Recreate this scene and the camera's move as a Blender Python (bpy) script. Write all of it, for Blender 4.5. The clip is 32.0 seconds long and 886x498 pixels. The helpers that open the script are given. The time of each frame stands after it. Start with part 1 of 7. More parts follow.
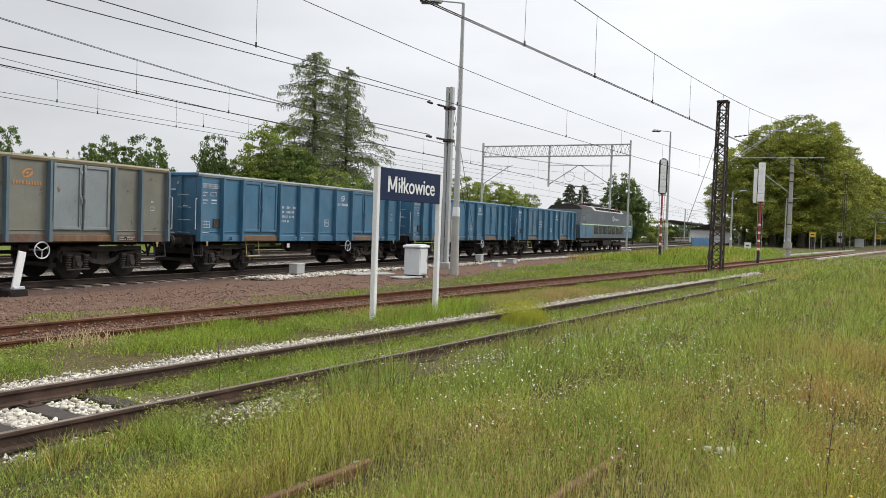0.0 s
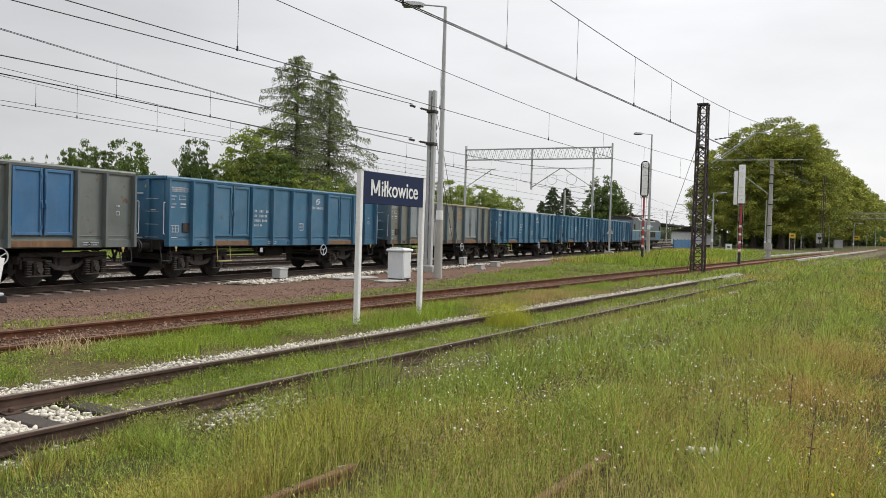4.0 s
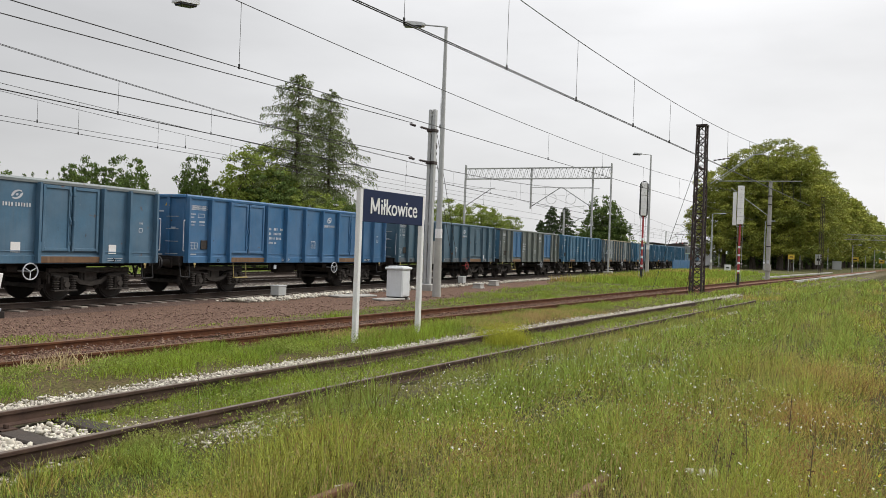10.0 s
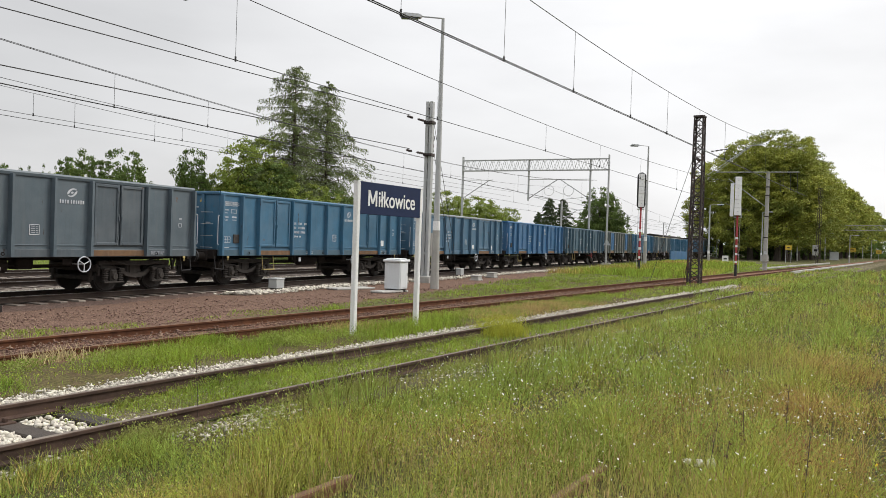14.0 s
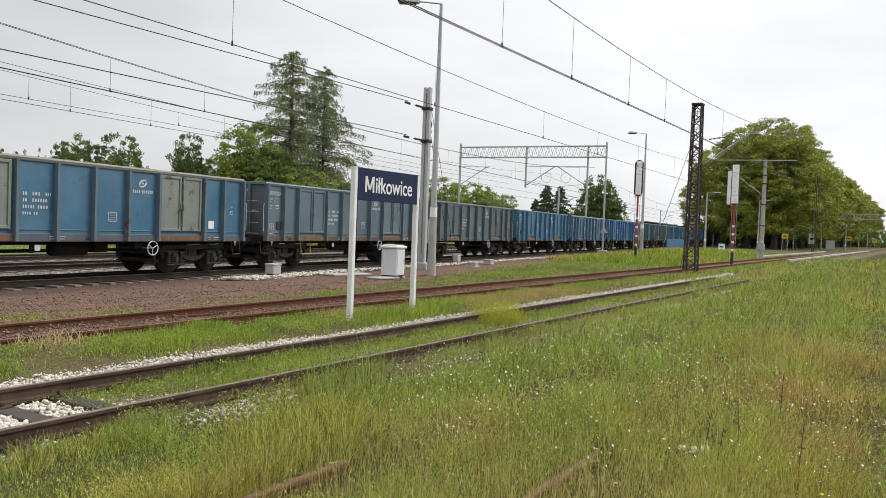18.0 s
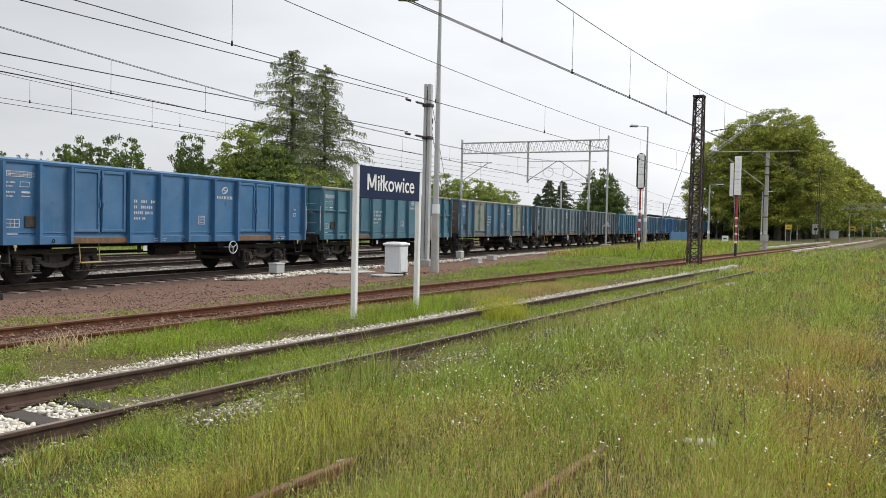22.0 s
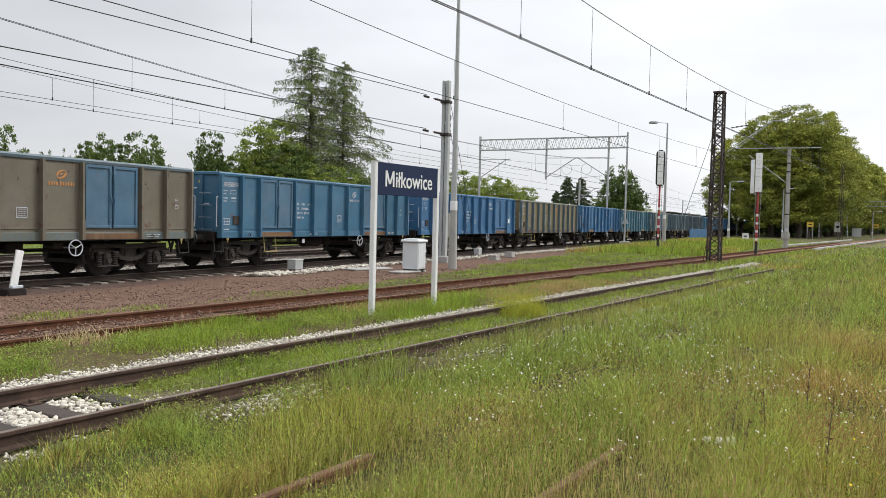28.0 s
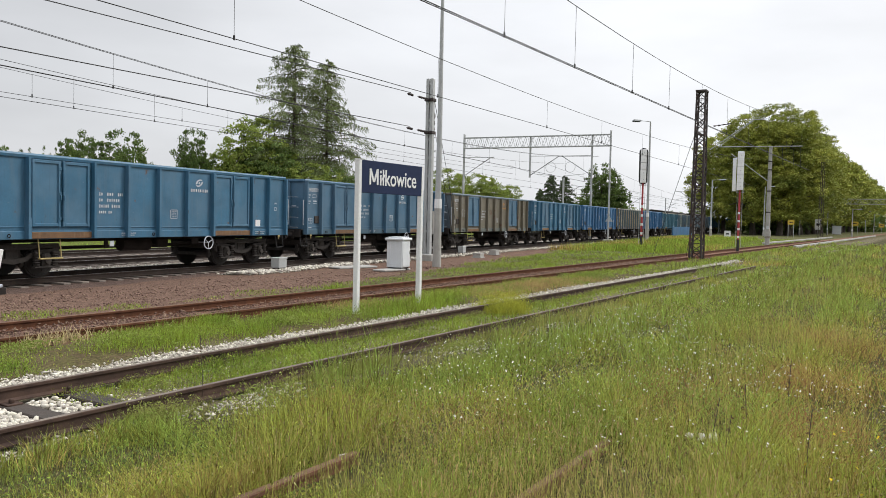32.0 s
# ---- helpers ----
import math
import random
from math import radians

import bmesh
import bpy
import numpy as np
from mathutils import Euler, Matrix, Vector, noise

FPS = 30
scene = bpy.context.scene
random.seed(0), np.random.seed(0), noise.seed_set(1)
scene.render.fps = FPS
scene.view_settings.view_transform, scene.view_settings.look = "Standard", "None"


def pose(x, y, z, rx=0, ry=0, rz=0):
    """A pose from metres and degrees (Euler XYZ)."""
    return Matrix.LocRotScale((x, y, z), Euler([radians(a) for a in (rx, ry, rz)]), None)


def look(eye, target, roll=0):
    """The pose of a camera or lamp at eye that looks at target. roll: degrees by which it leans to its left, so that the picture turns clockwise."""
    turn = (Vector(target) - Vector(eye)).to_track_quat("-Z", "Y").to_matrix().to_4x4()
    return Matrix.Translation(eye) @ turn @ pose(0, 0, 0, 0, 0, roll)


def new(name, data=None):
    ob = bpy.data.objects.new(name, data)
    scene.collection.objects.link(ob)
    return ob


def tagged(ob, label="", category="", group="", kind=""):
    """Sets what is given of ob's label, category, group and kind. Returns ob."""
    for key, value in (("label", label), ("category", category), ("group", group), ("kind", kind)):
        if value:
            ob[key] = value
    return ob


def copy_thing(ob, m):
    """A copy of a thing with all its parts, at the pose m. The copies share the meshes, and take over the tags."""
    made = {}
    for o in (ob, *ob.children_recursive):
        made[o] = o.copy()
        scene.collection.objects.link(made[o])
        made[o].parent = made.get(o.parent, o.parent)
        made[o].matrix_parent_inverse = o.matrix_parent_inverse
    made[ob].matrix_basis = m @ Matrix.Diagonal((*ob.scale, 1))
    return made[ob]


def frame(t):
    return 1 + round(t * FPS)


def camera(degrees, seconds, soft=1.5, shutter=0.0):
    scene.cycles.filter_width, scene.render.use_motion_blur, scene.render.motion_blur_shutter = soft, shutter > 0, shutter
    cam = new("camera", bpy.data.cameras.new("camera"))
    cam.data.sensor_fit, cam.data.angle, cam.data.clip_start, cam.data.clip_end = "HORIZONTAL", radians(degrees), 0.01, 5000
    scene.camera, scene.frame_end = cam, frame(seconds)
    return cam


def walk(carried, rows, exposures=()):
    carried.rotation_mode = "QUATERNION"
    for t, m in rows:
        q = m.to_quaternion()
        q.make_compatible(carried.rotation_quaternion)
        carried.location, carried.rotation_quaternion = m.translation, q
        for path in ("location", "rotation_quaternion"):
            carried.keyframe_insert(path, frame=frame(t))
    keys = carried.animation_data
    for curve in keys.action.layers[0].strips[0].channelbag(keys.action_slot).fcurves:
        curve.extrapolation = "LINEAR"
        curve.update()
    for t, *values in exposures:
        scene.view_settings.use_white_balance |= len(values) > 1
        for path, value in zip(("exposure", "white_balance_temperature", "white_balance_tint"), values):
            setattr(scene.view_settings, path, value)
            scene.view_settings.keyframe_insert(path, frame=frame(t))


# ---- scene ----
cam = camera(59.86, 32.0, soft=0.6)
EYE = (0.0, 0.0, 1.864)
PATH = [
    (0, 88.220, -2.008, 0.062),
    (0.5, 88.200, -1.809, -0.077),
    (1, 88.196, -1.754, -0.089),
    (1.5, 88.227, -1.711, -0.178),
    (2, 88.551, -1.727, -0.614),
    (2.5, 88.547, -1.509, -0.711),
    (3, 88.545, -1.531, -0.809),
    (3.5, 88.525, -1.614, -0.957),
    (5.5, 88.484, -1.828, -1.768),
    (6, 88.467, -1.884, -1.797),
    (6.5, 88.454, -1.910, -1.823),
    (7, 88.433, -2.003, -1.844),
    (7.5, 88.417, -2.010, -1.874),
    (8, 88.402, -1.935, -1.887),
    (8.5, 88.804, -1.991, -2.007),
    (9, 89.464, -2.245, -2.224),
    (9.5, 89.510, -2.151, -1.757),
    (10, 89.891, -2.112, -1.238),
    (10.5, 89.931, -2.158, -1.296),
    (11, 89.879, -2.225, -1.329),
    (11.5, 89.741, -2.096, -1.333),
    (12, 89.611, -1.784, -1.354),
    (12.5, 89.489, -1.766, -1.375),
    (13, 89.356, -1.854, -1.395),
    (13.5, 89.337, -1.957, -1.396),
    (14, 89.313, -1.887, -1.403),
    (14.5, 89.299, -1.711, -1.440),
    (16.5, 88.786, -1.932, -1.556),
    (17, 88.671, -1.995, -1.580),
    (17.5, 88.497, -2.030, -1.600),
    (18, 88.323, -2.187, -1.628),
    (18.5, 88.299, -2.487, -1.630),
    (19, 88.284, -2.526, -1.637),
    (19.5, 88.269, -2.454, -1.637),
    (20, 88.254, -2.177, -1.664),
    (20.5, 88.231, -2.090, -1.677),
    (21, 88.215, -1.858, -1.693),
    (21.5, 88.201, -1.580, -1.603),
    (22, 88.056, -1.250, -1.427),
    (22.5, 87.980, -1.260, -0.944),
    (23, 87.963, -1.271, -0.055),
    (23.5, 87.956, -1.305, 0.339),
    (24, 87.925, -1.338, 0.324),
    (24.5, 87.920, -1.400, 0.291),
    (25, 87.898, -1.465, 0.189),
    (25.5, 87.889, -1.483, 0.052),
    (27.5, 87.803, -1.358, -0.061),
    (28, 87.786, -1.362, -0.097),
    (28.5, 87.765, -1.332, -0.112),
    (29, 87.751, -1.379, -0.196),
    (29.5, 87.738, -1.420, -0.347),
    (30, 87.709, -1.397, -0.414),
    (30.5, 87.719, -1.399, -1.168),
    (31, 87.693, -1.158, -1.225),
    (31.5, 87.678, -1.078, -1.246),
    (32, 87.667, -1.314, -1.269),
]
walk(cam, [(t, pose(*EYE, rx, ry, rz)) for t, rx, ry, rz in PATH], exposures=[
    (0, 0.14, 6530, 9), (1, 0.13, 6560, 9), (2, 0.05, 6620, 9), (3, 0.06, 6650, 9), (6, 0.05, 6680, 9), (8, 0.04, 6710, 9), (9, -0.12, 6710, 9), (10, 0, 6710, 9), (11, 0.04, 6740, 9), (12, 0.08, 6728, 9),
    (13, 0.11, 6716, 9), (14, 0.14, 6710, 9), (17, 0.15, 6650, 9), (20, 0.15, 6530, 9), (23, 0.18, 6512, 9), (25, 0.18, 6410, 9), (28, 0.17, 6500, 9), (31, 0.14, 6536, 9), (32, 0.14, 6530, 9)])

# ---- sky, sun ----
world = bpy.data.worlds.new("overcast_sky")
scene.world = world
world.use_nodes = True
wn, wl = world.node_tree.nodes, world.node_tree.links
wn.clear()


def wnode(kind, **kw):
    n = wn.new(kind)
    for k, v in kw.items():
        n.inputs[k].default_value = v
    return n


w_out = wnode("ShaderNodeOutputWorld")
w_bg = wnode("ShaderNodeBackground", Strength=1.0)
w_co = wnode("ShaderNodeTexCoord")
w_sky = wnode("ShaderNodeTexSky")
w_sky.sky_type, w_sky.sun_disc = "NISHITA", False
w_sky.sun_elevation, w_sky.sun_rotation = radians(42), radians(70)
w_sky.dust_density = 4.0
w_sep = wnode("ShaderNodeSeparateXYZ")
wl.new(w_co.outputs["Generated"], w_sep.inputs[0])
# cloud deck: three times brighter overhead than at the horizon
w_grad = wnode("ShaderNodeMapRange", **{"From Min": 0.27, "From Max": 1.0, "To Min": 0.80, "To Max": 2.2})
wl.new(w_sep.outputs["Z"], w_grad.inputs["Value"])
# brighter where the sun stands behind the clouds
w_dot = wn.new("ShaderNodeVectorMath")
w_dot.operation = "DOT_PRODUCT"
w_dot.inputs[1].default_value = (0.62, 0.60, 0.50)
wl.new(w_co.outputs["Generated"], w_dot.inputs[0])
w_glow = wnode("ShaderNodeMapRange", **{"From Min": 0.36, "From Max": 0.92, "To Min": 0.88, "To Max": 1.24})
wl.new(w_dot.outputs["Value"], w_glow.inputs["Value"])
w_map = wnode("ShaderNodeMapping", Scale=(1.0, 1.0, 3.2))
wl.new(w_co.outputs["Generated"], w_map.inputs["Vector"])
w_noise = wnode("ShaderNodeTexNoise", Scale=2.2, Detail=5.0, Roughness=0.5)
wl.new(w_map.outputs[0], w_noise.inputs["Vector"])
w_cloud = wnode("ShaderNodeMapRange", **{"From Min": 0.3, "From Max": 0.7, "To Min": 0.86, "To Max": 1.10})
wl.new(w_noise.outputs["Fac"], w_cloud.inputs["Value"])


def wmul(a, b):
    n = wn.new("ShaderNodeMath")
    n.operation = "MULTIPLY"
    wl.new(a, n.inputs[0])
    wl.new(b, n.inputs[1])
    return n.outputs[0]


w_val = wmul(wmul(w_grad.outputs[0], w_glow.outputs[0]), w_cloud.outputs[0])
w_tint = wn.new("ShaderNodeVectorMath")
w_tint.operation = "SCALE"
w_tint.inputs[0].default_value = (0.985, 1.0, 1.045)
wl.new(w_val, w_tint.inputs["Scale"])
w_nish = wn.new("ShaderNodeVectorMath")
w_nish.operation = "SCALE"
w_nish.inputs["Scale"].default_value = 0.08
wl.new(w_sky.outputs[0], w_nish.inputs[0])
w_mix = wn.new("ShaderNodeMix")
w_mix.data_type = "RGBA"
w_mix.inputs["Factor"].default_value = 0.88
wl.new(w_nish.outputs[0], w_mix.inputs["A"])
wl.new(w_tint.outputs[0], w_mix.inputs["B"])
wl.new(w_mix.outputs["Result"], w_bg.inputs["Color"])
wl.new(w_bg.outputs[0], w_out.inputs[0])

sun = new("sun", bpy.data.lights.new("sun", "SUN"))
sun.data.energy, sun.data.angle, sun.data.color = 1.9, radians(22), (1.0, 0.965, 0.91)
sun.matrix_world = look((42, 15, 40), (0, 0, 0))


# ---- materials ----
def material(name, base, dark=None, rough=0.7, metal=0.0, scale=3.0, fine=40.0, bump=0.15, vary=0.0, rust=0.0,
             rust_color=(0.13, 0.052, 0.025), streak=0.0, streak_color=(0.2, 0.2, 0.2), island=0.0, through_light=0.0, contrast=1.0, gloss=0.5, scuff=0.0):
    """Painted or raw surface: a broad and a fine variation, vertical streaks, patches of rust, relief."""
    m = bpy.data.materials.new(name)
    m.use_nodes = True
    nt = m.node_tree
    b = nt.nodes["Principled BSDF"]
    dark = dark or tuple(c * 0.62 for c in base)

    def node(kind, **kw):
        n = nt.nodes.new(kind)
        for k, v in kw.items():
            n.inputs[k].default_value = v
        return n

    def mix(f, a, c, mode="MIX"):
        n = nt.nodes.new("ShaderNodeMix")
        n.data_type, n.blend_type = "RGBA", mode
        for sock, v in (("Factor", f), ("A", a), ("B", c)):
            if isinstance(v, bpy.types.NodeSocket):
                nt.links.new(v, n.inputs[sock])
            else:
                n.inputs[sock].default_value = v if sock == "Factor" else (*v, 1)
        return n.outputs["Result"]

    def ramp(v, lo, hi, a=0.0, c=1.0):
        n = node("ShaderNodeMapRange", **{"From Min": lo, "From Max": hi, "To Min": a, "To Max": c})
        nt.links.new(v, n.inputs["Value"])
        return n.outputs[0]

    co = node("ShaderNodeTexCoord")
    inf = node("ShaderNodeObjectInfo")
    shift = nt.nodes.new("ShaderNodeVectorMath")
    shift.operation = "MULTIPLY_ADD"
    shift.inputs[1].default_value = (37.0, 23.0, 11.0)
    nt.links.new(inf.outputs["Random"], shift.inputs[0])
    nt.links.new(co.outputs["Object"], shift.inputs[2])
    vec = shift.outputs[0]

    def noise_tex(sc, detail=4.0, stretch=None):
        n = node("ShaderNodeTexNoise", Scale=sc, Detail=detail, Roughness=0.62)
        v = vec
        if stretch:
            mp = node("ShaderNodeMapping", Scale=stretch)
            nt.links.new(vec, mp.inputs["Vector"])
            v = mp.outputs[0]
        nt.links.new(v, n.inputs["Vector"])
        return n.outputs["Fac"]

    broad, grain = noise_tex(scale), noise_tex(fine, 3.0)
    col = mix(ramp(broad, 0.5 - 0.22 / contrast, 0.5 + 0.22 / contrast), dark, base)
    col = mix(ramp(grain, 0.3, 0.7, 0.0, 0.35), col, tuple(c * 0.55 for c in base))
    if streak:
        st = noise_tex(9.0, 3.0, (1.0, 1.0, 0.07))
        col = mix(ramp(st, 0.52, 0.74, 0.0, streak), col, streak_color)
    if scuff:
        # chalky fading, grime with runs, and sparse upright nicks down to dark rust or bare primer
        col = mix(ramp(noise_tex(0.8, 3.0), 0.42, 0.68, 0.0, 0.45 * scuff), col, tuple(0.72 * c + 0.07 for c in base))
        col = mix(ramp(noise_tex(1.5, 6.0, (1.0, 1.0, 0.5)), 0.5, 0.75, 0.0, 0.5 * scuff), col, tuple(0.55 * c + 0.03 for c in base))
        col = mix(ramp(noise_tex(26.0, 2.0, (1.0, 1.0, 0.05)), 0.60, 0.75, 0.0, 0.35 * scuff), col, tuple(0.45 * c + 0.01 for c in base))
        col = mix(ramp(noise_tex(7.0, 5.0, (1.0, 1.0, 0.30)), 0.69, 0.72, 0.0, 0.8 * scuff), col, (0.035, 0.024, 0.02))
        col = mix(ramp(noise_tex(11.0, 4.0, (0.5, 0.5, 1.0)), 0.71, 0.74, 0.0, 0.5 * scuff), col, tuple(0.5 * c + 0.14 for c in base))
    rough_out = None
    if rust:
        rn = noise_tex(2.3, 7.0)
        mask = ramp(rn, 0.72 - 0.3 * rust, 0.78 - 0.3 * rust)
        col = mix(mask, col, mix(ramp(grain, 0.35, 0.65), rust_color, tuple(c * 1.9 for c in rust_color)))
        rough_out = ramp(mask, 0.0, 1.0, rough, 0.92)
    if vary or island:
        src = inf.outputs["Random"]
        amount = vary
        if island:
            src, amount = node("ShaderNodeNewGeometry").outputs["Random Per Island"], island
        hsv = node("ShaderNodeHueSaturation")
        nt.links.new(ramp(src, 0, 1, 1 - amount, 1 + amount), hsv.inputs["Value"])
        nt.links.new(ramp(src, 0, 1, 0.5 - 0.045 * amount, 0.5 + 0.045 * amount), hsv.inputs["Hue"])
        nt.links.new(col, hsv.inputs["Color"])
        col = hsv.outputs[0]
    nt.links.new(col, b.inputs["Base Color"])
    b.inputs["Specular IOR Level"].default_value = 0.08 if through_light else gloss
    b.inputs["Roughness"].default_value, b.inputs["Metallic"].default_value = rough, metal
    if rough_out:
        nt.links.new(rough_out, b.inputs["Roughness"])
    if bump:
        bp = node("ShaderNodeBump", Strength=bump, Distance=0.02)
        nt.links.new(grain, bp.inputs["Height"])
        nt.links.new(bp.outputs[0], b.inputs["Normal"])
    if through_light:
        out = nt.nodes["Material Output"]
        tr = node("ShaderNodeBsdfTranslucent")
        nt.links.new(col, tr.inputs["Color"])
        ms = node("ShaderNodeMixShader", Fac=through_light)
        nt.links.new(b.outputs[0], ms.inputs[1])
        nt.links.new(tr.outputs[0], ms.inputs[2])
        nt.links.new(ms.outputs[0], out.inputs["Surface"])
    return m


M = {}
M["rail_rust"] = material("rail_rust", (0.20, 0.085, 0.048), (0.10, 0.048, 0.032), rough=0.8, scale=6, fine=90)
M["rail_dark"] = material("rail_dark", (0.105, 0.066, 0.050), (0.036, 0.024, 0.02), rough=0.9, scale=4, fine=60, bump=0.4, gloss=0.2)
M["rail_oiled"] = material("rail_oiled", (0.046, 0.031, 0.024), (0.02, 0.014, 0.012), rough=0.8, scale=6, fine=90, gloss=0.3)
M["rail_brown"] = material("rail_brown", (0.155, 0.066, 0.034), (0.055, 0.027, 0.018), rough=0.9, scale=4, fine=70, bump=0.3, gloss=0.15)
M["bogie_frame"] = material("bogie_frame", (0.066, 0.058, 0.052), (0.03, 0.027, 0.025), rough=0.9, scale=9, fine=40, bump=0.3, gloss=0.25)
M["rail_head"] = material("rail_head", (0.30, 0.29, 0.28), (0.2, 0.18, 0.17), rough=0.4, metal=0.7, scale=6, fine=60, bump=0.03)
M["rail_head_rusty"] = material("rail_head_rusty", (0.20, 0.115, 0.066), (0.09, 0.056, 0.038), rough=0.85, scale=5, fine=60, bump=0.15, gloss=0.25)
M["rail_head_dark"] = material("rail_head_dark", (0.20, 0.165, 0.135), (0.10, 0.075, 0.06), rough=0.7, scale=5, fine=60, bump=0.2, gloss=0.25)
M["sleeper_wood"] = material("sleeper_wood", (0.06, 0.045, 0.035), (0.032, 0.026, 0.022), rough=0.9, scale=5, fine=45, bump=0.5, vary=0.25)
M["sleeper_concrete"] = material("sleeper_concrete", (0.235, 0.20, 0.17), (0.13, 0.105, 0.09), rough=0.9, scale=5, fine=45, bump=0.3, vary=0.2)
M["white_stone"] = material("white_stone", (0.66, 0.62, 0.54), (0.40, 0.36, 0.30), rough=0.95, scale=7, fine=50, bump=0.3, island=0.35, gloss=0.1)
M["brown_stone"] = material("brown_stone", (0.25, 0.165, 0.13), (0.14, 0.09, 0.07), rough=0.95, scale=7, fine=50, bump=0.3, island=0.4, gloss=0.1)
M["concrete"] = material("concrete", (0.42, 0.41, 0.38), (0.30, 0.29, 0.27), rough=0.9, scale=1.5, fine=35, bump=0.25, streak=0.4, streak_color=(0.22, 0.21, 0.2))
M["galvanised"] = material("galvanised", (0.46, 0.47, 0.47), (0.36, 0.37, 0.37), rough=0.6, metal=0.1, scale=2, fine=30, bump=0.05, streak=0.25, streak_color=(0.25, 0.25, 0.25))
M["white_paint"] = material("white_paint", (0.80, 0.80, 0.80), (0.68, 0.68, 0.67), rough=0.55, scale=1.5, fine=30, bump=0.05, streak=0.25, streak_color=(0.5, 0.48, 0.44))
M["signal_white"] = material("signal_white", (0.88, 0.88, 0.88), (0.82, 0.82, 0.82), rough=0.5, scale=1.5, fine=3, bump=0.0)
M["cabinet_grey"] = material("cabinet_grey", (0.66, 0.68, 0.70), (0.56, 0.58, 0.60), rough=0.6, scale=1.5, fine=30, bump=0.04, streak=0.3, streak_color=(0.42, 0.4, 0.36))
M["navy"] = material("navy", (0.0045, 0.016, 0.062), (0.004, 0.013, 0.052), rough=0.6, scale=1.0, fine=20, bump=0.0, gloss=0.25)
M["lettering"] = material("lettering", (0.60, 0.62, 0.64), (0.34, 0.38, 0.44), rough=0.7, scale=4, fine=40, bump=0.0)
M["lettering_orange"] = material("lettering_orange", (0.5, 0.23, 0.06), (0.4, 0.2, 0.08), rough=0.7, scale=8, fine=40, bump=0.0)
M["black_paint"] = material("black_paint", (0.02, 0.02, 0.022), (0.012, 0.012, 0.013), rough=0.6, scale=3, fine=40)
M["mast_iron"] = material("mast_iron", (0.05, 0.036, 0.033), (0.028, 0.021, 0.02), rough=0.8, scale=4, fine=40, rust=0.5, rust_color=(0.06, 0.03, 0.022))
M["red_paint"] = material("red_paint", (0.42, 0.05, 0.055), (0.3, 0.035, 0.04), rough=0.6, scale=3, fine=40)
M["dull_yellow"] = material("dull_yellow", (0.42, 0.33, 0.12), (0.28, 0.22, 0.1), rough=0.7, scale=3, fine=40)
M["yellow_paint"] = material("yellow_paint", (0.68, 0.46, 0.04), (0.5, 0.34, 0.04), rough=0.6, scale=3, fine=40)
M["bogie_dirt"] = material("bogie_dirt", (0.036, 0.030, 0.027), (0.018, 0.015, 0.014), rough=0.95, scale=3, fine=50, bump=0.3, gloss=0.2)
M["wheel_steel"] = material("wheel_steel", (0.028, 0.023, 0.021), (0.014, 0.012, 0.011), rough=0.75, metal=0.1, scale=4, fine=50)
M["rust_board"] = material("rust_board", (0.19, 0.105, 0.05), (0.09, 0.055, 0.035), rough=0.9, scale=2.5, fine=30, bump=0.3, streak=0.5, streak_color=(0.25, 0.17, 0.11))
M["stripe_green"] = material("stripe_green", (0.42, 0.55, 0.36), (0.34, 0.45, 0.3), rough=0.6, scale=2, fine=20, bump=0.0)
M["wire"] = material("wire", (0.05, 0.05, 0.05), rough=0.8, metal=0.0, scale=1, fine=5, bump=0.0)
M["bark"] = material("bark", (0.10, 0.08, 0.062), (0.05, 0.04, 0.033), rough=0.95, scale=3, fine=18, bump=0.7)
M["glass_dark"] = material("glass_dark", (0.03, 0.035, 0.04), rough=0.12, scale=1, fine=4, bump=0.0)
M["leaf"] = material("leaf", (0.43, 0.44, 0.085), (0.125, 0.165, 0.04), rough=0.6, scale=0.22, fine=3, bump=0.0, island=0.4, through_light=0.16, contrast=1.5)
M["leaf_dark"] = material("leaf_dark", (0.155, 0.215, 0.06), (0.085, 0.125, 0.04), rough=0.6, scale=0.3, fine=3, bump=0.0, island=0.4, through_light=0.3)
M["leaf_light"] = material("leaf_light", (0.31, 0.37, 0.085), (0.19, 0.24, 0.055), rough=0.6, scale=0.3, fine=3, bump=0.0, island=0.35, through_light=0.35)
M["spruce"] = material("spruce", (0.10, 0.135, 0.06), (0.06, 0.085, 0.04), rough=0.7, scale=0.4, fine=4, bump=0.0, island=0.4, through_light=0.2)
M["needle"] = material("needle", (0.22, 0.26, 0.105), (0.125, 0.155, 0.065), rough=0.7, scale=0.4, fine=4, bump=0.0, island=0.4, through_light=0.2)
M["grass_bright"] = material("grass_bright", (0.34, 0.42, 0.06), (0.16, 0.23, 0.035), rough=0.6, scale=0.9, fine=5, bump=0.0, island=0.6, through_light=0.3, contrast=1.4)
M["grass_dry"] = material("grass_dry", (0.50, 0.37, 0.17), (0.36, 0.26, 0.11), rough=0.8, scale=1.0, fine=5, bump=0.0, island=0.35, through_light=0.3)
M["petal"] = material("petal", (0.85, 0.85, 0.80), (0.78, 0.78, 0.72), rough=0.7, scale=1, fine=5, bump=0.0, through_light=0.3)
M["petal_yellow"] = material("petal_yellow", (0.80, 0.60, 0.03), (0.7, 0.5, 0.02), rough=0.7, scale=1, fine=5, bump=0.0, through_light=0.2)


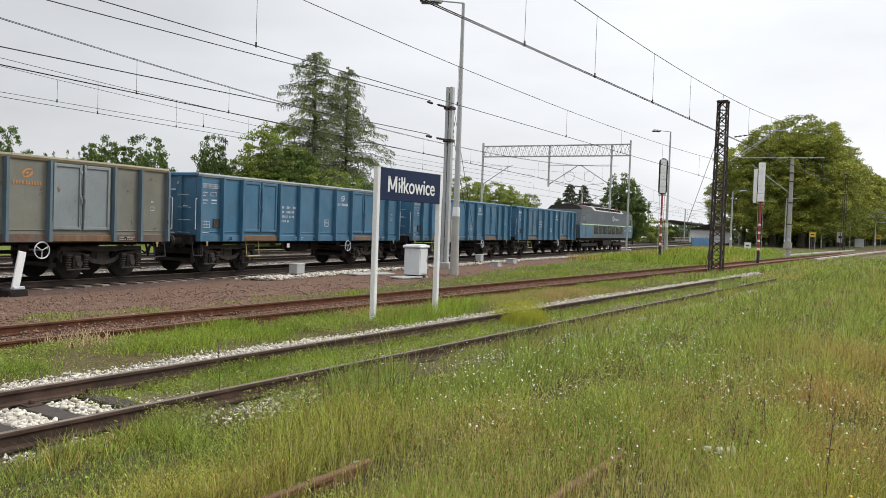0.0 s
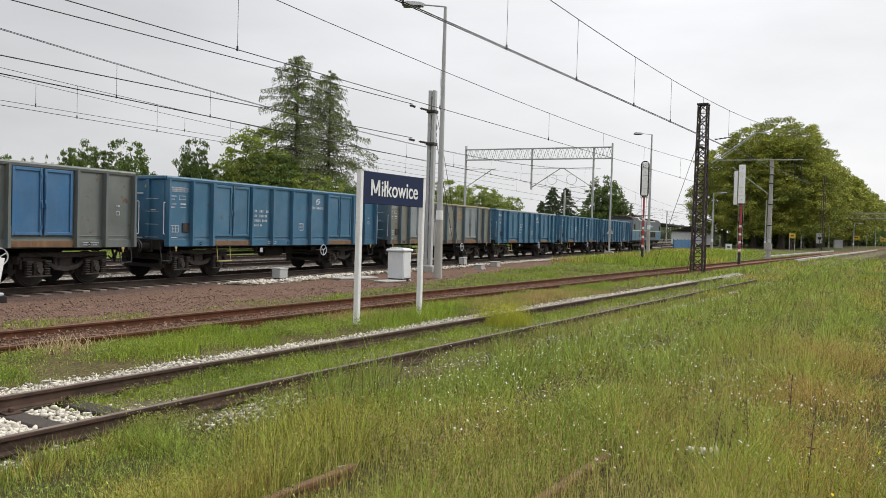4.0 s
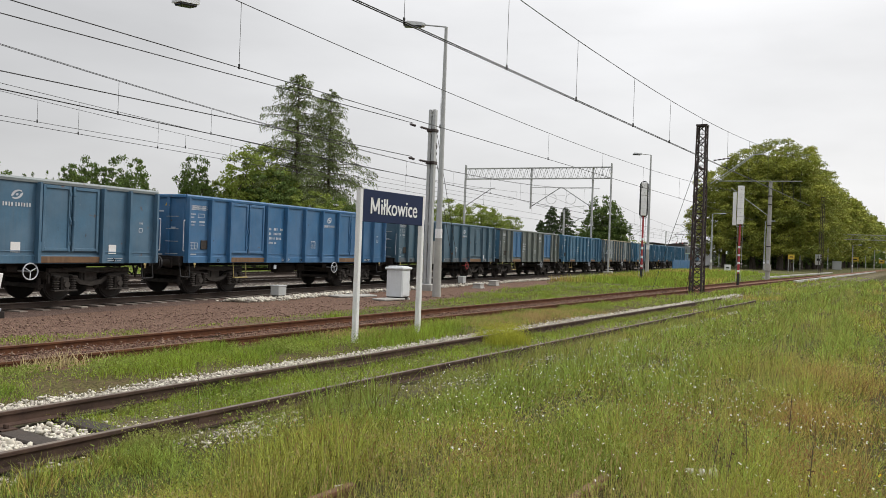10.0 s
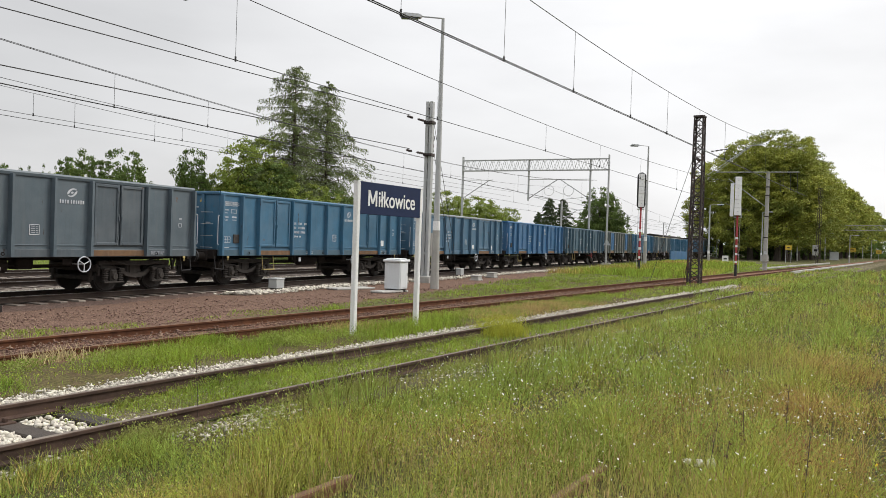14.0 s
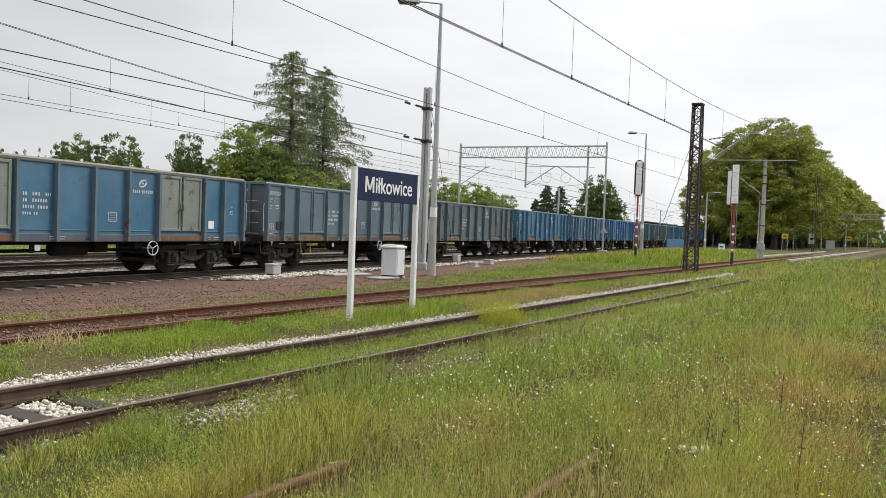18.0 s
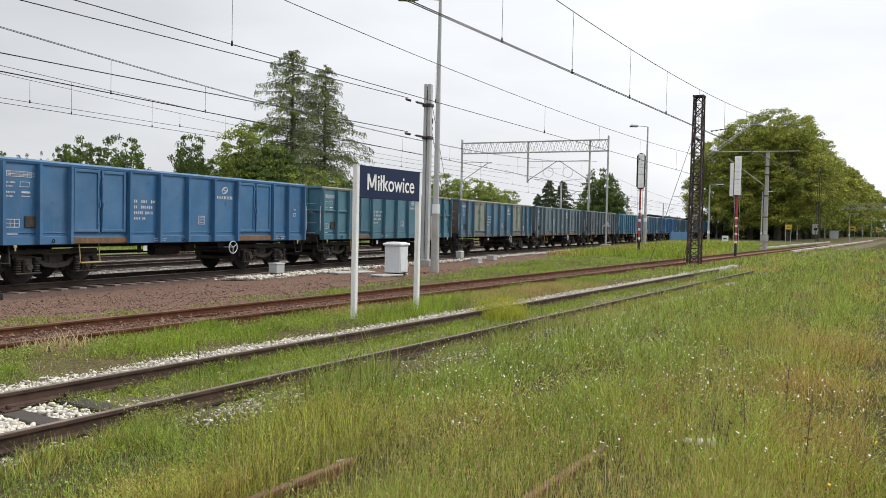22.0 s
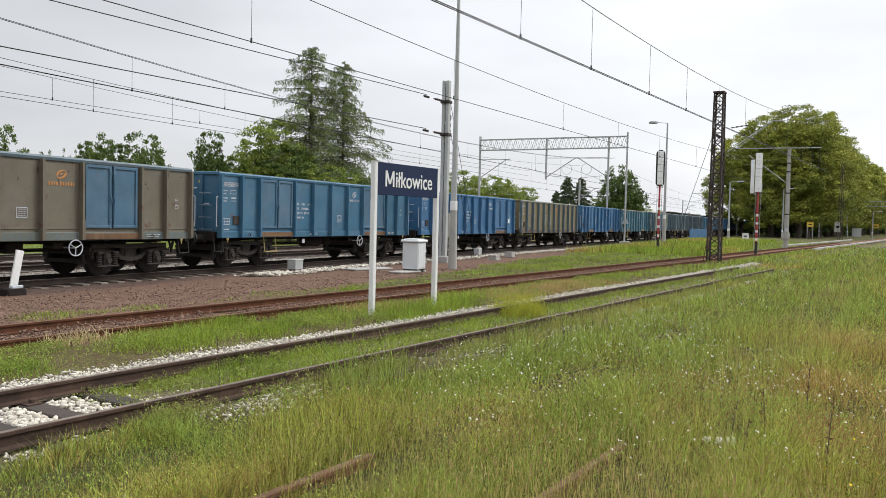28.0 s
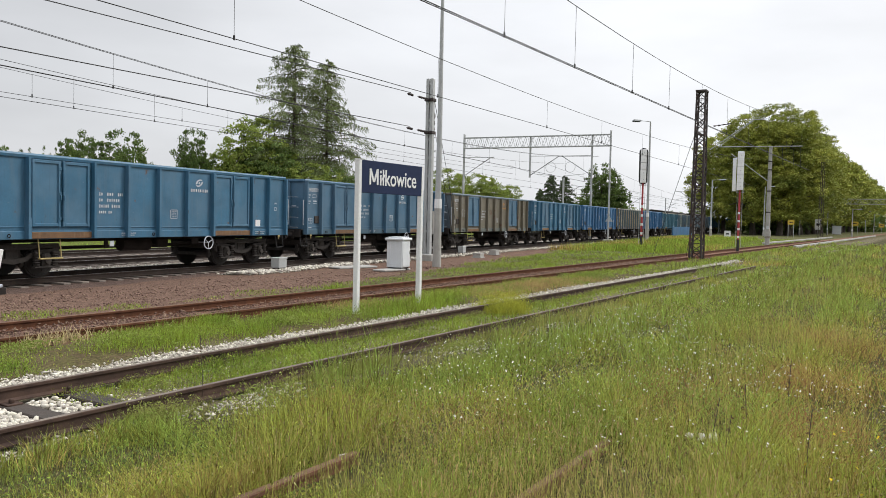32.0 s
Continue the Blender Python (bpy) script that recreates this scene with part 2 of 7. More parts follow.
def zoned(name, bands, rough=0.95, bump=0.6):
    """Ground cover whose colours change with place: bands of (field of place, soft width, two colours)."""
    m = bpy.data.materials.new(name)
    m.use_nodes = True
    nt = m.node_tree
    b = nt.nodes["Principled BSDF"]
    b.inputs["Roughness"].default_value = rough
    b.inputs["Specular IOR Level"].default_value = 0.05
    geo = nt.nodes.new("ShaderNodeNewGeometry")

    def noise_tex(sc, detail=5.0):
        n = nt.nodes.new("ShaderNodeTexNoise")
        n.inputs["Scale"].default_value, n.inputs["Detail"].default_value = sc, detail
        nt.links.new(geo.outputs["Position"], n.inputs["Vector"])
        return n.outputs["Fac"]

    def ramp(v, lo, hi, a=0.0, c=1.0):
        n = nt.nodes.new("ShaderNodeMapRange")
        for k, x in (("From Min", lo), ("From Max", hi), ("To Min", a), ("To Max", c)):
            n.inputs[k].default_value = x
        nt.links.new(v, n.inputs["Value"])
        return n.outputs[0]

    def mix(f, a, c):
        n = nt.nodes.new("ShaderNodeMix")
        n.data_type = "RGBA"
        nt.links.new(f, n.inputs["Factor"])
        for sock, v in (("A", a), ("B", c)):
            if isinstance(v, tuple):
                n.inputs[sock].default_value = (*v, 1)
            else:
                nt.links.new(v, n.inputs[sock])
        return n.outputs["Result"]

    def add(a, c, op="ADD"):
        n = nt.nodes.new("ShaderNodeMath")
        n.operation = op
        for i, v in enumerate((a, c)):
            if isinstance(v, (int, float)):
                n.inputs[i].default_value = v
            else:
                nt.links.new(v, n.inputs[i])
        return n.outputs[0]

    wob, mid, fine, grit = noise_tex(0.7), noise_tex(6.0), noise_tex(24.0, 3.0), noise_tex(37.0, 2.0)
    col = None
    for axis, edge, soft, c1, c2 in bands:
        here = mix(ramp(mid, 0.35, 0.65), c1, c2)
        here = mix(ramp(fine, 0.40, 0.62, 0.0, 0.85), here, tuple(0.36 * v for v in c1))
        here = mix(ramp(grit, 0.56, 0.68, 0.0, 0.6 if c1[0] > 1.1 * c1[1] else 0.25), here, tuple(min(1.0, 1.9 * v) for v in c1))
        if col is None:
            col = here
            continue
        d = nt.nodes.new("ShaderNodeVectorMath")
        d.operation = "DOT_PRODUCT"
        d.inputs[1].default_value = (*axis, 0)
        nt.links.new(geo.outputs["Position"], d.inputs[0])
        v = add(d.outputs["Value"], add(ramp(wob, 0, 1, -0.9, 0.9), ramp(mid, 0, 1, -0.35, 0.35)))
        col = mix(ramp(v, edge - soft, edge + soft), col, here)
    nt.links.new(col, b.inputs["Base Color"])
    bp = nt.nodes.new("ShaderNodeBump")
    bp.inputs["Strength"].default_value, bp.inputs["Distance"].default_value = bump, 0.04
    nt.links.new(add(fine, mid), bp.inputs["Height"])
    nt.links.new(bp.outputs[0], b.inputs["Normal"])
    return m


# ---- the plan: two bundles of tracks, by their bearing from the camera ----
def bearing(deg):
    a = radians(deg)
    return Vector((math.sin(a), math.cos(a), 0)), Vector((-math.cos(a), math.sin(a), 0))


U3, N3 = bearing(33.5)     # sidings
U2, N2 = bearing(26.5)     # main line
NEAR, RED, OLD = 7.30, 11.88, 3.0
MAIN, MAIN_2, MAIN_3 = 19.46, 24.5, 29.3


def side(s, o, z=0.0):
    return U3 * s + N3 * o + Vector((0, 0, z))


def main(s, o, z=0.0):
    return U2 * s + N2 * o + Vector((0, 0, z))


TURN3, TURN2 = 90 - 33.5, 90 - 26.5


# ---- mesh helpers ----
class G:
    """Collects faces of one mesh."""

    def __init__(self):
        self.v, self.f = [], []

    def box(self, c, s, ch=0.0, rot=None):
        """A box about c with sizes s; ch cuts its edges off."""
        hx, hy, hz = (k / 2 for k in s)
        base = len(self.v)
        c = Vector(c)
        ch = min(ch, 0.45 * min(s))
        if ch <= 0:
            pts = [Vector((x * hx, y * hy, z * hz)) for x in (-1, 1) for y in (-1, 1) for z in (-1, 1)]
            fs = [(0, 1, 3, 2), (4, 6, 7, 5), (0, 4, 5, 1), (2, 3, 7, 6), (0, 2, 6, 4), (1, 5, 7, 3)]
        else:
            pts, idx = [], {}
            for x in (-1, 1):
                for y in (-1, 1):
                    for z in (-1, 1):
                        for k, p in enumerate(((hx, hy - ch, hz - ch), (hx - ch, hy, hz - ch), (hx - ch, hy - ch, hz))):
                            idx[x, y, z, k] = len(pts)
                            pts.append(Vector((x * p[0], y * p[1], z * p[2])))
            fs = []
            r = (-1, 1)
            ring = ((-1, -1), (1, -1), (1, 1), (-1, 1))
            for e in r:
                fs.append(tuple(idx[e, a, b, 0] for a, b in ring))
                fs.append(tuple(idx[a, e, b, 1] for a, b in ring))
                fs.append(tuple(idx[a, b, e, 2] for a, b in ring))
            for a in r:
                for b in r:
                    fs.append((idx[-1, a, b, 1], idx[1, a, b, 1], idx[1, a, b, 2], idx[-1, a, b, 2]))
                    fs.append((idx[a, -1, b, 0], idx[a, 1, b, 0], idx[a, 1, b, 2], idx[a, -1, b, 2]))
                    fs.append((idx[a, b, -1, 0], idx[a, b, 1, 0], idx[a, b, 1, 1], idx[a, b, -1, 1]))
                    for d in r:
                        fs.append((idx[a, b, d, 0], idx[a, b, d, 1], idx[a, b, d, 2]))
        for p in pts:
            self.v.append(c + (rot @ p if rot else p))
        self.f += [tuple(i + base for i in f) for f in fs]
        return self

    def cyl(self, p0, p1, r0, r1=None, n=10, caps=True):
        p0, p1 = Vector(p0), Vector(p1)
        r1 = r0 if r1 is None else r1
        q = (p1 - p0).to_track_quat("Z", "Y")
        base = len(self.v)
        for p, r in ((p0, r0), (p1, r1)):
            for i in range(n):
                a = math.tau * (i + 0.5) / n
                self.v.append(p + q @ Vector((r * math.cos(a), r * math.sin(a), 0)))
        for i in range(n):
            j = (i + 1) % n
            self.f.append((base + i, base + j, base + n + j, base + n + i))
        if caps:
            self.f.append(tuple(base + n - 1 - i for i in range(n)))
            self.f.append(tuple(base + n + i for i in range(n)))
        return self

    def tube(self, pts, r, n=6):
        for a, b in zip(pts, pts[1:]):
            self.cyl(a, b, r, r, n, True)
        return self

    def ring(self, c, axis, r, thick, n=18, m=6):
        c, q = Vector(c), Vector(axis).to_track_quat("Z", "Y")
        base = len(self.v)
        for i in range(n):
            a = math.tau * i / n
            for j in range(m):
                b = math.tau * j / m
                d = r + thick * math.cos(b)
                self.v.append(c + q @ Vector((d * math.cos(a), d * math.sin(a), thick * math.sin(b))))
        for i in range(n):
            for j in range(m):
                self.f.append((base + i * m + j, base + ((i + 1) % n) * m + j, base + ((i + 1) % n) * m + (j + 1) % m, base + i * m + (j + 1) % m))
        return self

    def prism(self, outline, axis, a, b):
        """An outline in the two other axes, drawn out along the axis from a to b."""
        base, n = len(self.v), len(outline)
        for d in (a, b):
            for p in outline:
                q = list(p)
                q.insert("xyz".index(axis), d)
                self.v.append(Vector(q))
        for i in range(n):
            j = (i + 1) % n
            self.f.append((base + i, base + j, base + n + j, base + n + i))
        self.f.append(tuple(base + n - 1 - i for i in range(n)))
        self.f.append(tuple(base + n + i for i in range(n)))
        return self

    def mesh(self, name, smooth=False):
        me = bpy.data.meshes.new(name)
        me.from_pydata([tuple(p) for p in self.v], [], self.f)
        bm = bmesh.new()
        bm.from_mesh(me)
        bmesh.ops.recalc_face_normals(bm, faces=bm.faces)
        bm.to_mesh(me)
        bm.free()
        if smooth:
            me.shade_smooth()
            me.set_sharp_from_angle(angle=radians(40))
        return me


def part(name, shape, mat, parent, label="", at=None, smooth=False):
    """One mesh object under a thing or a part. shape: a G, or a mesh that is shared."""
    me = shape if isinstance(shape, bpy.types.Mesh) else shape.mesh(name, smooth)
    if mat and not me.materials:
        me.materials.append(mat)
    ob = new(name, me)
    ob.parent = parent
    if at is not None:
        ob.matrix_basis = at if isinstance(at, Matrix) else Matrix.Translation(at)
    return tagged(ob, label)


def thing(name, label, category, m, group="", kind=""):
    ob = new(name)
    ob.empty_display_size = 0.2
    ob.matrix_basis = m
    return tagged(ob, label, category, group, kind)


def whole(name, shape, mat, label, category, m=None, group="", kind="", smooth=False):
    """A thing of one mesh."""
    me = shape if isinstance(shape, bpy.types.Mesh) else shape.mesh(name, smooth)
    if not me.materials:
        me.materials.append(mat)
    ob = new(name, me)
    if m is not None:
        ob.matrix_basis = m
    return tagged(ob, label, category, group, kind)


def swarm(name, verts, faces, mat, label, category, kind="stuff"):
    """One mesh from arrays: verts (n, 3), faces (m, 3 or 4)."""
    me = bpy.data.meshes.new(name)
    k = faces.shape[1]
    me.vertices.add(len(verts))
    me.vertices.foreach_set("co", np.ascontiguousarray(verts, dtype=np.float32).ravel())
    me.loops.add(faces.size)
    me.loops.foreach_set("vertex_index", np.ascontiguousarray(faces, dtype=np.int32).ravel())
    me.polygons.add(len(faces))
    me.polygons.foreach_set("loop_start", np.arange(0, faces.size, k, dtype=np.int32))
    me.polygons.foreach_set("loop_total", np.full(len(faces), k, dtype=np.int32))
    me.update(calc_edges=True)
    me.validate()
    if mat:
        me.materials.append(mat)
    if not label:
        return me
    return tagged(new(name, me), label, category, "", kind)


rng = np.random.default_rng(7)


# ---- ground ----
def wave(x, y, k, seed):
    return (np.sin(x * k + seed) * np.cos(y * k * 1.3 + seed * 2.1) + np.sin((x + y) * k * 0.7 + seed * 3.3) + np.cos((x - y * 0.6) * k * 1.9 + seed)) / 3


def ground_z(x, y):
    """Height of the ground."""
    o = x * N3.x + y * N3.y
    o2 = x * N2.x + y * N2.y
    s2 = x * U2.x + y * U2.y
    z = -0.15 + 0.03 * wave(x, y, 0.9, 1.0) + 0.02 * wave(x, y, 2.7, 4.0)
    z = z + 0.05 * np.exp(-((o - 9.7) / 0.8) ** 2) + 0.05 / (1 + np.exp(np.clip((o - 4.5) * 3, -40, 40)))
    z = z - 0.02 * np.exp(-((o - RED) / 1.3) ** 2) * (o > 0) - 0.08 * np.exp(-((o - NEAR) / 1.0) ** 2)
    z = z - 0.14 / (1 + np.exp(np.clip((17.3 - o2) * 4, -40, 40)))
    z = z + 0.28 * np.exp(-((o2 - 12.0) / 3.0) ** 2 - ((s2 - 88) / 24) ** 2)
    far = np.hypot(x, y)
    return np.where(far > 400, -0.15, z)


OLIVE, OLIVE_2 = (0.085, 0.074, 0.034), (0.055, 0.056, 0.02)
ground_mat = zoned("ground_cover", [
    (None, 0, 0, OLIVE, OLIVE_2),
    (N3.xy, 6.3, 0.35, (0.17, 0.145, 0.10), (0.125, 0.115, 0.055)),
    (N3.xy, 8.7, 0.35, (0.115, 0.105, 0.042), (0.12, 0.083, 0.055)),
    (N3.xy, 10.9, 0.3, (0.24, 0.135, 0.096), (0.14, 0.078, 0.057)),
    (N3.xy, 12.9, 0.3, (0.11, 0.13, 0.04), (0.14, 0.10, 0.075)),
    ((N2.x - 0.07 * U2.x, N2.y - 0.07 * U2.y), 10.9, 0.4, (0.19, 0.122, 0.092), (0.125, 0.078, 0.058)),
    (N2.xy, 31.5, 0.8, (0.16, 0.20, 0.05), (0.12, 0.15, 0.045)),
])
gv, gf = [], []
RAD = [0.0] + [0.6 * 1.078 ** i for i in range(112)]
SEG = 240
for r in RAD:
    for j in range(SEG):
        a = math.tau * j / SEG
        gv.append((r * math.sin(a), r * math.cos(a)))
gv = np.array(gv)
gz = ground_z(gv[:, 0], gv[:, 1])
for i in range(len(RAD) - 1):
    for j in range(SEG):
        k = (j + 1) % SEG
        gf.append((i * SEG + j, (i + 1) * SEG + j, (i + 1) * SEG + k, i * SEG + k))
ground = swarm("ground", np.c_[gv, gz], np.array(gf), ground_mat, "flat trackside ground of grass, gravel and soil", "ground", "structure")
ground.data.shade_smooth()


# ---- tracks ----
RAIL = [(-0.065, -0.155), (0.065, -0.155), (0.065, -0.143), (0.012, -0.125), (0.010, -0.045), (0.034, -0.035), (0.034, -0.006), (0.026, -0.0015),
        (-0.026, -0.0015), (-0.034, -0.006), (-0.034, -0.035), (-0.010, -0.045), (-0.012, -0.125), (-0.065, -0.143)]


def track(label, m, s0, s1, web, head, wood, gap, first, sunk=0.0, sleeper_to=None, size=(0.24, 2.5, 0.14)):
    """A track along its own x axis: rails with bright heads, sleepers one by one."""
    t = thing("railway_track", label, "track", m, "tracks", "structure")
    for y in (-0.7525, 0.7525):
        r = part("rail", G().prism([(y + a, b) for a, b in RAIL], "x", s0, s1), web, t)
        part("rail_head", G().prism([(y - 0.028, -0.004), (y + 0.028, -0.004), (y + 0.028, 0.0), (y - 0.028, 0.0)], "x", s0, s1), head, r)
    me = G().box((0, 0, 0), size, 0.015).mesh("sleeper")
    me.materials.append(wood)
    plate = G().box((0, 0, 0), (0.17, 0.34, 0.02), 0.004).box((0, 0.1, 0.03), (0.05, 0.05, 0.05), 0.01).box((0, -0.1, 0.03), (0.05, 0.05, 0.05), 0.01).mesh("rail_fastening")
    plate.materials.append(M["rail_dark"])
    s = first
    while s < (sleeper_to or s1):
        jig = random.uniform(-0.03, 0.03)
        sl = part("sleeper", me, None, t, at=pose(s + jig, random.uniform(-0.04, 0.04), -0.235 - sunk + random.uniform(-0.01, 0.01), 0, 0, random.uniform(-1.2, 1.2)))
        if s < first + 9 and not sunk:
            for y in (-0.7525, 0.7525):
                part("rail_fastening", plate, None, sl, at=pose(0, y, 0.078))
        s += gap
    return t


def on(s0, o, turn, basis):
    p = basis(s0, o)
    return pose(p.x, p.y, 0, 0, 0, turn)


track("siding track with dark rails and wooden sleepers", on(0, NEAR, TURN3, side), -3, 37, M["rail_dark"], M["rail_head_dark"], M["sleeper_wood"], 0.66, 0.35, sleeper_to=5.4)
track("rusty siding track in reddish gravel", on(0, RED, TURN3, side), -3, 118, M["rail_brown"], M["rail_head_rusty"], M["sleeper_wood"], 0.66, 0.3, 0.06, sleeper_to=60)
old = thing("railway_track", "disused rusty rails overgrown by tall grass", "track", on(0, OLD, TURN3, side), "tracks", "structure")
for y, s0, s1 in ((0.7525, 1.5, 4.75), (-0.7525, 2.0, 6.3)):
    r = part("rail", G().prism([(y + a, b) for a, b in RAIL], "x", s0, s1), M["rail_rust"], old)
    part("rail_head", G().prism([(y - 0.028, -0.004), (y + 0.028, -0.004), (y + 0.028, 0.0), (y - 0.028, 0.0)], "x", s0, s1), M["rail_head_rusty"], r)
track("main line track with worn bright rails", on(0, MAIN, TURN2, main), -60, 420, M["rail_oiled"], M["rail_head"], M["sleeper_concrete"], 0.6, -4.0, 0.0, sleeper_to=70)
track("second main line track in grey-brown ballast", on(0, MAIN_2, TURN2, main), -60, 420, M["rail_oiled"], M["rail_head"], M["sleeper_concrete"], 0.6, -4.0, 0.0, sleeper_to=50)
track("third main line track in grey-brown ballast", on(0, MAIN_3, TURN2, main), -60, 420, M["rail_oiled"], M["rail_head"], M["sleeper_concrete"], 0.6, 0.0, 0.0, sleeper_to=40)

ballast_mat = zoned("ballast", [(None, 0, 0, (0.27, 0.235, 0.20), (0.19, 0.155, 0.13))])
dark_ballast = zoned("oiled_ballast", [(None, 0, 0, (0.15, 0.105, 0.088), (0.10, 0.07, 0.06))])
for off, mt, lab in ((MAIN, dark_ballast, "brown ballast bed under the main track"), (MAIN_2, ballast_mat, "grey-brown ballast bed of the second track"), (MAIN_3, ballast_mat, "grey-brown ballast bed of the third track")):
    bed = G().prism([(-2.6, -0.3), (2.6, -0.3), (1.7, -0.205), (-1.7, -0.205)], "x", -60, 420)
    whole("ballast_bed", bed, mt, lab, "ballast", on(0, off, TURN2, main), kind="structure")


def stones(name, label, pts, size, mat, lift=0.4, near=False):
    """Broken stones: squashed octahedra with cut corners."""
    n = len(pts)
    t = (1 + 5 ** 0.5) / 2
    ico = np.array([(-1, t, 0), (1, t, 0), (-1, -t, 0), (1, -t, 0), (0, -1, t), (0, 1, t), (0, -1, -t), (0, 1, -t), (t, 0, -1), (t, 0, 1), (-t, 0, -1), (-t, 0, 1)]) / 1.9
    tri = np.array([(0, 11, 5), (0, 5, 1), (0, 1, 7), (0, 7, 10), (0, 10, 11), (1, 5, 9), (5, 11, 4), (11, 10, 2), (10, 7, 6), (7, 1, 8), (3, 9, 4), (3, 4, 2), (3, 2, 6), (3, 6, 8), (3, 8, 9), (4, 9, 5), (2, 4, 11), (6, 2, 10), (8, 6, 7), (9, 8, 1)])
    if not near:
        # eight-sided chips for the smaller or farther stones
        ico = np.array([(1, 0.2, 0), (-1, -0.1, 0.1), (0.1, 1, 0), (-0.2, -1, 0.1), (0.3, 0.2, 1), (0, 0, -1)]) * 1.02
        tri = np.array([(0, 2, 4), (2, 1, 4), (1, 3, 4), (3, 0, 4), (2, 0, 5), (1, 2, 5), (3, 1, 5), (0, 3, 5)])
    m = len(ico)
    v = ico[None] * rng.uniform(0.5, 1.35, (n, m, 1))
    sc = rng.uniform(*size, (n, 1, 1)) * rng.uniform(0.6, 1.45, (n, 1, 3))
    v = v * sc
    a = rng.uniform(0, 6.28, n)
    ca, sa = np.cos(a)[:, None], np.sin(a)[:, None]
    x, y = v[..., 0] * ca - v[..., 1] * sa, v[..., 0] * sa + v[..., 1] * ca
    v = np.stack([x + pts[:, None, 0], y + pts[:, None, 1], v[..., 2] * 0.75 + pts[:, None, 2] + lift * sc[..., 0]], -1)
    f = (tri[None] + (np.arange(n) * m)[:, None, None]).reshape(-1, 3)
    return swarm(name, v.reshape(-1, 3), f, mat, label, "stones")


def strip(n, s, o, basis_u, basis_n, power=1.0):
    """Random places along a track."""
    ss = s[0] + (s[1] - s[0]) * rng.random(n) ** power
    oo = rng.normal(o[0], o[1], n)
    p = np.c_[ss * basis_u.x + oo * basis_n.x, ss * basis_u.y + oo * basis_n.y]
    return np.c_[p, ground_z(p[:, 0], p[:, 1])]


def crib_places():
    p = strip(6500, (2.2, 5.2), (7.3, 0.38), U3, N3)
    s = p[:, 0] * U3.x + p[:, 1] * U3.y
    gap = np.abs((s - 0.35 + 0.33) % 0.66 - 0.33)
    p = p[(gap > 0.15) & (np.abs(p[:, 0] * N3.x + p[:, 1] * N3.y - 7.3) < 0.66) & (s < 4.3 + rng.random(len(p)))]
    p[:, 2] = -0.225 + 0.05 * rng.random(len(p))
    return p


def patchy(p):
    return p[rng.random(len(p)) < 0.28 + 0.9 * wave(p[:, 0], p[:, 1], 1.6, 4.0)]


def heap(p, dz):
    p[:, 2] += dz * rng.random(len(p))
    return p


stones("white_stones", "white broken stones beside the siding rail", heap(strip(21000, (2, 44), (8.64, 0.12), U3, N3, 1.6), 0.05), (0.011, 0.028), M["white_stone"])
stones("crib_stones", "white stones between wooden sleepers", crib_places(), (0.016, 0.036), M["white_stone"], 0.2, True)
stones("track_stones", "scattered white stones in the siding track", np.r_[strip(1200, (5, 40), (7.4, 0.35), U3, N3, 1.3), patchy(heap(strip(8000, (3.2, 38), (6.05, 0.2), U3, N3, 1.3), 0.02))], (0.010, 0.027), M["white_stone"], 0.15)
stones("verge_stones", "white ballast stones along the main track", heap(strip(9500, (20, 95), (16.9, 0.34), U2, N2, 1.5), 0.06), (0.035, 0.065), M["white_stone"])
stones("between_stones", "white ballast stones between the main tracks", heap(strip(11000, (-6, 95), (21.75, 0.36), U2, N2, 1.3) + np.array([0, 0, 0.04]), 0.07), (0.035, 0.07), M["white_stone"])
stones("gravel_stones", "small reddish brown stones of the gravel bed", np.r_[heap(strip(15000, (6, 44), (11.9, 0.42), U3, N3, 1.3), 0.05), strip(7600, (6, 40), (15.4, 1.2), U3, N3, 1.2)], (0.012, 0.03), M["brown_stone"])


# ---- wagons ----
def paint(name, base, rust=0.12, streak=0.35, fade=None):
    return material(name, base, tuple(c * 0.66 for c in base), rough=0.55, scale=0.9, fine=22, bump=0.06, rust=rust,
                    rust_color=(0.085, 0.05, 0.035), scuff=1.0, streak=streak, streak_color=fade or tuple(min(1, c * 0.45 + 0.06) for c in base))


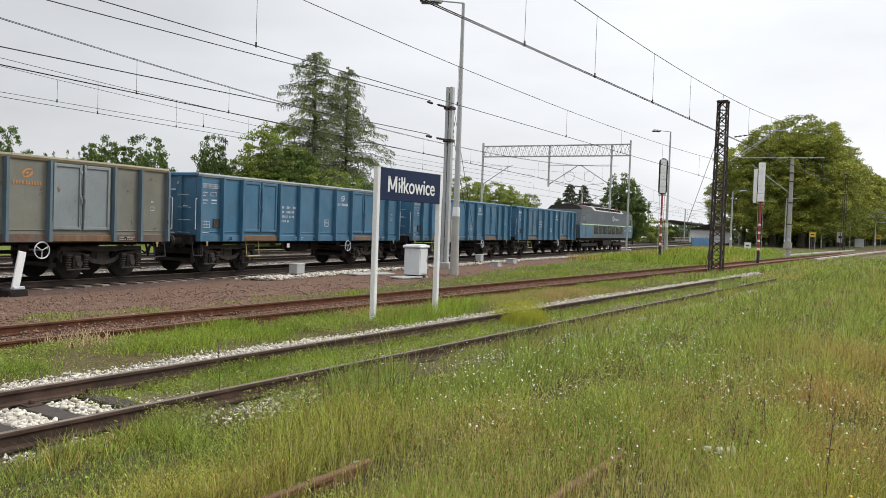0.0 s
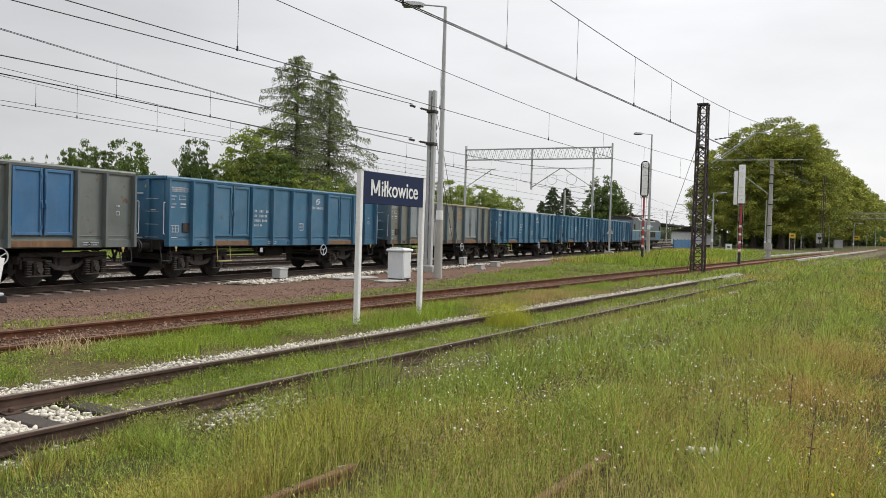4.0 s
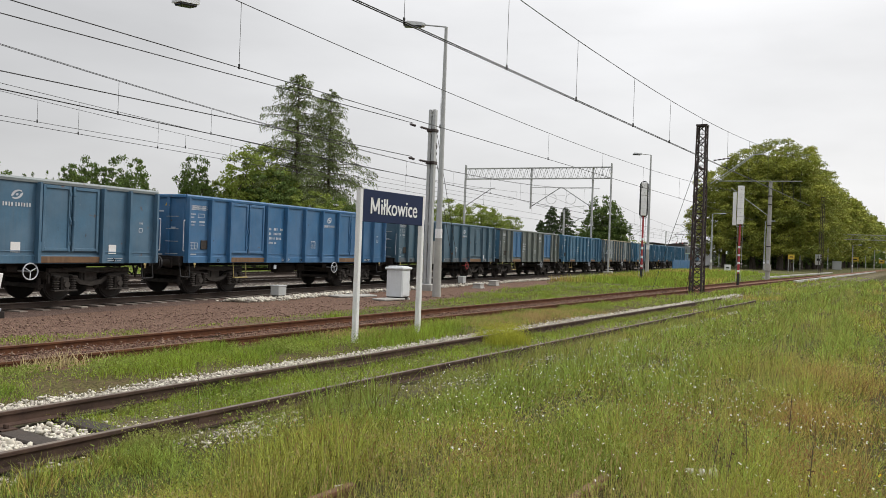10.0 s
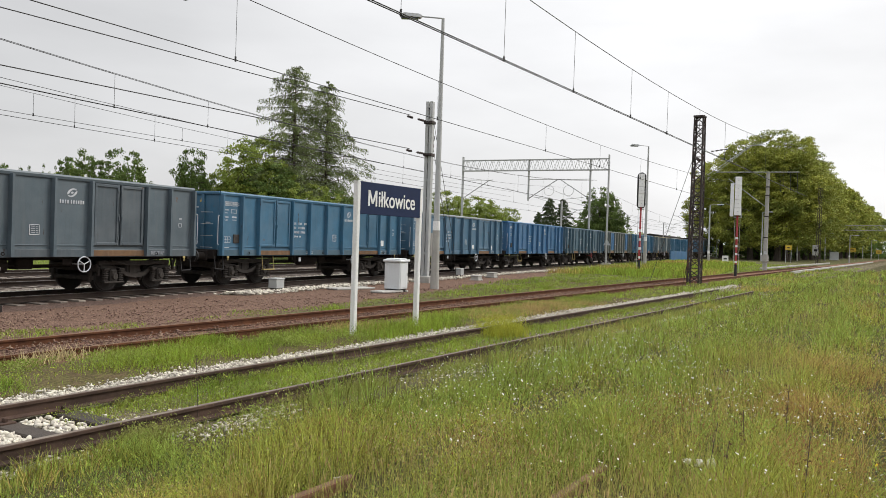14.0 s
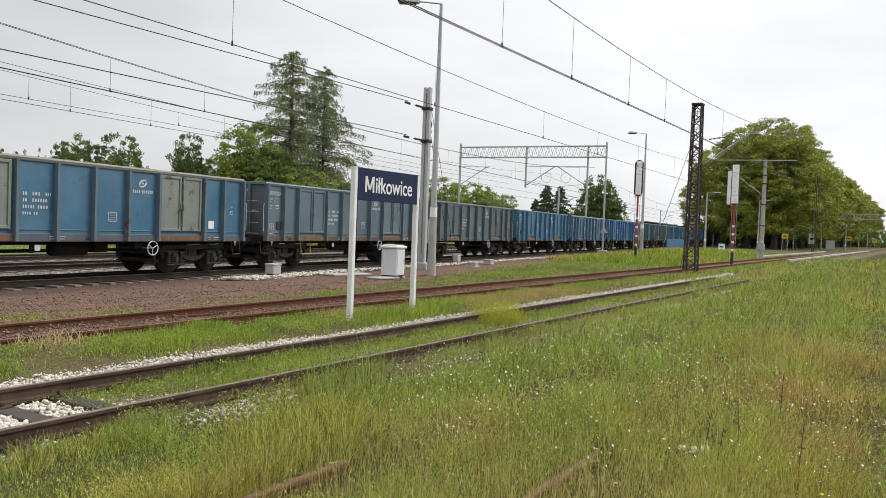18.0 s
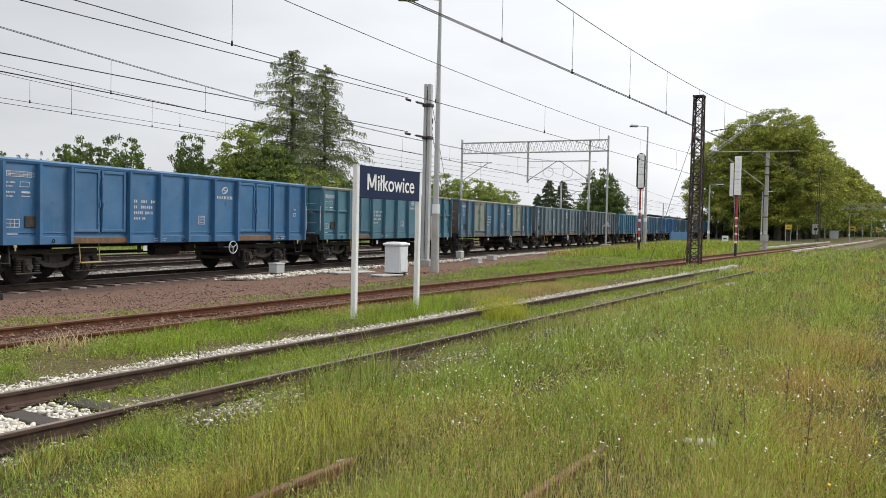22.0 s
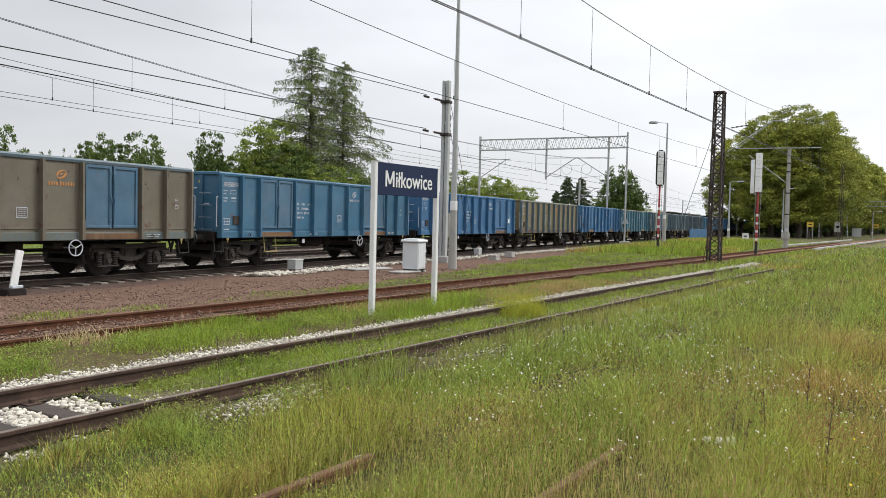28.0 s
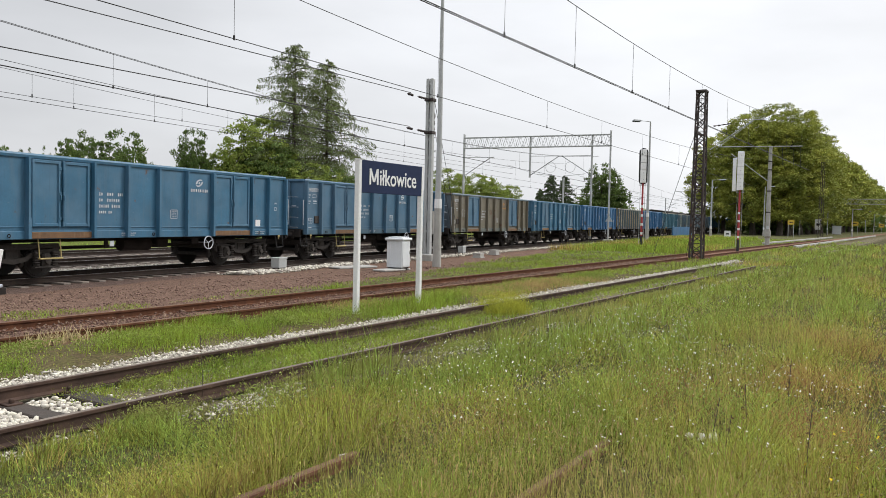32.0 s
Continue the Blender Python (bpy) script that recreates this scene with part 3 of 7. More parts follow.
PAINT = {
    "bright": paint("bright_blue_paint", (0.03, 0.14, 0.30), 0.1, 0.35),
    "blue": paint("blue_paint", (0.036, 0.145, 0.25), 0.18, 0.45),
    "mid": paint("faded_blue_paint", (0.055, 0.145, 0.235), 0.2, 0.4),
    "dull": paint("dull_blue_paint", (0.05, 0.115, 0.165), 0.2, 0.4),
    "teal": paint("teal_paint", (0.05, 0.165, 0.23), 0.2, 0.45),
    "slate": paint("slate_paint", (0.075, 0.10, 0.12), 0.2, 0.5),
    "grey": paint("grey_green_paint", (0.19, 0.19, 0.15), 0.32, 0.6, (0.07, 0.11, 0.16)),
    "moss": paint("moss_grey_paint", (0.13, 0.15, 0.135), 0.3, 0.5, (0.05, 0.12, 0.2)),
    "khaki": paint("khaki_paint", (0.20, 0.165, 0.085), 0.3, 0.4),
    "brown": paint("brown_grey_paint", (0.155, 0.135, 0.095), 0.4, 0.5),
    "steel": paint("steel_blue_paint", (0.10, 0.155, 0.19), 0.3, 0.6),
    "storm": paint("storm_grey_paint", (0.085, 0.12, 0.145), 0.18, 0.6),
    "scuffed": paint("scuffed_paint", (0.20, 0.235, 0.20), 0.45, 0.6, (0.07, 0.13, 0.19)),
    "rusty": paint("rusted_brown_paint", (0.105, 0.075, 0.055), 0.6, 0.5, (0.15, 0.085, 0.05)),
    "ash": paint("ash_blue_paint", (0.23, 0.27, 0.28), 0.25, 0.5),
}

LONG, HALF, TOP, FLOOR, SILL = 12.8, 1.45, 3.27, 1.28, 1.06


def bars(rows, y):
    """White marks on a wagon's side: rows of (x, z, width, height)."""
    g = G()
    for x, z, w, h in rows:
        g.box((x, y, z), (w, 0.004, h))
    return g


def words(x, z, sizes, h, y, gap=0.03):
    """A line of writing too small to read: a bar for each word."""
    rows = []
    for w in sizes:
        n = max(1, round(w / (h * 0.66)))
        for i in range(n):
            rows.append((x + (i + 0.5) * w / n, z, w / n * (0.5, 0.62, 0.4, 0.56)[i % 4], h * (0.86, 0.72, 0.8, 0.76)[i % 4]))
        x += w + gap
    return rows


def marking_meshes():
    y = -HALF - 0.006
    d = {}
    # two curved leaves that chase one another round an eye
    logo = G()
    for sgn in (1, -1):
        outer = [(0.20 * math.cos(radians(u)) * sgn, 0.135 * math.sin(radians(u)) * sgn) for u in range(10, 176, 15)]
        inner = [((0.13 * math.cos(radians(u)) + 0.03) * sgn, (0.065 * math.sin(radians(u)) + 0.012) * sgn) for u in range(170, 4, -15)]
        logo.prism(outer + inner, "y", y - 0.002, y + 0.002)
    logo.prism([(0.05 * math.cos(k * 0.7854), 0.035 * math.sin(k * 0.7854)) for k in range(8)], "y", y - 0.002, y + 0.002)
    tip = Matrix.Rotation(radians(-24), 3, "Y")
    logo.v = [Vector((0, p.y, 0)) + tip @ Vector((p.x, 0, p.z)) * 0.82 for p in logo.v]
    d["emblem"] = logo.mesh("emblem")
    d["company_mark"] = bars(words(-0.40, 0.03, (0.31, 0.46), 0.125, y, 0.03), y).mesh("company_mark")
    d["number_block"] = bars(words(0, 0.51, (0.14, 0.25, 0.2), 0.11, y, 0.13) + words(0, 0.34, (0.14, 0.46), 0.11, y, 0.13) + words(0, 0.17, (0.36, 0.32), 0.11, y, 0.07) + words(0, 0.0, (0.26, 0.14), 0.09, y, 0.06), y).mesh("number_block")
    rows = [(0.14, 0.26, 0.28, 0.018), (0.14, 0.0, 0.28, 0.018), (0.0, 0.13, 0.018, 0.26), (0.28, 0.13, 0.018, 0.26)]
    for i in range(4):
        rows += words(0.04, 0.05 + 0.055 * i, (0.12, 0.07), 0.03, y, 0.02)
    d["inspection_panel"] = bars(rows, y).mesh("inspection_panel")
    rows = []
    for j in range(3):
        rows += [(0.42, 0.95 + j * 0.065, 0.72, 0.014)]
    for i in range(7):
        rows += [(0.07 + i * 0.115, 1.015, 0.014, 0.13)]
        rows += words(0.1 + i * 0.115, 0.985, (0.06,), 0.035, y) + words(0.1 + i * 0.115, 1.05, (0.06,), 0.035, y)
    rows += words(0.06, 0.80, (0.25,), 0.05, y) + words(0.06, 0.70, (0.18,), 0.05, y) + words(0.06, 0.55, (0.25,), 0.06, y) + words(0.06, 0.45, (0.2,), 0.05, y)
    rows += [(0.58, 0.82, 0.28, 0.014), (0.55, 0.70, 0.28, 0.014), (0.44, 0.76, 0.014, 0.13), (0.71, 0.76, 0.014, 0.13), (0.6, 0.56, 0.24, 0.05), (0.6, 0.46, 0.24, 0.02)]
    d["data_table"] = bars(rows, y).mesh("data_table")
    d["weight_box"] = bars([(0.19, 0.0, 0.38, 0.018), (0.19, 0.2, 0.38, 0.018), (0.19, 0.1, 0.38, 0.014), (0.0, 0.1, 0.016, 0.2), (0.13, 0.1, 0.014, 0.2), (0.25, 0.1, 0.014, 0.2), (0.38, 0.1, 0.016, 0.2), (0.19, -0.16, 0.3, 0.05)], y).mesh("weight_box")
    d["end_mark"] = bars(words(0, 0.2, (0.14,), 0.07, y) + [(0.06, 0.05, 0.13, 0.016), (0.06, -0.06, 0.13, 0.016), (0.0, -0.005, 0.016, 0.11), (0.125, -0.005, 0.016, 0.11)], y).mesh("end_mark")
    d["sill_mark"] = bars(words(0, 0.03, (0.2, 0.3), 0.035, y) + words(0, -0.03, (0.3, 0.15), 0.035, y), y).mesh("sill_mark")
    for me in d.values():
        me.materials.append(M["lettering"])
    return d


MARKS = marking_meshes()


def bogie_shape():
    """Bogie of two side frames with a dipping lower chord, axleboxes between coil springs and a closed middle, at rail level."""
    g = G()
    dip = [(-1.30, 0.80), (-0.62, 0.74), (-0.34, 0.58), (0.0, 0.53), (0.34, 0.58), (0.62, 0.74), (1.30, 0.80)]
    low = [(1.30, 0.70), (0.60, 0.63), (0.36, 0.46), (0.0, 0.40), (-0.36, 0.46), (-0.60, 0.63), (-1.30, 0.70)]
    for y in (-1.0, 1.0):
        k = -1 if y < 0 else 1
        g.prism(dip + low, "y", y - 0.05, y + 0.07)
        g.box((0, y - k * 0.02, 0.86), (2.75, 0.12, 0.13), 0.02)
        g.box((0, y - k * 0.06, 0.66), (0.36, 0.10, 0.34), 0.02)
        for x in (-0.9, 0.9):
            g.box((x, y + k * 0.05, 0.48), (0.25, 0.24, 0.40), 0.05)
            g.box((x, y + k * 0.08, 0.30), (0.74, 0.20, 0.05), 0.015)
            g.cyl((x, y + k * 0.16, 0.47), (x, y + k * 0.22, 0.47), 0.10, 0.085, 12)
            for dx in (-0.27, 0.27):
                g.cyl((x + dx, y + k * 0.08, 0.32), (x + dx, y + k * 0.08, 0.70), 0.05, None, 8)
                g.box((x + dx, y + k * 0.08, 0.68), (0.20, 0.20, 0.07), 0.02)
                for n in range(5):
                    g.ring((x + dx, y + k * 0.08, 0.36 + 0.066 * n), (0, 0, 1), 0.078, 0.021, 10, 5)
            g.box((x * 1.48, y, 0.62), (0.07, 0.10, 0.26), 0.02)
        g.tube([(-1.0, y + k * 0.13, 0.92), (-0.4, y + k * 0.14, 0.80), (0.4, y + k * 0.14, 0.80), (1.0, y + k * 0.13, 0.92)], 0.018)
    g.box((0, 0, 0.70), (0.6, 1.9, 0.34), 0.04)
    g.box((0, 0, 0.92), (0.8, 0.8, 0.14), 0.03)
    for x in (-1.36, 1.36):
        g.box((x, 0, 0.72), (0.10, 2.0, 0.22), 0.02)
    for x in (-0.40, 0.40, -1.40, 1.40):
        g.box((x, 0, 0.42), (0.10, 1.7, 0.12), 0.02)
        for y in (-0.75, 0.75):
            g.box((x * 1.02, y, 0.47), (0.09, 0.12, 0.34), 0.02)
    return g.mesh("bogie")


def wheelset_shape():
    """Two flanged wheels and their axle, about the axle's centre."""
    g = G()
    for y in (-0.75, 0.75):
        k = 1 if y > 0 else -1
        g.cyl((0, y - 0.065, 0), (0, y + 0.065, 0), 0.455, 0.45, 28)
        g.cyl((0, y - k * 0.065, 0), (0, y - k * 0.095, 0), 0.485, 0.475, 28)
        g.cyl((0, y + k * 0.065, 0), (0, y + k * 0.10, 0), 0.13, 0.12, 12)
        g.ring((0, y + k * 0.062, 0), (0, 1, 0), 0.40, 0.028, 28, 5)
        for i in range(4):
            a = math.tau * i / 4
            g.box((0.27 * math.cos(a), y + k * 0.066, 0.27 * math.sin(a)), (0.05, 0.012, 0.05), 0.004)
    g.cyl((0, -0.98, 0), (0, 0.98, 0), 0.08, 0.08, 12)
    return g.mesh("wheelset")


def leaf_shape(w, h):
    """A wagon door leaf: a sheet with a raised frame."""
    g = G().box((0, 0, 0), (w, 0.02, h))
    for x in (-w / 2 + 0.045, w / 2 - 0.045):
        g.box((x, -0.025, 0), (0.08, 0.04, h), 0.008)
    for z in (-h / 2 + 0.045, h / 2 - 0.045):
        g.box((0, -0.025, z), (w - 0.16, 0.04, 0.08), 0.008)
    return g.mesh("door_leaf")


def hinge_shape(h):
    g = G()
    for z in (-h * 0.38, 0.0, h * 0.38):
        g.box((0, -0.04, z), (0.06, 0.04, 0.09), 0.01)
    g.cyl((0, -0.05, -h * 0.42), (0, -0.05, h * 0.3), 0.009, 0.009, 6)
    g.box((0.0, -0.06, -0.1), (0.04, 0.05, 0.14), 0.012)
    return g.mesh("door_latch")


def gondola(layout="two"):
    """An open coal wagon along its own x axis, wheels on the rails at height 0. Colours are laid on later by wear()."""
    w = thing("open_wagon", "open freight wagon", "wagon", Matrix(), "wagons of the freight train")
    doors = {"two": (3.02, 9.78), "wide": (2.25, 10.55), "hatch": ()}[layout]
    X0, X1 = -LONG / 2, LONG / 2
    hz = TOP - FLOOR
    for y, n in ((-HALF, "near"), (HALF, "far")):
        k = -1 if y < 0 else 1
        part("side_panel", G().box((0, y - k * 0.03, (TOP + FLOOR) / 2 - 0.03), (LONG - 0.02, 0.05, hz - 0.06)), PAINT["blue"], w)
        part("top_rail", G().prism([(y - k * 0.09, TOP - 0.12), (y + k * 0.035, TOP - 0.12), (y + k * 0.05, TOP - 0.05), (y + k * 0.02, TOP), (y - k * 0.06, TOP), (y - k * 0.09, TOP - 0.04)], "x", X0, X1), PAINT["blue"], w)
        part("side_sill", G().box((0, y - k * 0.01, (SILL + FLOOR) / 2), (LONG, 0.09, FLOOR - SILL), 0.012), PAINT["blue"], w)
    if layout == "two":
        xs = (0.06, 1.08, 2.02, 4.02, 5.2, 6.4, 7.6, 8.78, 10.78, 11.72, 12.74)
    elif layout == "wide":
        xs = (0.06, 1.25, 3.25, 4.30, 5.35, 6.40, 7.45, 8.50, 9.55, 11.55, 12.74)
    else:
        xs = tuple(0.06 + i * 12.68 / 11 for i in range(12))
    post = G().prism([(-0.045, 0), (0.045, 0), (0.035, -0.145), (-0.035, -0.145)], "z", 0, TOP - FLOOR - 0.1)
    foot = G().prism([(-0.06, 0), (0.06, 0), (0.045, -0.155), (-0.045, -0.155)], "z", -0.2, 0.34)
    post.v, post.f = post.v + foot.v, post.f + [tuple(i + len(post.v) for i in f) for f in foot.f]
    post_me = post.mesh("side_post")
    post_me.materials.append(PAINT["blue"])
    for y in (-HALF, HALF):
        for x in xs:
            part("side_post", post_me, None, w, at=pose(X0 + x, y, FLOOR, 0, 0, 0 if y < 0 else 180))
    if doors:
        lm, hm = leaf_shape(0.86, 1.74), hinge_shape(1.74)
        lm.materials.append(PAINT["blue"])
        hm.materials.append(M["bogie_dirt"])
        board = G().box((0, 0, 0), (1.9, 0.05, 0.17), 0.01).mesh("door_sill")
        board.materials.append(M["rust_board"])
        for y in (-HALF, HALF):
            turn = 0 if y < 0 else 180
            k = -1 if y < 0 else 1
            for c in doors:
                for dx in (-0.455, 0.455):
                    leaf = part("door_leaf", lm, None, w, at=pose(X0 + c + dx, y + k * 0.02, FLOOR + 0.98, 0, 0, turn))
                    part("door_latch", hm, None, leaf, at=pose(0.4 if (dx < 0) == (y < 0) else -0.4, 0, 0))
                part("door_sill", board, None, w, "rust-brown board under the door", at=pose(X0 + c, y + k * 0.035, (SILL + FLOOR) / 2 - 0.005))
    for y, k in ((-HALF, -1), (HALF, 1)):
        part("panel_seam", G().box((0, y + k * 0.004, FLOOR + 0.10), (LONG - 0.3, 0.022, 0.035), 0.008), PAINT["blue"], w)
    if layout == "hatch":
        h = part("hatch_door", G().box((X0 + 1.78, -HALF - 0.012, 1.85), (0.74, 0.03, 0.80), 0.01), PAINT["khaki"], w)
        for dx, dz, sx, sz in ((-0.38, 0, 0.07, 0.9), (0.38, 0, 0.07, 0.9), (0, 0.42, 0.7, 0.07), (0, -0.42, 0.7, 0.07)):
            part("hatch_frame", G().box((X0 + 1.78 + dx, -HALF - 0.03, 1.85 + dz), (sx, 0.06, sz), 0.01), PAINT["slate"], h, "blue-grey hatch frame")
    if layout == "wide":
        g = G()
        for x in xs[3:9]:
            for z in (1.62, 2.02):
                g.box((X0 + x - 0.10, -HALF - 0.035, z), (0.16, 0.07, 0.025), 0.004)
        part("post_bracket", g, PAINT["bright"], w)
    part("label_holder", G().box((X0 + 0.86, -HALF - 0.012, 1.66), (0.30, 0.03, 0.30), 0.008), M["bogie_frame"], w, "dark label holder plate")
    for x in (X0 + 1.5, X0 + 6.2, X0 + 11.2):
        part("lashing_eye", G().ring((x, -HALF - 0.07, SILL + 0.10), (1, 0.3, 0), 0.04, 0.012, 10, 5), M["bogie_dirt"], w)
    for x, y, z, sy, sz in ((0.08, -0.38, 2.72, 0.42, 0.045), (0.08, -0.40, 1.32, 0.36, 0.05), (0.06, -1.0, 2.2, 0.20, 0.03)):
        part("end_stencil", G().box((X0 - x, y, z), (0.006, sy, sz)), M["lettering"], w, "white mark on the end wall")
    part("warning_sticker", G().prism([(-0.82, 2.90), (-0.62, 2.90), (-0.72, 3.06)], "x", X0 - 0.066, X0 - 0.060), M["yellow_paint"], w, "small yellow warning triangle")
    for x, k in ((X0, -1), (X1, 1)):
        part("end_wall", G().box((x - k * 0.03, 0, (TOP + FLOOR) / 2 - 0.03), (0.05, 2 * HALF - 0.12, hz - 0.06)), PAINT["blue"], w)
        g = G()
        for y in (-0.75, 0.0, 0.75):
            g.box((x + k * 0.035, y, (TOP + FLOOR) / 2 - 0.05), (0.08, 0.12, hz - 0.12), 0.01)
        part("end_stiffener", g, PAINT["blue"], w)
        part("end_rail", G().box((x + k * 0.0, 0, TOP - 0.055), (0.13, 2 * HALF, 0.11), 0.02), PAINT["blue"], w)
        part("headstock", G().box((x, 0, 1.12), (0.16, 2.6, 0.32), 0.02), M["bogie_dirt"], w)
        for y in (-0.875, 0.875):
            b = part("buffer", G().cyl((x + k * 0.08, y, 1.06), (x + k * 0.42, y, 1.06), 0.12, 0.10, 12).box((x + k * 0.10, y, 1.06), (0.06, 0.34, 0.34), 0.02), M["bogie_dirt"], w)
            part("buffer_head", G().cyl((x + k * 0.55, y, 1.06), (x + k * 0.60, y, 1.06), 0.225, 0.21, 16).cyl((x + k * 0.4, y, 1.06), (x + k * 0.56, y, 1.06), 0.08, 0.08, 10), M["black_paint"], b)
        part("coupling", G().box((x + k * 0.28, 0, 1.02), (0.44, 0.09, 0.13), 0.02).tube([(x + k * 0.5, 0, 1.0), (x + k * 0.6, 0, 0.7), (x + k * 0.62, 0, 0.55)], 0.035).tube([(x + k * 0.2, 0.3, 0.98), (x + k * 0.45, 0.32, 0.62), (x + k * 0.6, 0.3, 0.72)], 0.025), M["bogie_dirt"], w)
        g = G().tube([(x + k * 0.03, -HALF - 0.02, 1.45), (x + k * 0.13, -HALF - 0.06, 1.47), (x + k * 0.13, -HALF - 0.06, 2.42), (x + k * 0.03, -HALF - 0.02, 2.44)], 0.014)
        part("grab_rail", g, M["lettering"], w, "white grab rail at the corner")
        for z in (1.35, 1.75, 2.15, 2.55):
            part("end_step", G().tube([(x + k * 0.04, -0.75, z), (x + k * 0.12, -0.75, z), (x + k * 0.12, -1.2, z), (x + k * 0.04, -1.2, z)], 0.010), M["galvanised"], w)
        part("corner_step", G().tube([(x + k * 0.04, -1.3, 1.05), (x + k * 0.04, -1.36, 0.62), (x - k * 0.36, -1.36, 0.60), (x - k * 0.38, -1.3, 1.05)], 0.02), M["black_paint"], w)
        part("lamp_bracket", G().box((x - k * 0.42, -HALF - 0.05, 1.03), (0.10, 0.03, 0.07), 0.01).box((x - k * 0.42, -HALF - 0.05, 0.96), (0.045, 0.03, 0.10), 0.01), M["dull_yellow"], w, "yellow corner hook")
    part("floor", G().box((0, 0, 1.22), (LONG - 0.1, 2 * HALF - 0.15, 0.08)), M["bogie_dirt"], w)
    g = G()
    for y in (-0.35, 0.35):
        g.box((0, y, 1.06), (LONG - 0.4, 0.12, 0.26), 0.01)
    for i in range(9):
        g.box((-4.8 + i * 1.2, 0, 1.12), (0.1, 2.5, 0.14))
    part("underframe", g, M["bogie_dirt"], w)
    g = G().cyl((-0.6, -0.55, 0.82), (0.5, -0.55, 0.82), 0.2, 0.2, 12).box((1.1, -0.4, 0.85), (0.5, 0.4, 0.3), 0.04).tube([(-3.2, -0.5, 0.8), (3.2, -0.5, 0.8)], 0.025).tube([(-3.2, 0.1, 0.72), (3.2, 0.1, 0.72)], 0.03)
    g.box((-1.6, -1.1, 0.9), (0.12, 0.06, 0.3), 0.01).box((1.9, -1.2, 0.92), (0.3, 0.05, 0.16), 0.01)
    part("brake_gear", g, M["bogie_dirt"], w)
    part("brake_plate", G().box((-1.65, -HALF + 0.05, 0.9), (0.16, 0.012, 0.16), 0.02), M["lettering"], w, "white brake changeover plate")
    hw = part("handwheel", G().ring((2.2, -HALF - 0.06, 0.86), (0, 1, 0), 0.21, 0.018, 22, 6).tube([(2.2, -HALF - 0.06, 0.86), (2.2, -1.0, 0.86)], 0.02), M["lettering"], w, "pale grey brake handwheel")
    g = G()
    for i in range(3):
        a = math.tau * i / 3 + 0.5
        g.tube([(2.2, -HALF - 0.06, 0.86), (2.2 + 0.2 * math.cos(a), -HALF - 0.06, 0.86 + 0.2 * math.sin(a))], 0.014)
    part("spoke", g, M["lettering"], hw)
    for x in (-4.0, -3.35):
        part("step_bar", G().tube([(x, -HALF + 0.06, 1.06), (x, -HALF + 0.0, 0.55)], 0.016), M["dull_yellow"], w)
    part("step_tread", G().box((-3.675, -HALF + 0.0, 0.55), (0.69, 0.12, 0.04), 0.01), M["dull_yellow"], w, "yellow side step")
    bm, wm = bogie_shape(), wheelset_shape()
    bm.materials.append(M["bogie_frame"])
    wm.materials.append(M["wheel_steel"])
    for x in (-4.45, 4.45):
        b = part("bogie", bm, None, w, at=pose(x, 0, 0))
        for dx in (-0.9, 0.9):
            part("wheelset", wm, None, b, at=pose(dx, 0, 0.46))
    zs = FLOOR + 0.02
    part("data_table", MARKS["data_table"], None, w, "white stencilled data lines", at=pose(X0 + 0.14, 0, zs + 0.55))
    part("weight_box", MARKS["weight_box"], None, w, at=pose(X0 + 0.18, 0, zs + 0.22))
    part("number_block", MARKS["number_block"], None, w, "white stencilled figures", at=pose(X0 + {"two": 4.24, "wide": 5.46, "hatch": 4.75}[layout], 0, zs + 0.5))
    part("inspection_panel", MARKS["inspection_panel"], None, w, at=pose(X0 + {"two": 6.95, "wide": 6.7, "hatch": 6.1}[layout], 0, zs + 0.35))
    part("emblem", MARKS["emblem"], None, w, at=pose(X0 + {"two": 8.2, "wide": 9.02, "hatch": 7.55}[layout], 0, TOP - 0.46))
    part("company_mark", MARKS["company_mark"], None, w, at=pose(X0 + {"two": 8.2, "wide": 9.02, "hatch": 7.55}[layout], 0, TOP - 0.74))
    part("end_mark", MARKS["end_mark"], None, w, at=pose(X0 + 12.15, 0, zs + 0.75))
    part("sill_mark", MARKS["sill_mark"], None, w, at=pose(X0 + 5.0, -0.05, SILL + 0.11))
    part("sill_mark", MARKS["sill_mark"], None, w, at=pose(X0 + 11.0, -0.05, SILL + 0.11))
    for o in w.children:
        if o.data and o.data.name.split(".")[0] in MARKS:
            tagged(o, kind="stuff")
    return w


def recolour(ob, mat):
    ob.material_slots[0].link = "OBJECT"
    ob.material_slots[0].material = mat


SKIN = {"side_panel", "top_rail", "side_sill", "side_post", "end_wall", "end_stiffener", "end_rail", "panel_seam", "mid_rib", "post_bracket", "hatch_door"}
PATCH = {"door_leaf"}


def wear(w, skin, door, marks, label, own):
    """Lay a wagon's colours on its parts; own names the parts that differ from the skin."""
    tagged(w, label)
    for o in w.children:
        kind = o.name.split(".")[0]
        if kind in SKIN:
            recolour(o, PAINT[own.get(kind, skin)])
        elif kind == "handwheel" and "wheel" in own:
            for p in (o, *o.children):
                recolour(p, M[own["wheel"]])
        elif kind in PATCH:
            recolour(o, PAINT[door])
            for latch in o.children:
                recolour(latch, PAINT[door])
        elif kind in ("emblem", "company_mark") and marks:
            recolour(o, M[marks])


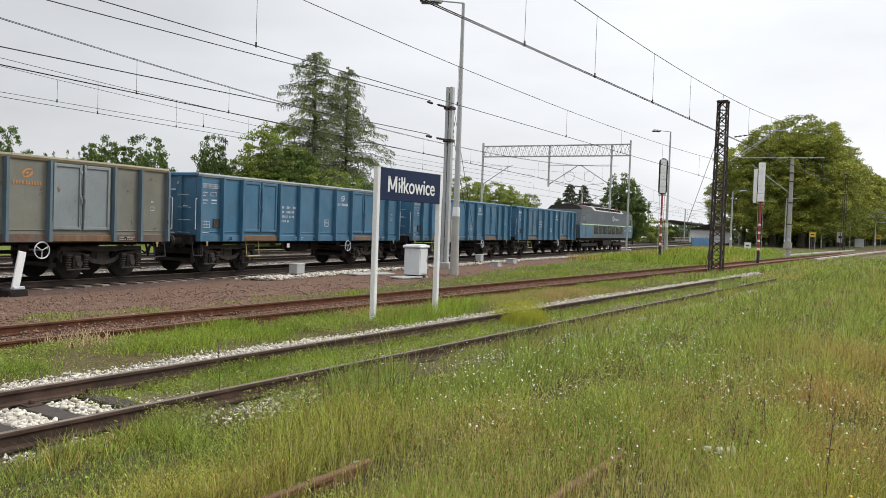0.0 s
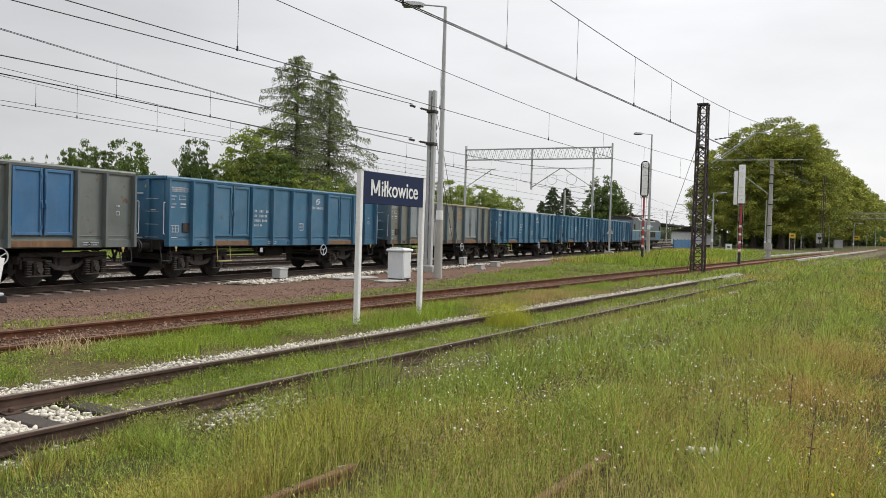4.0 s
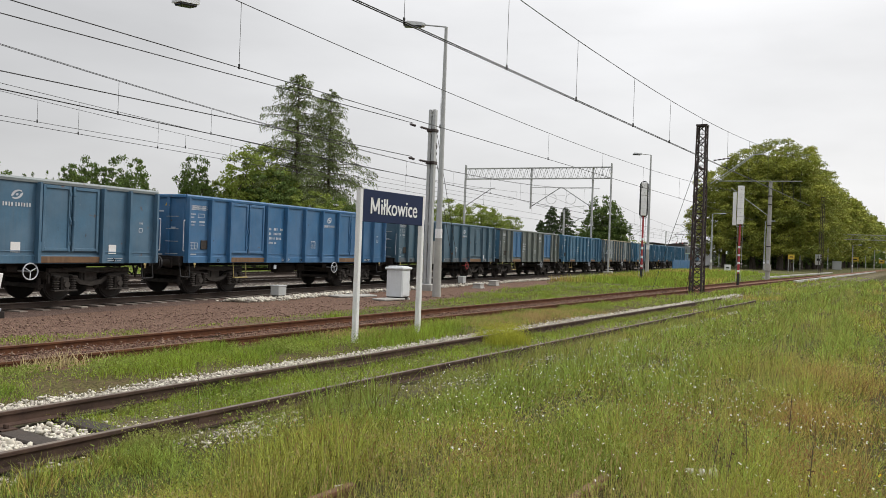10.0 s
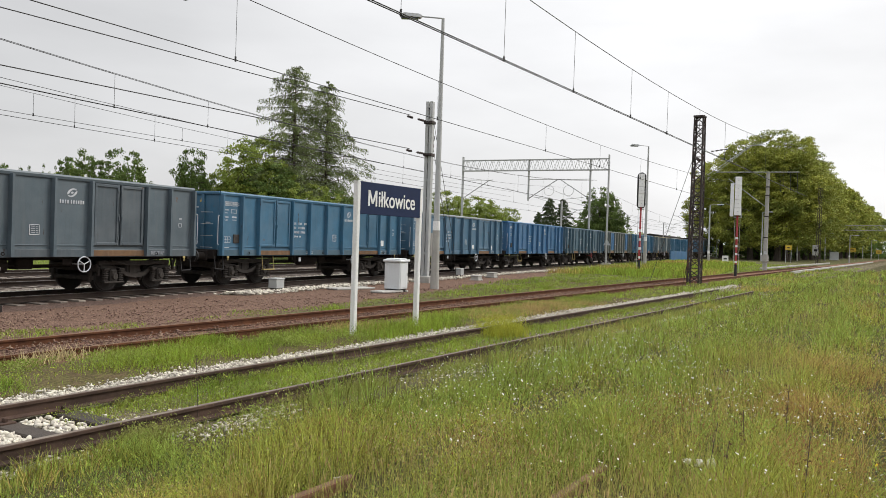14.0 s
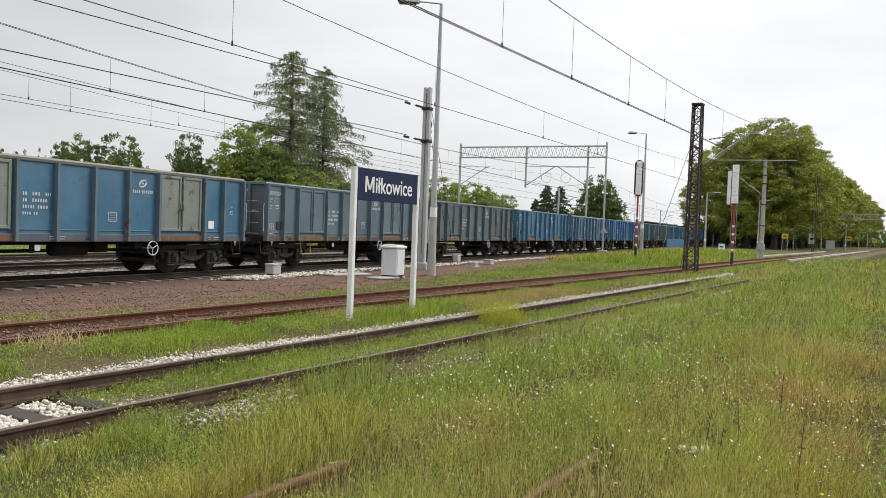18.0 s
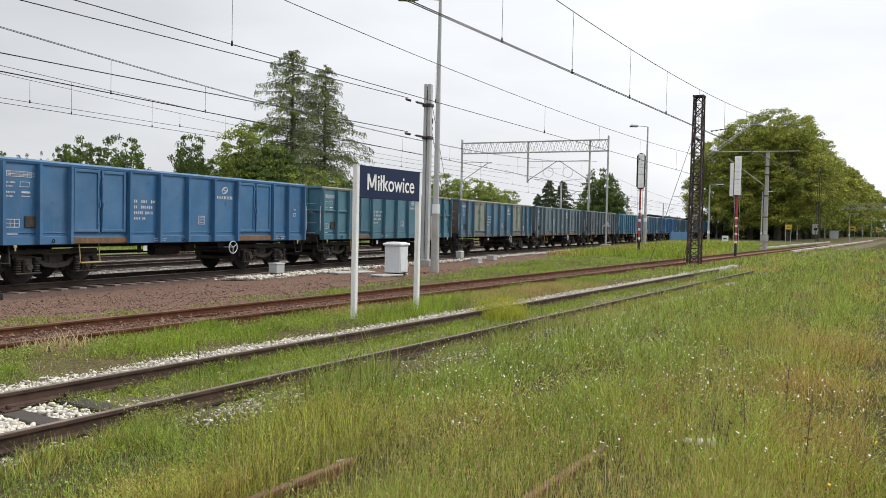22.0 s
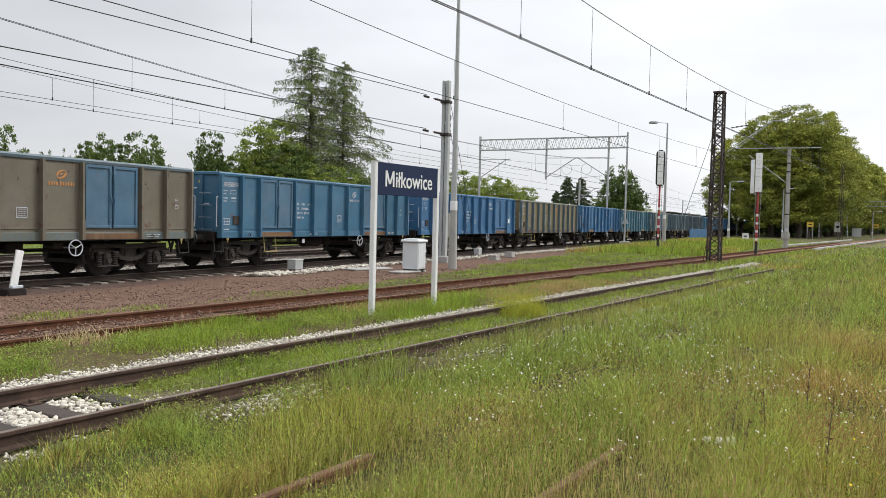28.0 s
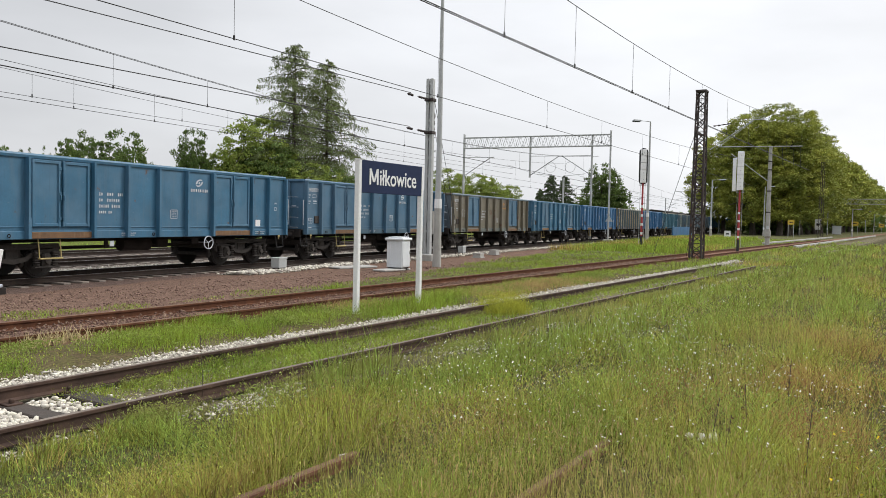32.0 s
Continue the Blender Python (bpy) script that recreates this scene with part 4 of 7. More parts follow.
# from the locomotive backwards
WAGONS = [
    (2, "blue", "mid", "", 1, "blue open coal wagon with chalky worn paint"),
    (1, "blue", "blue", "", 1, "blue open coal wagon with white stencils"),
    (0, "blue", "blue", "", 1, "blue open coal wagon with rusty door boards"),
    (-1, "grey", "ash", "lettering_orange", 1, "grey-green open coal wagon with pale grey doors"),
    (-2, "blue", "blue", "", 1, "blue open coal wagon with white stencils"),
    (-3, "moss", "bright", "", 1, "moss-grey open coal wagon with bright blue doors"),
    (-4, "dull", "dull", "", 1, "dull grey-blue open coal wagon"),
    (-5, "bright", "bright", "", 1, "freshly painted bright blue open coal wagon"),
    (-6, "mid", "mid", "", 1, "faded blue open coal wagon"),
    (-7, "blue", "blue", "", 1, "faded blue open coal wagon with rusty sills"),
    (-8, "storm", "slate", "", 1, "dark slate-grey open coal wagon"),
    (-9, "steel", "steel", "", 1, "steel-blue open coal wagon with flaking rusty paint"),
    (-10, "blue", "scuffed", "", 1, "blue open coal wagon with scuffed pale doors"),
    (-11, "teal", "teal", "", 1, "teal open coal wagon with a rusty rim"),
    (-12, "bright", "bright", "", 1, "blue open coal wagon with white stencils"),
    (-13, "khaki", "khaki", "lettering_orange", 0, "khaki open coal wagon with many ribs"),
    (-14, "bright", "bright", "", 2, "bright blue open coal wagon with white stencils"),
    (-15, "blue", "mid", "", 1, "weathered blue open coal wagon"),
    (-16, "brown", "mid", "lettering_orange", 1, "brown-grey open coal wagon with blue doors"),
    (-17, "mid", "mid", "", 1, "faded blue open coal wagon with white stencils"),
    (-18, "blue", "blue", "", 1, "blue open coal wagon with white stencils"),
    (-19, "mid", "mid", "", 1, "faded blue open coal wagon"),
]
# parts painted otherwise than the sides
OWN = {
    0: {"top_rail": "ash"}, 1: {"side_sill": "dull"},
    -1: {"top_rail": "khaki", "side_sill": "rusty", "side_post": "steel", "end_wall": "dull"},
    -2: {"panel_seam": "dull"},
    -3: {"top_rail": "moss", "side_sill": "moss", "end_wall": "blue"},
    -4: {"wheel": "red_paint", "side_sill": "slate"},
    -6: {"top_rail": "ash"}, -7: {"side_sill": "dull"},
    -8: {"side_sill": "slate"},
    -9: {"side_sill": "rusty", "end_wall": "slate"},
    -10: {"top_rail": "grey", "side_post": "steel", "side_sill": "slate", "end_wall": "rusty"},
    -11: {"top_rail": "grey"},
    -13: {"top_rail": "grey", "side_post": "steel", "side_sill": "rusty"},
    -16: {"top_rail": "steel", "side_sill": "moss", "end_wall": "slate"},
    -17: {"side_sill": "dull"},
}
SHEETS = {-4: ((11.2, 1.35),), -6: ((8.2, 1.48), (11.2, 1.46)), -7: ((11.2, 1.6),), -10: ((11.2, 1.62),), -14: ((12.1, 1.85),), -17: ((11.25, 1.62),), -18: ((11.2, 1.5),)}
TRAIN = []
BASES = {1: gondola("two"), 0: gondola("hatch"), 2: gondola("wide")}
used = set()
for k, skin, door, marks, layout, label in WAGONS:
    w = copy_thing(BASES[layout], Matrix()) if layout in used else BASES[layout]
    used.add(layout)
    TRAIN.append((k, w))
for (k, w), (_, skin, door, marks, layout, label) in zip(TRAIN, WAGONS):
    if k == -11:
        for a, b in ((0.1, 1.98), (10.82, 12.7)):
            part("mid_rib", G().box(((a + b) / 2 - LONG / 2, -HALF - 0.035, 2.27), (b - a, 0.07, 0.07), 0.015), PAINT["teal"], w)
        part("mid_rib", G().box((-LONG / 2 - 0.07, 0, 2.27), (0.06, 2 * HALF - 0.05, 0.08), 0.015), PAINT["teal"], w)
    if k in (-16, -13):
        y, x, z = -HALF - 0.012, -LONG / 2 + (1.36 if k == -16 else 2.75), 1.95
        part("chalk_figure", G().tube([(x + 0.14, y, z + 0.42), (x, y, z + 0.16), (x + 0.22, y, z + 0.16)], 0.009, 4).tube([(x + 0.17, y, z + 0.28), (x + 0.17, y, z)], 0.009, 4), M["lettering"], w, "chalked figure 4")
        if k == -16:
            bow = [(x + 0.32, y, z + 0.40), (x + 0.46, y, z + 0.40), (x + 0.36, y, z + 0.23), (x + 0.48, y, z + 0.14), (x + 0.44, y, z + 0.01), (x + 0.32, y, z + 0.03)]
            part("chalk_figure", G().tube(bow, 0.009, 4), M["lettering"], w, "chalked figure 3")
    for x, z in SHEETS.get(k, ()):
        part("paper_label", G().box((x - LONG / 2, -HALF - 0.004, z), (0.26, 0.006, 0.26)), M["white_paint"], w, "white paper sheet on the side")
    wear(w, skin, door, marks, label, OWN.get(k, {}))


def locomotive():
    """A six-axle electric locomotive, blue and grey with a pale green line, along its own x axis."""
    w = thing("locomotive", "blue and grey electric locomotive with a pale green stripe", "locomotive", Matrix())
    L = 9.3
    g = G().prism([(-L, 1.2), (L, 1.2), (L + 0.1, 2.3), (L - 0.35, 3.55), (-L + 0.35, 3.55), (-L - 0.1, 2.3)], "y", -1.48, 1.48)
    part("body", g, PAINT["slate"], w)
    for k in (-1, 1):
        part("cab_side", G().prism([(k * (L - 0.02), 1.22), (k * (L + 0.08), 2.3), (k * (L - 3.6), 2.3), (k * (L - 3.6), 1.22)], "y", -1.49, 1.49), PAINT["blue"], w)
        part("cab_window", G().box((k * (L - 1.0), -1.485, 2.75), (0.7, 0.03, 0.65), 0.01), M["glass_dark"], w)
        part("cab_door", G().box((k * (L - 1.75), -1.485, 2.25), (0.6, 0.03, 1.9), 0.01), PAINT["slate"], w)
        part("windscreen", G().box((k * (L - 0.17), 0, 2.85), (0.1, 2.3, 0.7), 0.02, Matrix.Rotation(-k * 0.27, 3, "Y")), M["glass_dark"], w)
        for y in (-0.9, 0.9):
            part("headlight", G().cyl((k * (L + 0.06), y, 1.7), (k * (L + 0.16), y, 1.7), 0.14, 0.13, 14), M["lettering"], w)
            part("buffer", G().cyl((k * L, y, 1.06), (k * (L + 0.5), y, 1.06), 0.12, 0.1, 12).cyl((k * (L + 0.5), y, 1.06), (k * (L + 0.56), y, 1.06), 0.23, 0.21, 16), M["bogie_dirt"], w)
    part("stripe", G().box((0, -1.486, 2.35), (2 * L - 0.6, 0.03, 0.09)), M["stripe_green"], w)
    for i in range(7):
        win = part("side_window", G().box((-4.5 + i * 1.5, -1.485, 1.95), (1.05, 0.03, 0.6), 0.01), M["glass_dark"], w)
        part("window_frame", G().box((-4.5 + i * 1.5, -1.482, 1.95), (1.2, 0.02, 0.75), 0.01), M["bogie_dirt"], win)
    part("emblem", G().ring((1.2, -1.49, 2.98), (0, 1, 0), 0.2, 0.06, 16, 4), M["lettering"], w)
    part("company_mark", bars(words(1.6, 2.95, (1.7,), 0.26, -1.49), -1.49), M["lettering"], w)
    part("roof", G().prism([(-1.48, 3.55), (1.48, 3.55), (1.2, 3.85), (0.5, 4.0), (-0.5, 4.0), (-1.2, 3.85)], "x", -L + 4.0, L - 4.0), M["concrete"], w)
    for k in (-1, 1):
        a, b = sorted((k * (L - 0.4), k * (L - 3.99)))
        part("cab_roof", G().prism([(-1.48, 3.55), (1.48, 3.55), (1.2, 3.84), (0.5, 3.98), (-0.5, 3.98), (-1.2, 3.84)], "x", a, b), M["bogie_frame"], w, "dark sooty cab roof")
    for i in range(9):
        part("roof_vent", G().box((-4 + i * 1.0, -1.25, 3.74), (0.7, 0.3, 0.24), 0.03), M["bogie_dirt"], w)
    part("roof_box", G().box((-1, 0, 4.1), (4.0, 1.0, 0.3), 0.05), M["bogie_dirt"], w)
    for x, up in ((-6.2, 1), (6.2, 0)):
        h = 5.55 if up else 4.45
        p = part("pantograph", G().tube([(x, -0.4, 4.05), (x + 0.9, -0.3, (4.1 + h) / 2), (x, -0.7, h)], 0.03).tube([(x, 0.4, 4.05), (x + 0.9, 0.3, (4.1 + h) / 2), (x, 0.7, h)], 0.03), M["mast_iron"], w)
        part("contact_shoe", G().box((x, 0, h), (0.3, 1.9, 0.05), 0.02), M["mast_iron"], p)
        for y in (-0.5, 0.5):
            part("insulator", G().cyl((x + 0.3, y, 3.9), (x + 0.3, y, 4.2), 0.08, 0.06, 8), M["red_paint"], w)
    part("underframe", G().box((0, 0, 1.1), (2 * L - 0.4, 2.6, 0.24), 0.03).box((0, -1.1, 0.75), (3.0, 0.5, 0.5), 0.05), M["bogie_dirt"], w)
    wm = bpy.data.meshes["wheelset"]
    for x in (-5.2, 5.2):
        b = part("bogie", G().box((0, -1.1, 0.62), (5.0, 0.14, 0.3), 0.04).box((0, 1.1, 0.62), (5.0, 0.14, 0.3), 0.04).box((0, 0, 0.7), (0.5, 2.1, 0.3), 0.04), M["bogie_dirt"], w, at=pose(x, 0, 0))
        for dx in (-1.75, 0, 1.75):
            part("wheelset", wm, None, b, at=pose(dx, 0, 0.46))
    return w


loco = locomotive()


# ---- signs, posts, boxes ----
def at_ground(x, y, turn=0, dz=0.0):
    return pose(x, y, float(ground_z(np.array(x), np.array(y))) + dz, 0, 0, turn)


def station_sign():
    """Name board between two white posts, along the sidings."""
    t = thing("station_sign", "navy station name board with white letters between two white posts", "station sign", pose(-1.37, 15.48, 0, 0, 0, TURN3))
    W = 2.24
    for x in (0.0, W):
        p = part("post", G().box((x, 0, 1.42), (0.11, 0.11, 3.14), 0.015), M["white_paint"], t)
        part("cap", G().box((x, 0, 2.995), (0.12, 0.12, 0.012), 0.004), M["white_paint"], p)
    b = part("board", G().box((W / 2, -0.035, 2.66), (W - 0.02, 0.035, 0.66), 0.008), M["navy"], t)
    cu = bpy.data.curves.new("station_name", "FONT")
    cu.offset = 0.004
    cu.body, cu.size, cu.align_x, cu.align_y, cu.extrude = "iłkowice", 0.47, "LEFT", "BOTTOM_BASELINE", 0.003
    tmp = bpy.data.objects.new("station_name", cu)
    scene.collection.objects.link(tmp)
    me = bpy.data.meshes.new_from_object(tmp.evaluated_get(bpy.context.evaluated_depsgraph_get()))
    bpy.data.objects.remove(tmp)
    me.materials.append(M["white_paint"])
    x0, wdt = min(v.co.x for v in me.vertices), max(v.co.x for v in me.vertices) - min(v.co.x for v in me.vertices)
    k = 1.33 / wdt
    # the capital is drawn by strokes
    cap, mw, st = 0.325, 0.30, 0.052
    g = G()
    for poly in ([(0, 0), (st, 0), (st, cap), (0, cap)], [(mw - st, 0), (mw, 0), (mw, cap), (mw - st, cap)],
                 [(0, cap), (st * 1.15, cap), (mw / 2 + st * 0.45, 0.05), (mw / 2 - st * 0.6, 0.05)],
                 [(mw - st * 1.15, cap), (mw, cap), (mw / 2 + st * 0.6, 0.05), (mw / 2 - st * 0.45, 0.05)]):
        g.prism(poly, "y", -0.003, 0.003)
    part("capital", g, M["white_paint"], b, "white capital letter", at=pose(W / 2 - 0.83, -0.0585, 2.505))
    part("lettering", me, None, b, "white station name", at=pose(W / 2 - 0.83 + mw + 0.055 - x0 * k, -0.058, 2.505, 90) @ Matrix.Diagonal((k, 1.0, 1.0, 1)))
    return t


station_sign()


def cabinet():
    t = thing("relay_cabinet", "pale grey trackside cabinet with a lid on a base", "cabinet", at_ground(-1.0, 28.85, TURN3 + 12))
    body = part("body", G().box((0, 0, 0.62), (0.78, 0.62, 1.0), 0.02), M["cabinet_grey"], t)
    part("lid", G().box((0, 0, 1.17), (0.9, 0.74, 0.1), 0.03).box((0, 0, 1.235), (0.7, 0.55, 0.04), 0.015), M["cabinet_grey"], t)
    part("door", G().box((0, -0.318, 0.62), (0.66, 0.015, 0.88), 0.005), M["cabinet_grey"], body)
    part("door_handle", G().box((0.26, -0.335, 0.66), (0.03, 0.03, 0.12), 0.008), M["galvanised"], body)
    part("base", G().box((0, 0, 0.06), (0.7, 0.55, 0.14), 0.01), M["bogie_dirt"], t)
    for x in (-0.3, 0.3):
        part("foot", G().box((x, 0, 0.02), (0.16, 0.7, 0.1), 0.02), M["concrete"], t)


cabinet()


def small_box(x, y, w, h, name, label, mat, legs=True, turn=TURN2):
    t = thing(name, label, "box", at_ground(x, y, turn))
    z0 = 0.14 if legs else 0.0
    part("body", G().box((0, 0, z0 + h / 2), (w, w * 0.8, h), 0.02), mat, t)
    part("cover", G().box((0, 0, z0 + h), (w * 1.08, w * 0.88, 0.05), 0.015), mat, t)
    if legs:
        for dx in (-0.3, 0.3):
            part("leg", G().box((dx * w, 0, 0.06), (0.06, 0.3, 0.16), 0.01), M["bogie_dirt"], t)
    else:
        part("slab", G().box((0, 0, 0.03), (w * 1.15, w, 0.06), 0.01), M["concrete"], t)


small_box(-5.24, 27.7, 0.46, 0.34, "junction_box", "grey steel junction box on short legs", M["galvanised"])
small_box(2.0, 41.9, 0.4, 0.34, "junction_box", "grey steel junction box on short legs", M["galvanised"])
small_box(2.75, 39.6, 0.52, 0.24, "cable_box", "squat concrete cable box beside the track", M["concrete"], False)
small_box(3.8, 42.4, 0.52, 0.26, "cable_box", "squat concrete cable box beside the track", M["concrete"], False)
whole("cover_slab", G().box((0, 0, 0.03), (1.9, 0.7, 0.07), 0.02), M["concrete"], "flat concrete cover slab on the gravel", "slab", at_ground(-2.75, 29.6, TURN2 - 18))
whole("cover_slab", G().box((0, 0, 0.03), (1.2, 0.6, 0.07), 0.02), M["concrete"], "flat concrete cover slab on the gravel", "slab", at_ground(-1.3, 28.2, TURN2 - 10))


def point_lever():
    t = thing("point_machine", "white slanted point machine board on a steel base", "point machine", at_ground(-10.3, 18.5, TURN2))
    part("board", G().box((0.1, 0, 0.62), (0.2, 0.05, 1.0), 0.01, Matrix.Rotation(radians(11), 3, "Y")), M["white_paint"], t)
    part("base", G().box((0, 0, 0.1), (0.5, 0.4, 0.22), 0.03), M["bogie_dirt"], t)
    part("rod", G().tube([(0, 0, 0.2), (0.0, 1.2, 0.15)], 0.03), M["mast_iron"], t)
    part("cap", G().box((0, -0.16, 0.24), (0.3, 0.1, 0.08), 0.02), M["lettering"], t)


point_lever()


def lamp_post(x, y, h, label, turn, foot=2.4, name="street_lamp"):
    t = thing(name, label, "lamp", at_ground(x, y, turn), "platform lamps")
    part("pole", G().cyl((0, 0, foot), (0, 0, h), 0.13, 0.065, 12), M["galvanised"], t, smooth=True)
    part("pole_foot", G().cyl((0, 0, -0.1), (0, 0, foot), 0.19, 0.15, 12), M["concrete"], t, "thicker pale concrete foot", smooth=True)
    part("band", G().cyl((0, 0, foot), (0, 0, foot + 0.38), 0.155, 0.15, 12), M["white_paint"], t, "white painted band")
    part("arm", G().tube([(0, 0, h - 0.08), (0, 0, h), (-0.5, 0, h + 0.03), (-0.9, 0, h + 0.05)], 0.03, 8), M["galvanised"], t)
    lu = part("luminaire", G().prism([(-1.75, h + 0.02), (-1.6, h + 0.15), (-1.0, h + 0.12), (-0.85, h + 0.06), (-0.9, h - 0.02)], "y", -0.16, 0.16), M["cabinet_grey"], t)
    part("lamp_glass", G().box((-1.35, 0, h - 0.035), (0.7, 0.26, 0.07), 0.02), M["glass_dark"], lu)
    return t


lamp_post(0.48, 31.34, 11.0, "tall grey tapered lamp post with one arm", 0)
lamp_post(20.7, 71.6, 11.25, "tall grey lamp post beside the line", 0)


def insulator(p0, p1, r=0.06, n=4):
    """A string of ribbed insulators."""
    g = G()
    p0, p1 = Vector(p0), Vector(p1)
    for i in range(n):
        a, b = p0.lerp(p1, i / n), p0.lerp(p1, (i + 0.6) / n)
        g.cyl(a, b, r, r * 0.5, 8)
    return g.cyl(p0, p1, r * 0.35, None, 6)


def hanging_box():
    """A line device under the carrier wire of the rusty siding."""
    p = side(10.35, 12.9)
    t = thing("line_device", "small pale box hanging from the overhead carrier wire", "line device", pose(p.x, p.y, 6.72, 0, 0, TURN3))
    part("housing", G().prism([(-0.26, -0.14), (-0.24, 0.16), (0.2, 0.2), (0.22, -0.08)], "y", -0.14, 0.14), M["cabinet_grey"], t)
    part("bottom", G().box((-0.02, 0, -0.13), (0.4, 0.24, 0.06), 0.02, Matrix.Rotation(-0.12, 3, "Y")), M["glass_dark"], t)
    part("clamp", G().box((0.22, 0, 0.16), (0.16, 0.1, 0.2), 0.02), M["mast_iron"], t)
    for x in (-0.1, 0.22):
        part("hanger", G().cyl((x, 0, 0.15), (x, 0, 0.42), 0.012, None, 6), M["mast_iron"], t)


hanging_box()


def anchor_pole():
    t = thing("anchor_mast", "galvanised steel anchor mast of two channels with wire clamps", "mast", at_ground(0.09, 35.9, TURN2))
    for y in (-0.1, 0.1):
        part("channel", G().box((0, y, 4.15), (0.24, 0.15, 8.5), 0.015), M["galvanised"], t)
    for i in range(10):
        part("batten", G().box((0, 0, 0.5 + i * 0.85), (0.2, 0.3, 0.08), 0.01), M["galvanised"], t)
    part("footing", G().box((0, 0, 0.1), (0.7, 0.8, 0.35), 0.03), M["concrete"], t)
    for z in (7.27, 5.77):
        c = part("clamp", G().box((0, 0, z + 0.15), (0.4, 0.44, 0.14), 0.02).cyl((-0.25, 0, z + 0.15), (0.25, 0, z + 0.15), 0.05, None, 8), M["mast_iron"], t)
        part("insulator", insulator((-0.5, 0, z + 0.15), (-1.1, 0.1, z + 0.16)), M["mast_iron"], c)
        part("insulator", insulator((-1.5, 0.15, z + 0.16), (-1.9, 0.2, z + 0.17)), M["mast_iron"], c)
    part("stay_wire", G().tube([(0.2, -0.1, 7.5), (2.6, -0.2, 2.0), (3.2, -0.2, -0.1)], 0.012, 5), M["wire"], t)
    part("stay_wire", G().tube([(0.2, 0.1, 7.2), (0.7, 0.1, 6.2), (3.6, 0.1, -0.1)], 0.012, 5), M["wire"], t)
    part("weights", G().cyl((0.45, 0, 1.2), (0.45, 0, 2.3), 0.12, None, 10).tube([(0.45, 0, 2.3), (0.45, 0, 6.6)], 0.012, 5), M["concrete"], t, "stack of tension weights")
    part("pulley", G().ring((0.35, 0, 6.75), (0, 1, 0), 0.16, 0.03, 14, 5).ring((0.35, 0, 6.4), (0, 1, 0), 0.12, 0.03, 12, 5), M["mast_iron"], t)


anchor_pole()


def gantry():
    W, h, hb = 15.0, 10.55, 9.12
    t = thing("catenary_gantry", "galvanised lattice gantry spanning the main tracks", "gantry", at_ground(17.19, 72.2, TURN2 + 90))
    for x in (0, W):
        p = part("post", G().box((x, -0.13, h / 2), (0.10, 0.08, h), 0.01).box((x, 0.13, h / 2), (0.10, 0.08, h), 0.01), M["galvanised"], t)
        for i in range(16):
            z0 = 0.4 + i * 0.6
            part("lacing", G().cyl((x, -0.13, z0), (x, 0.13, z0 + 0.6), 0.02, None, 4).cyl((x, 0.13, z0), (x, -0.13, z0 + 0.6), 0.02, None, 4), M["galvanised"], p)
        part("footing", G().box((x, 0, 0.1), (0.8, 0.8, 0.5), 0.04), M["concrete"], t)
    for z in (hb, hb + 1.05):
        for y in (-0.16, 0.16):
            part("chord", G().box((W / 2, y, z), (W, 0.07, 0.10), 0.01), M["galvanised"], t)
    n = 22
    for i in range(n):
        x0, x1 = W * i / n, W * (i + 1) / n
        xm = (x0 + x1) / 2
        part("diagonal", G().cyl((x0, -0.16, hb), (xm, -0.16, hb + 1.05), 0.022, None, 5).cyl((xm, -0.16, hb + 1.05), (x1, -0.16, hb), 0.022, None, 5), M["galvanised"], t)
        part("diagonal", G().cyl((x0, 0.16, hb + 1.05), (xm, 0.16, hb), 0.018, None, 4).cyl((xm, 0.16, hb), (x1, 0.16, hb + 1.05), 0.018, None, 4), M["galvanised"], t)
    for x, low, end, k in ((7.9, 6.25, 6.15, -1), (1.75, 6.25, 0.3, 1)):
        d = part("drop_post", G().box((x, 0, (hb + 1.1 + end) / 2), (0.16, 0.16, hb + 1.1 - end), 0.01), M["galvanised"], t)
        part("arm", G().tube([(x, 0, low + 0.1), (x + k * 2.9, 0, low + 1.95), (x + k * 3.3, 0, low + 2.0)], 0.045, 6).tube([(x, 0, low + 2.0), (x + k * 2.9, 0, low + 1.97)], 0.03, 6), M["galvanised"], d)
        part("insulator", insulator((x + k * 0.1, 0, low + 0.15), (x + k * 0.5, 0, low + 0.42)), M["mast_iron"], d)
        part("steady_arm", G().tube([(x + k * 0.6, 0, low + 0.25), (x + k * 2.6, 0, low + 0.05)], 0.025, 5).ring((x + k * 2.1, 0, low + 0.9), (0, 1, 0), 0.5, 0.02, 18, 5), M["galvanised"], d)
    part("arm", G().tube([(W, 0, 6.3), (W - 2.9, 0, 8.15), (W - 3.3, 0, 8.2)], 0.045, 6).tube([(W, 0, 8.2), (W - 2.9, 0, 8.18)], 0.03, 5), M["galvanised"], t)
    sg = part("warning_sign", G().prism([(-0.35, 2.0), (0.35, 2.0), (0.0, 2.6)], "y", -0.2, -0.18), M["lettering"], t, "white triangular sign")
    part("symbol", G().box((0, -0.205, 2.2), (0.18, 0.01, 0.2)), M["black_paint"], sg)


gantry()


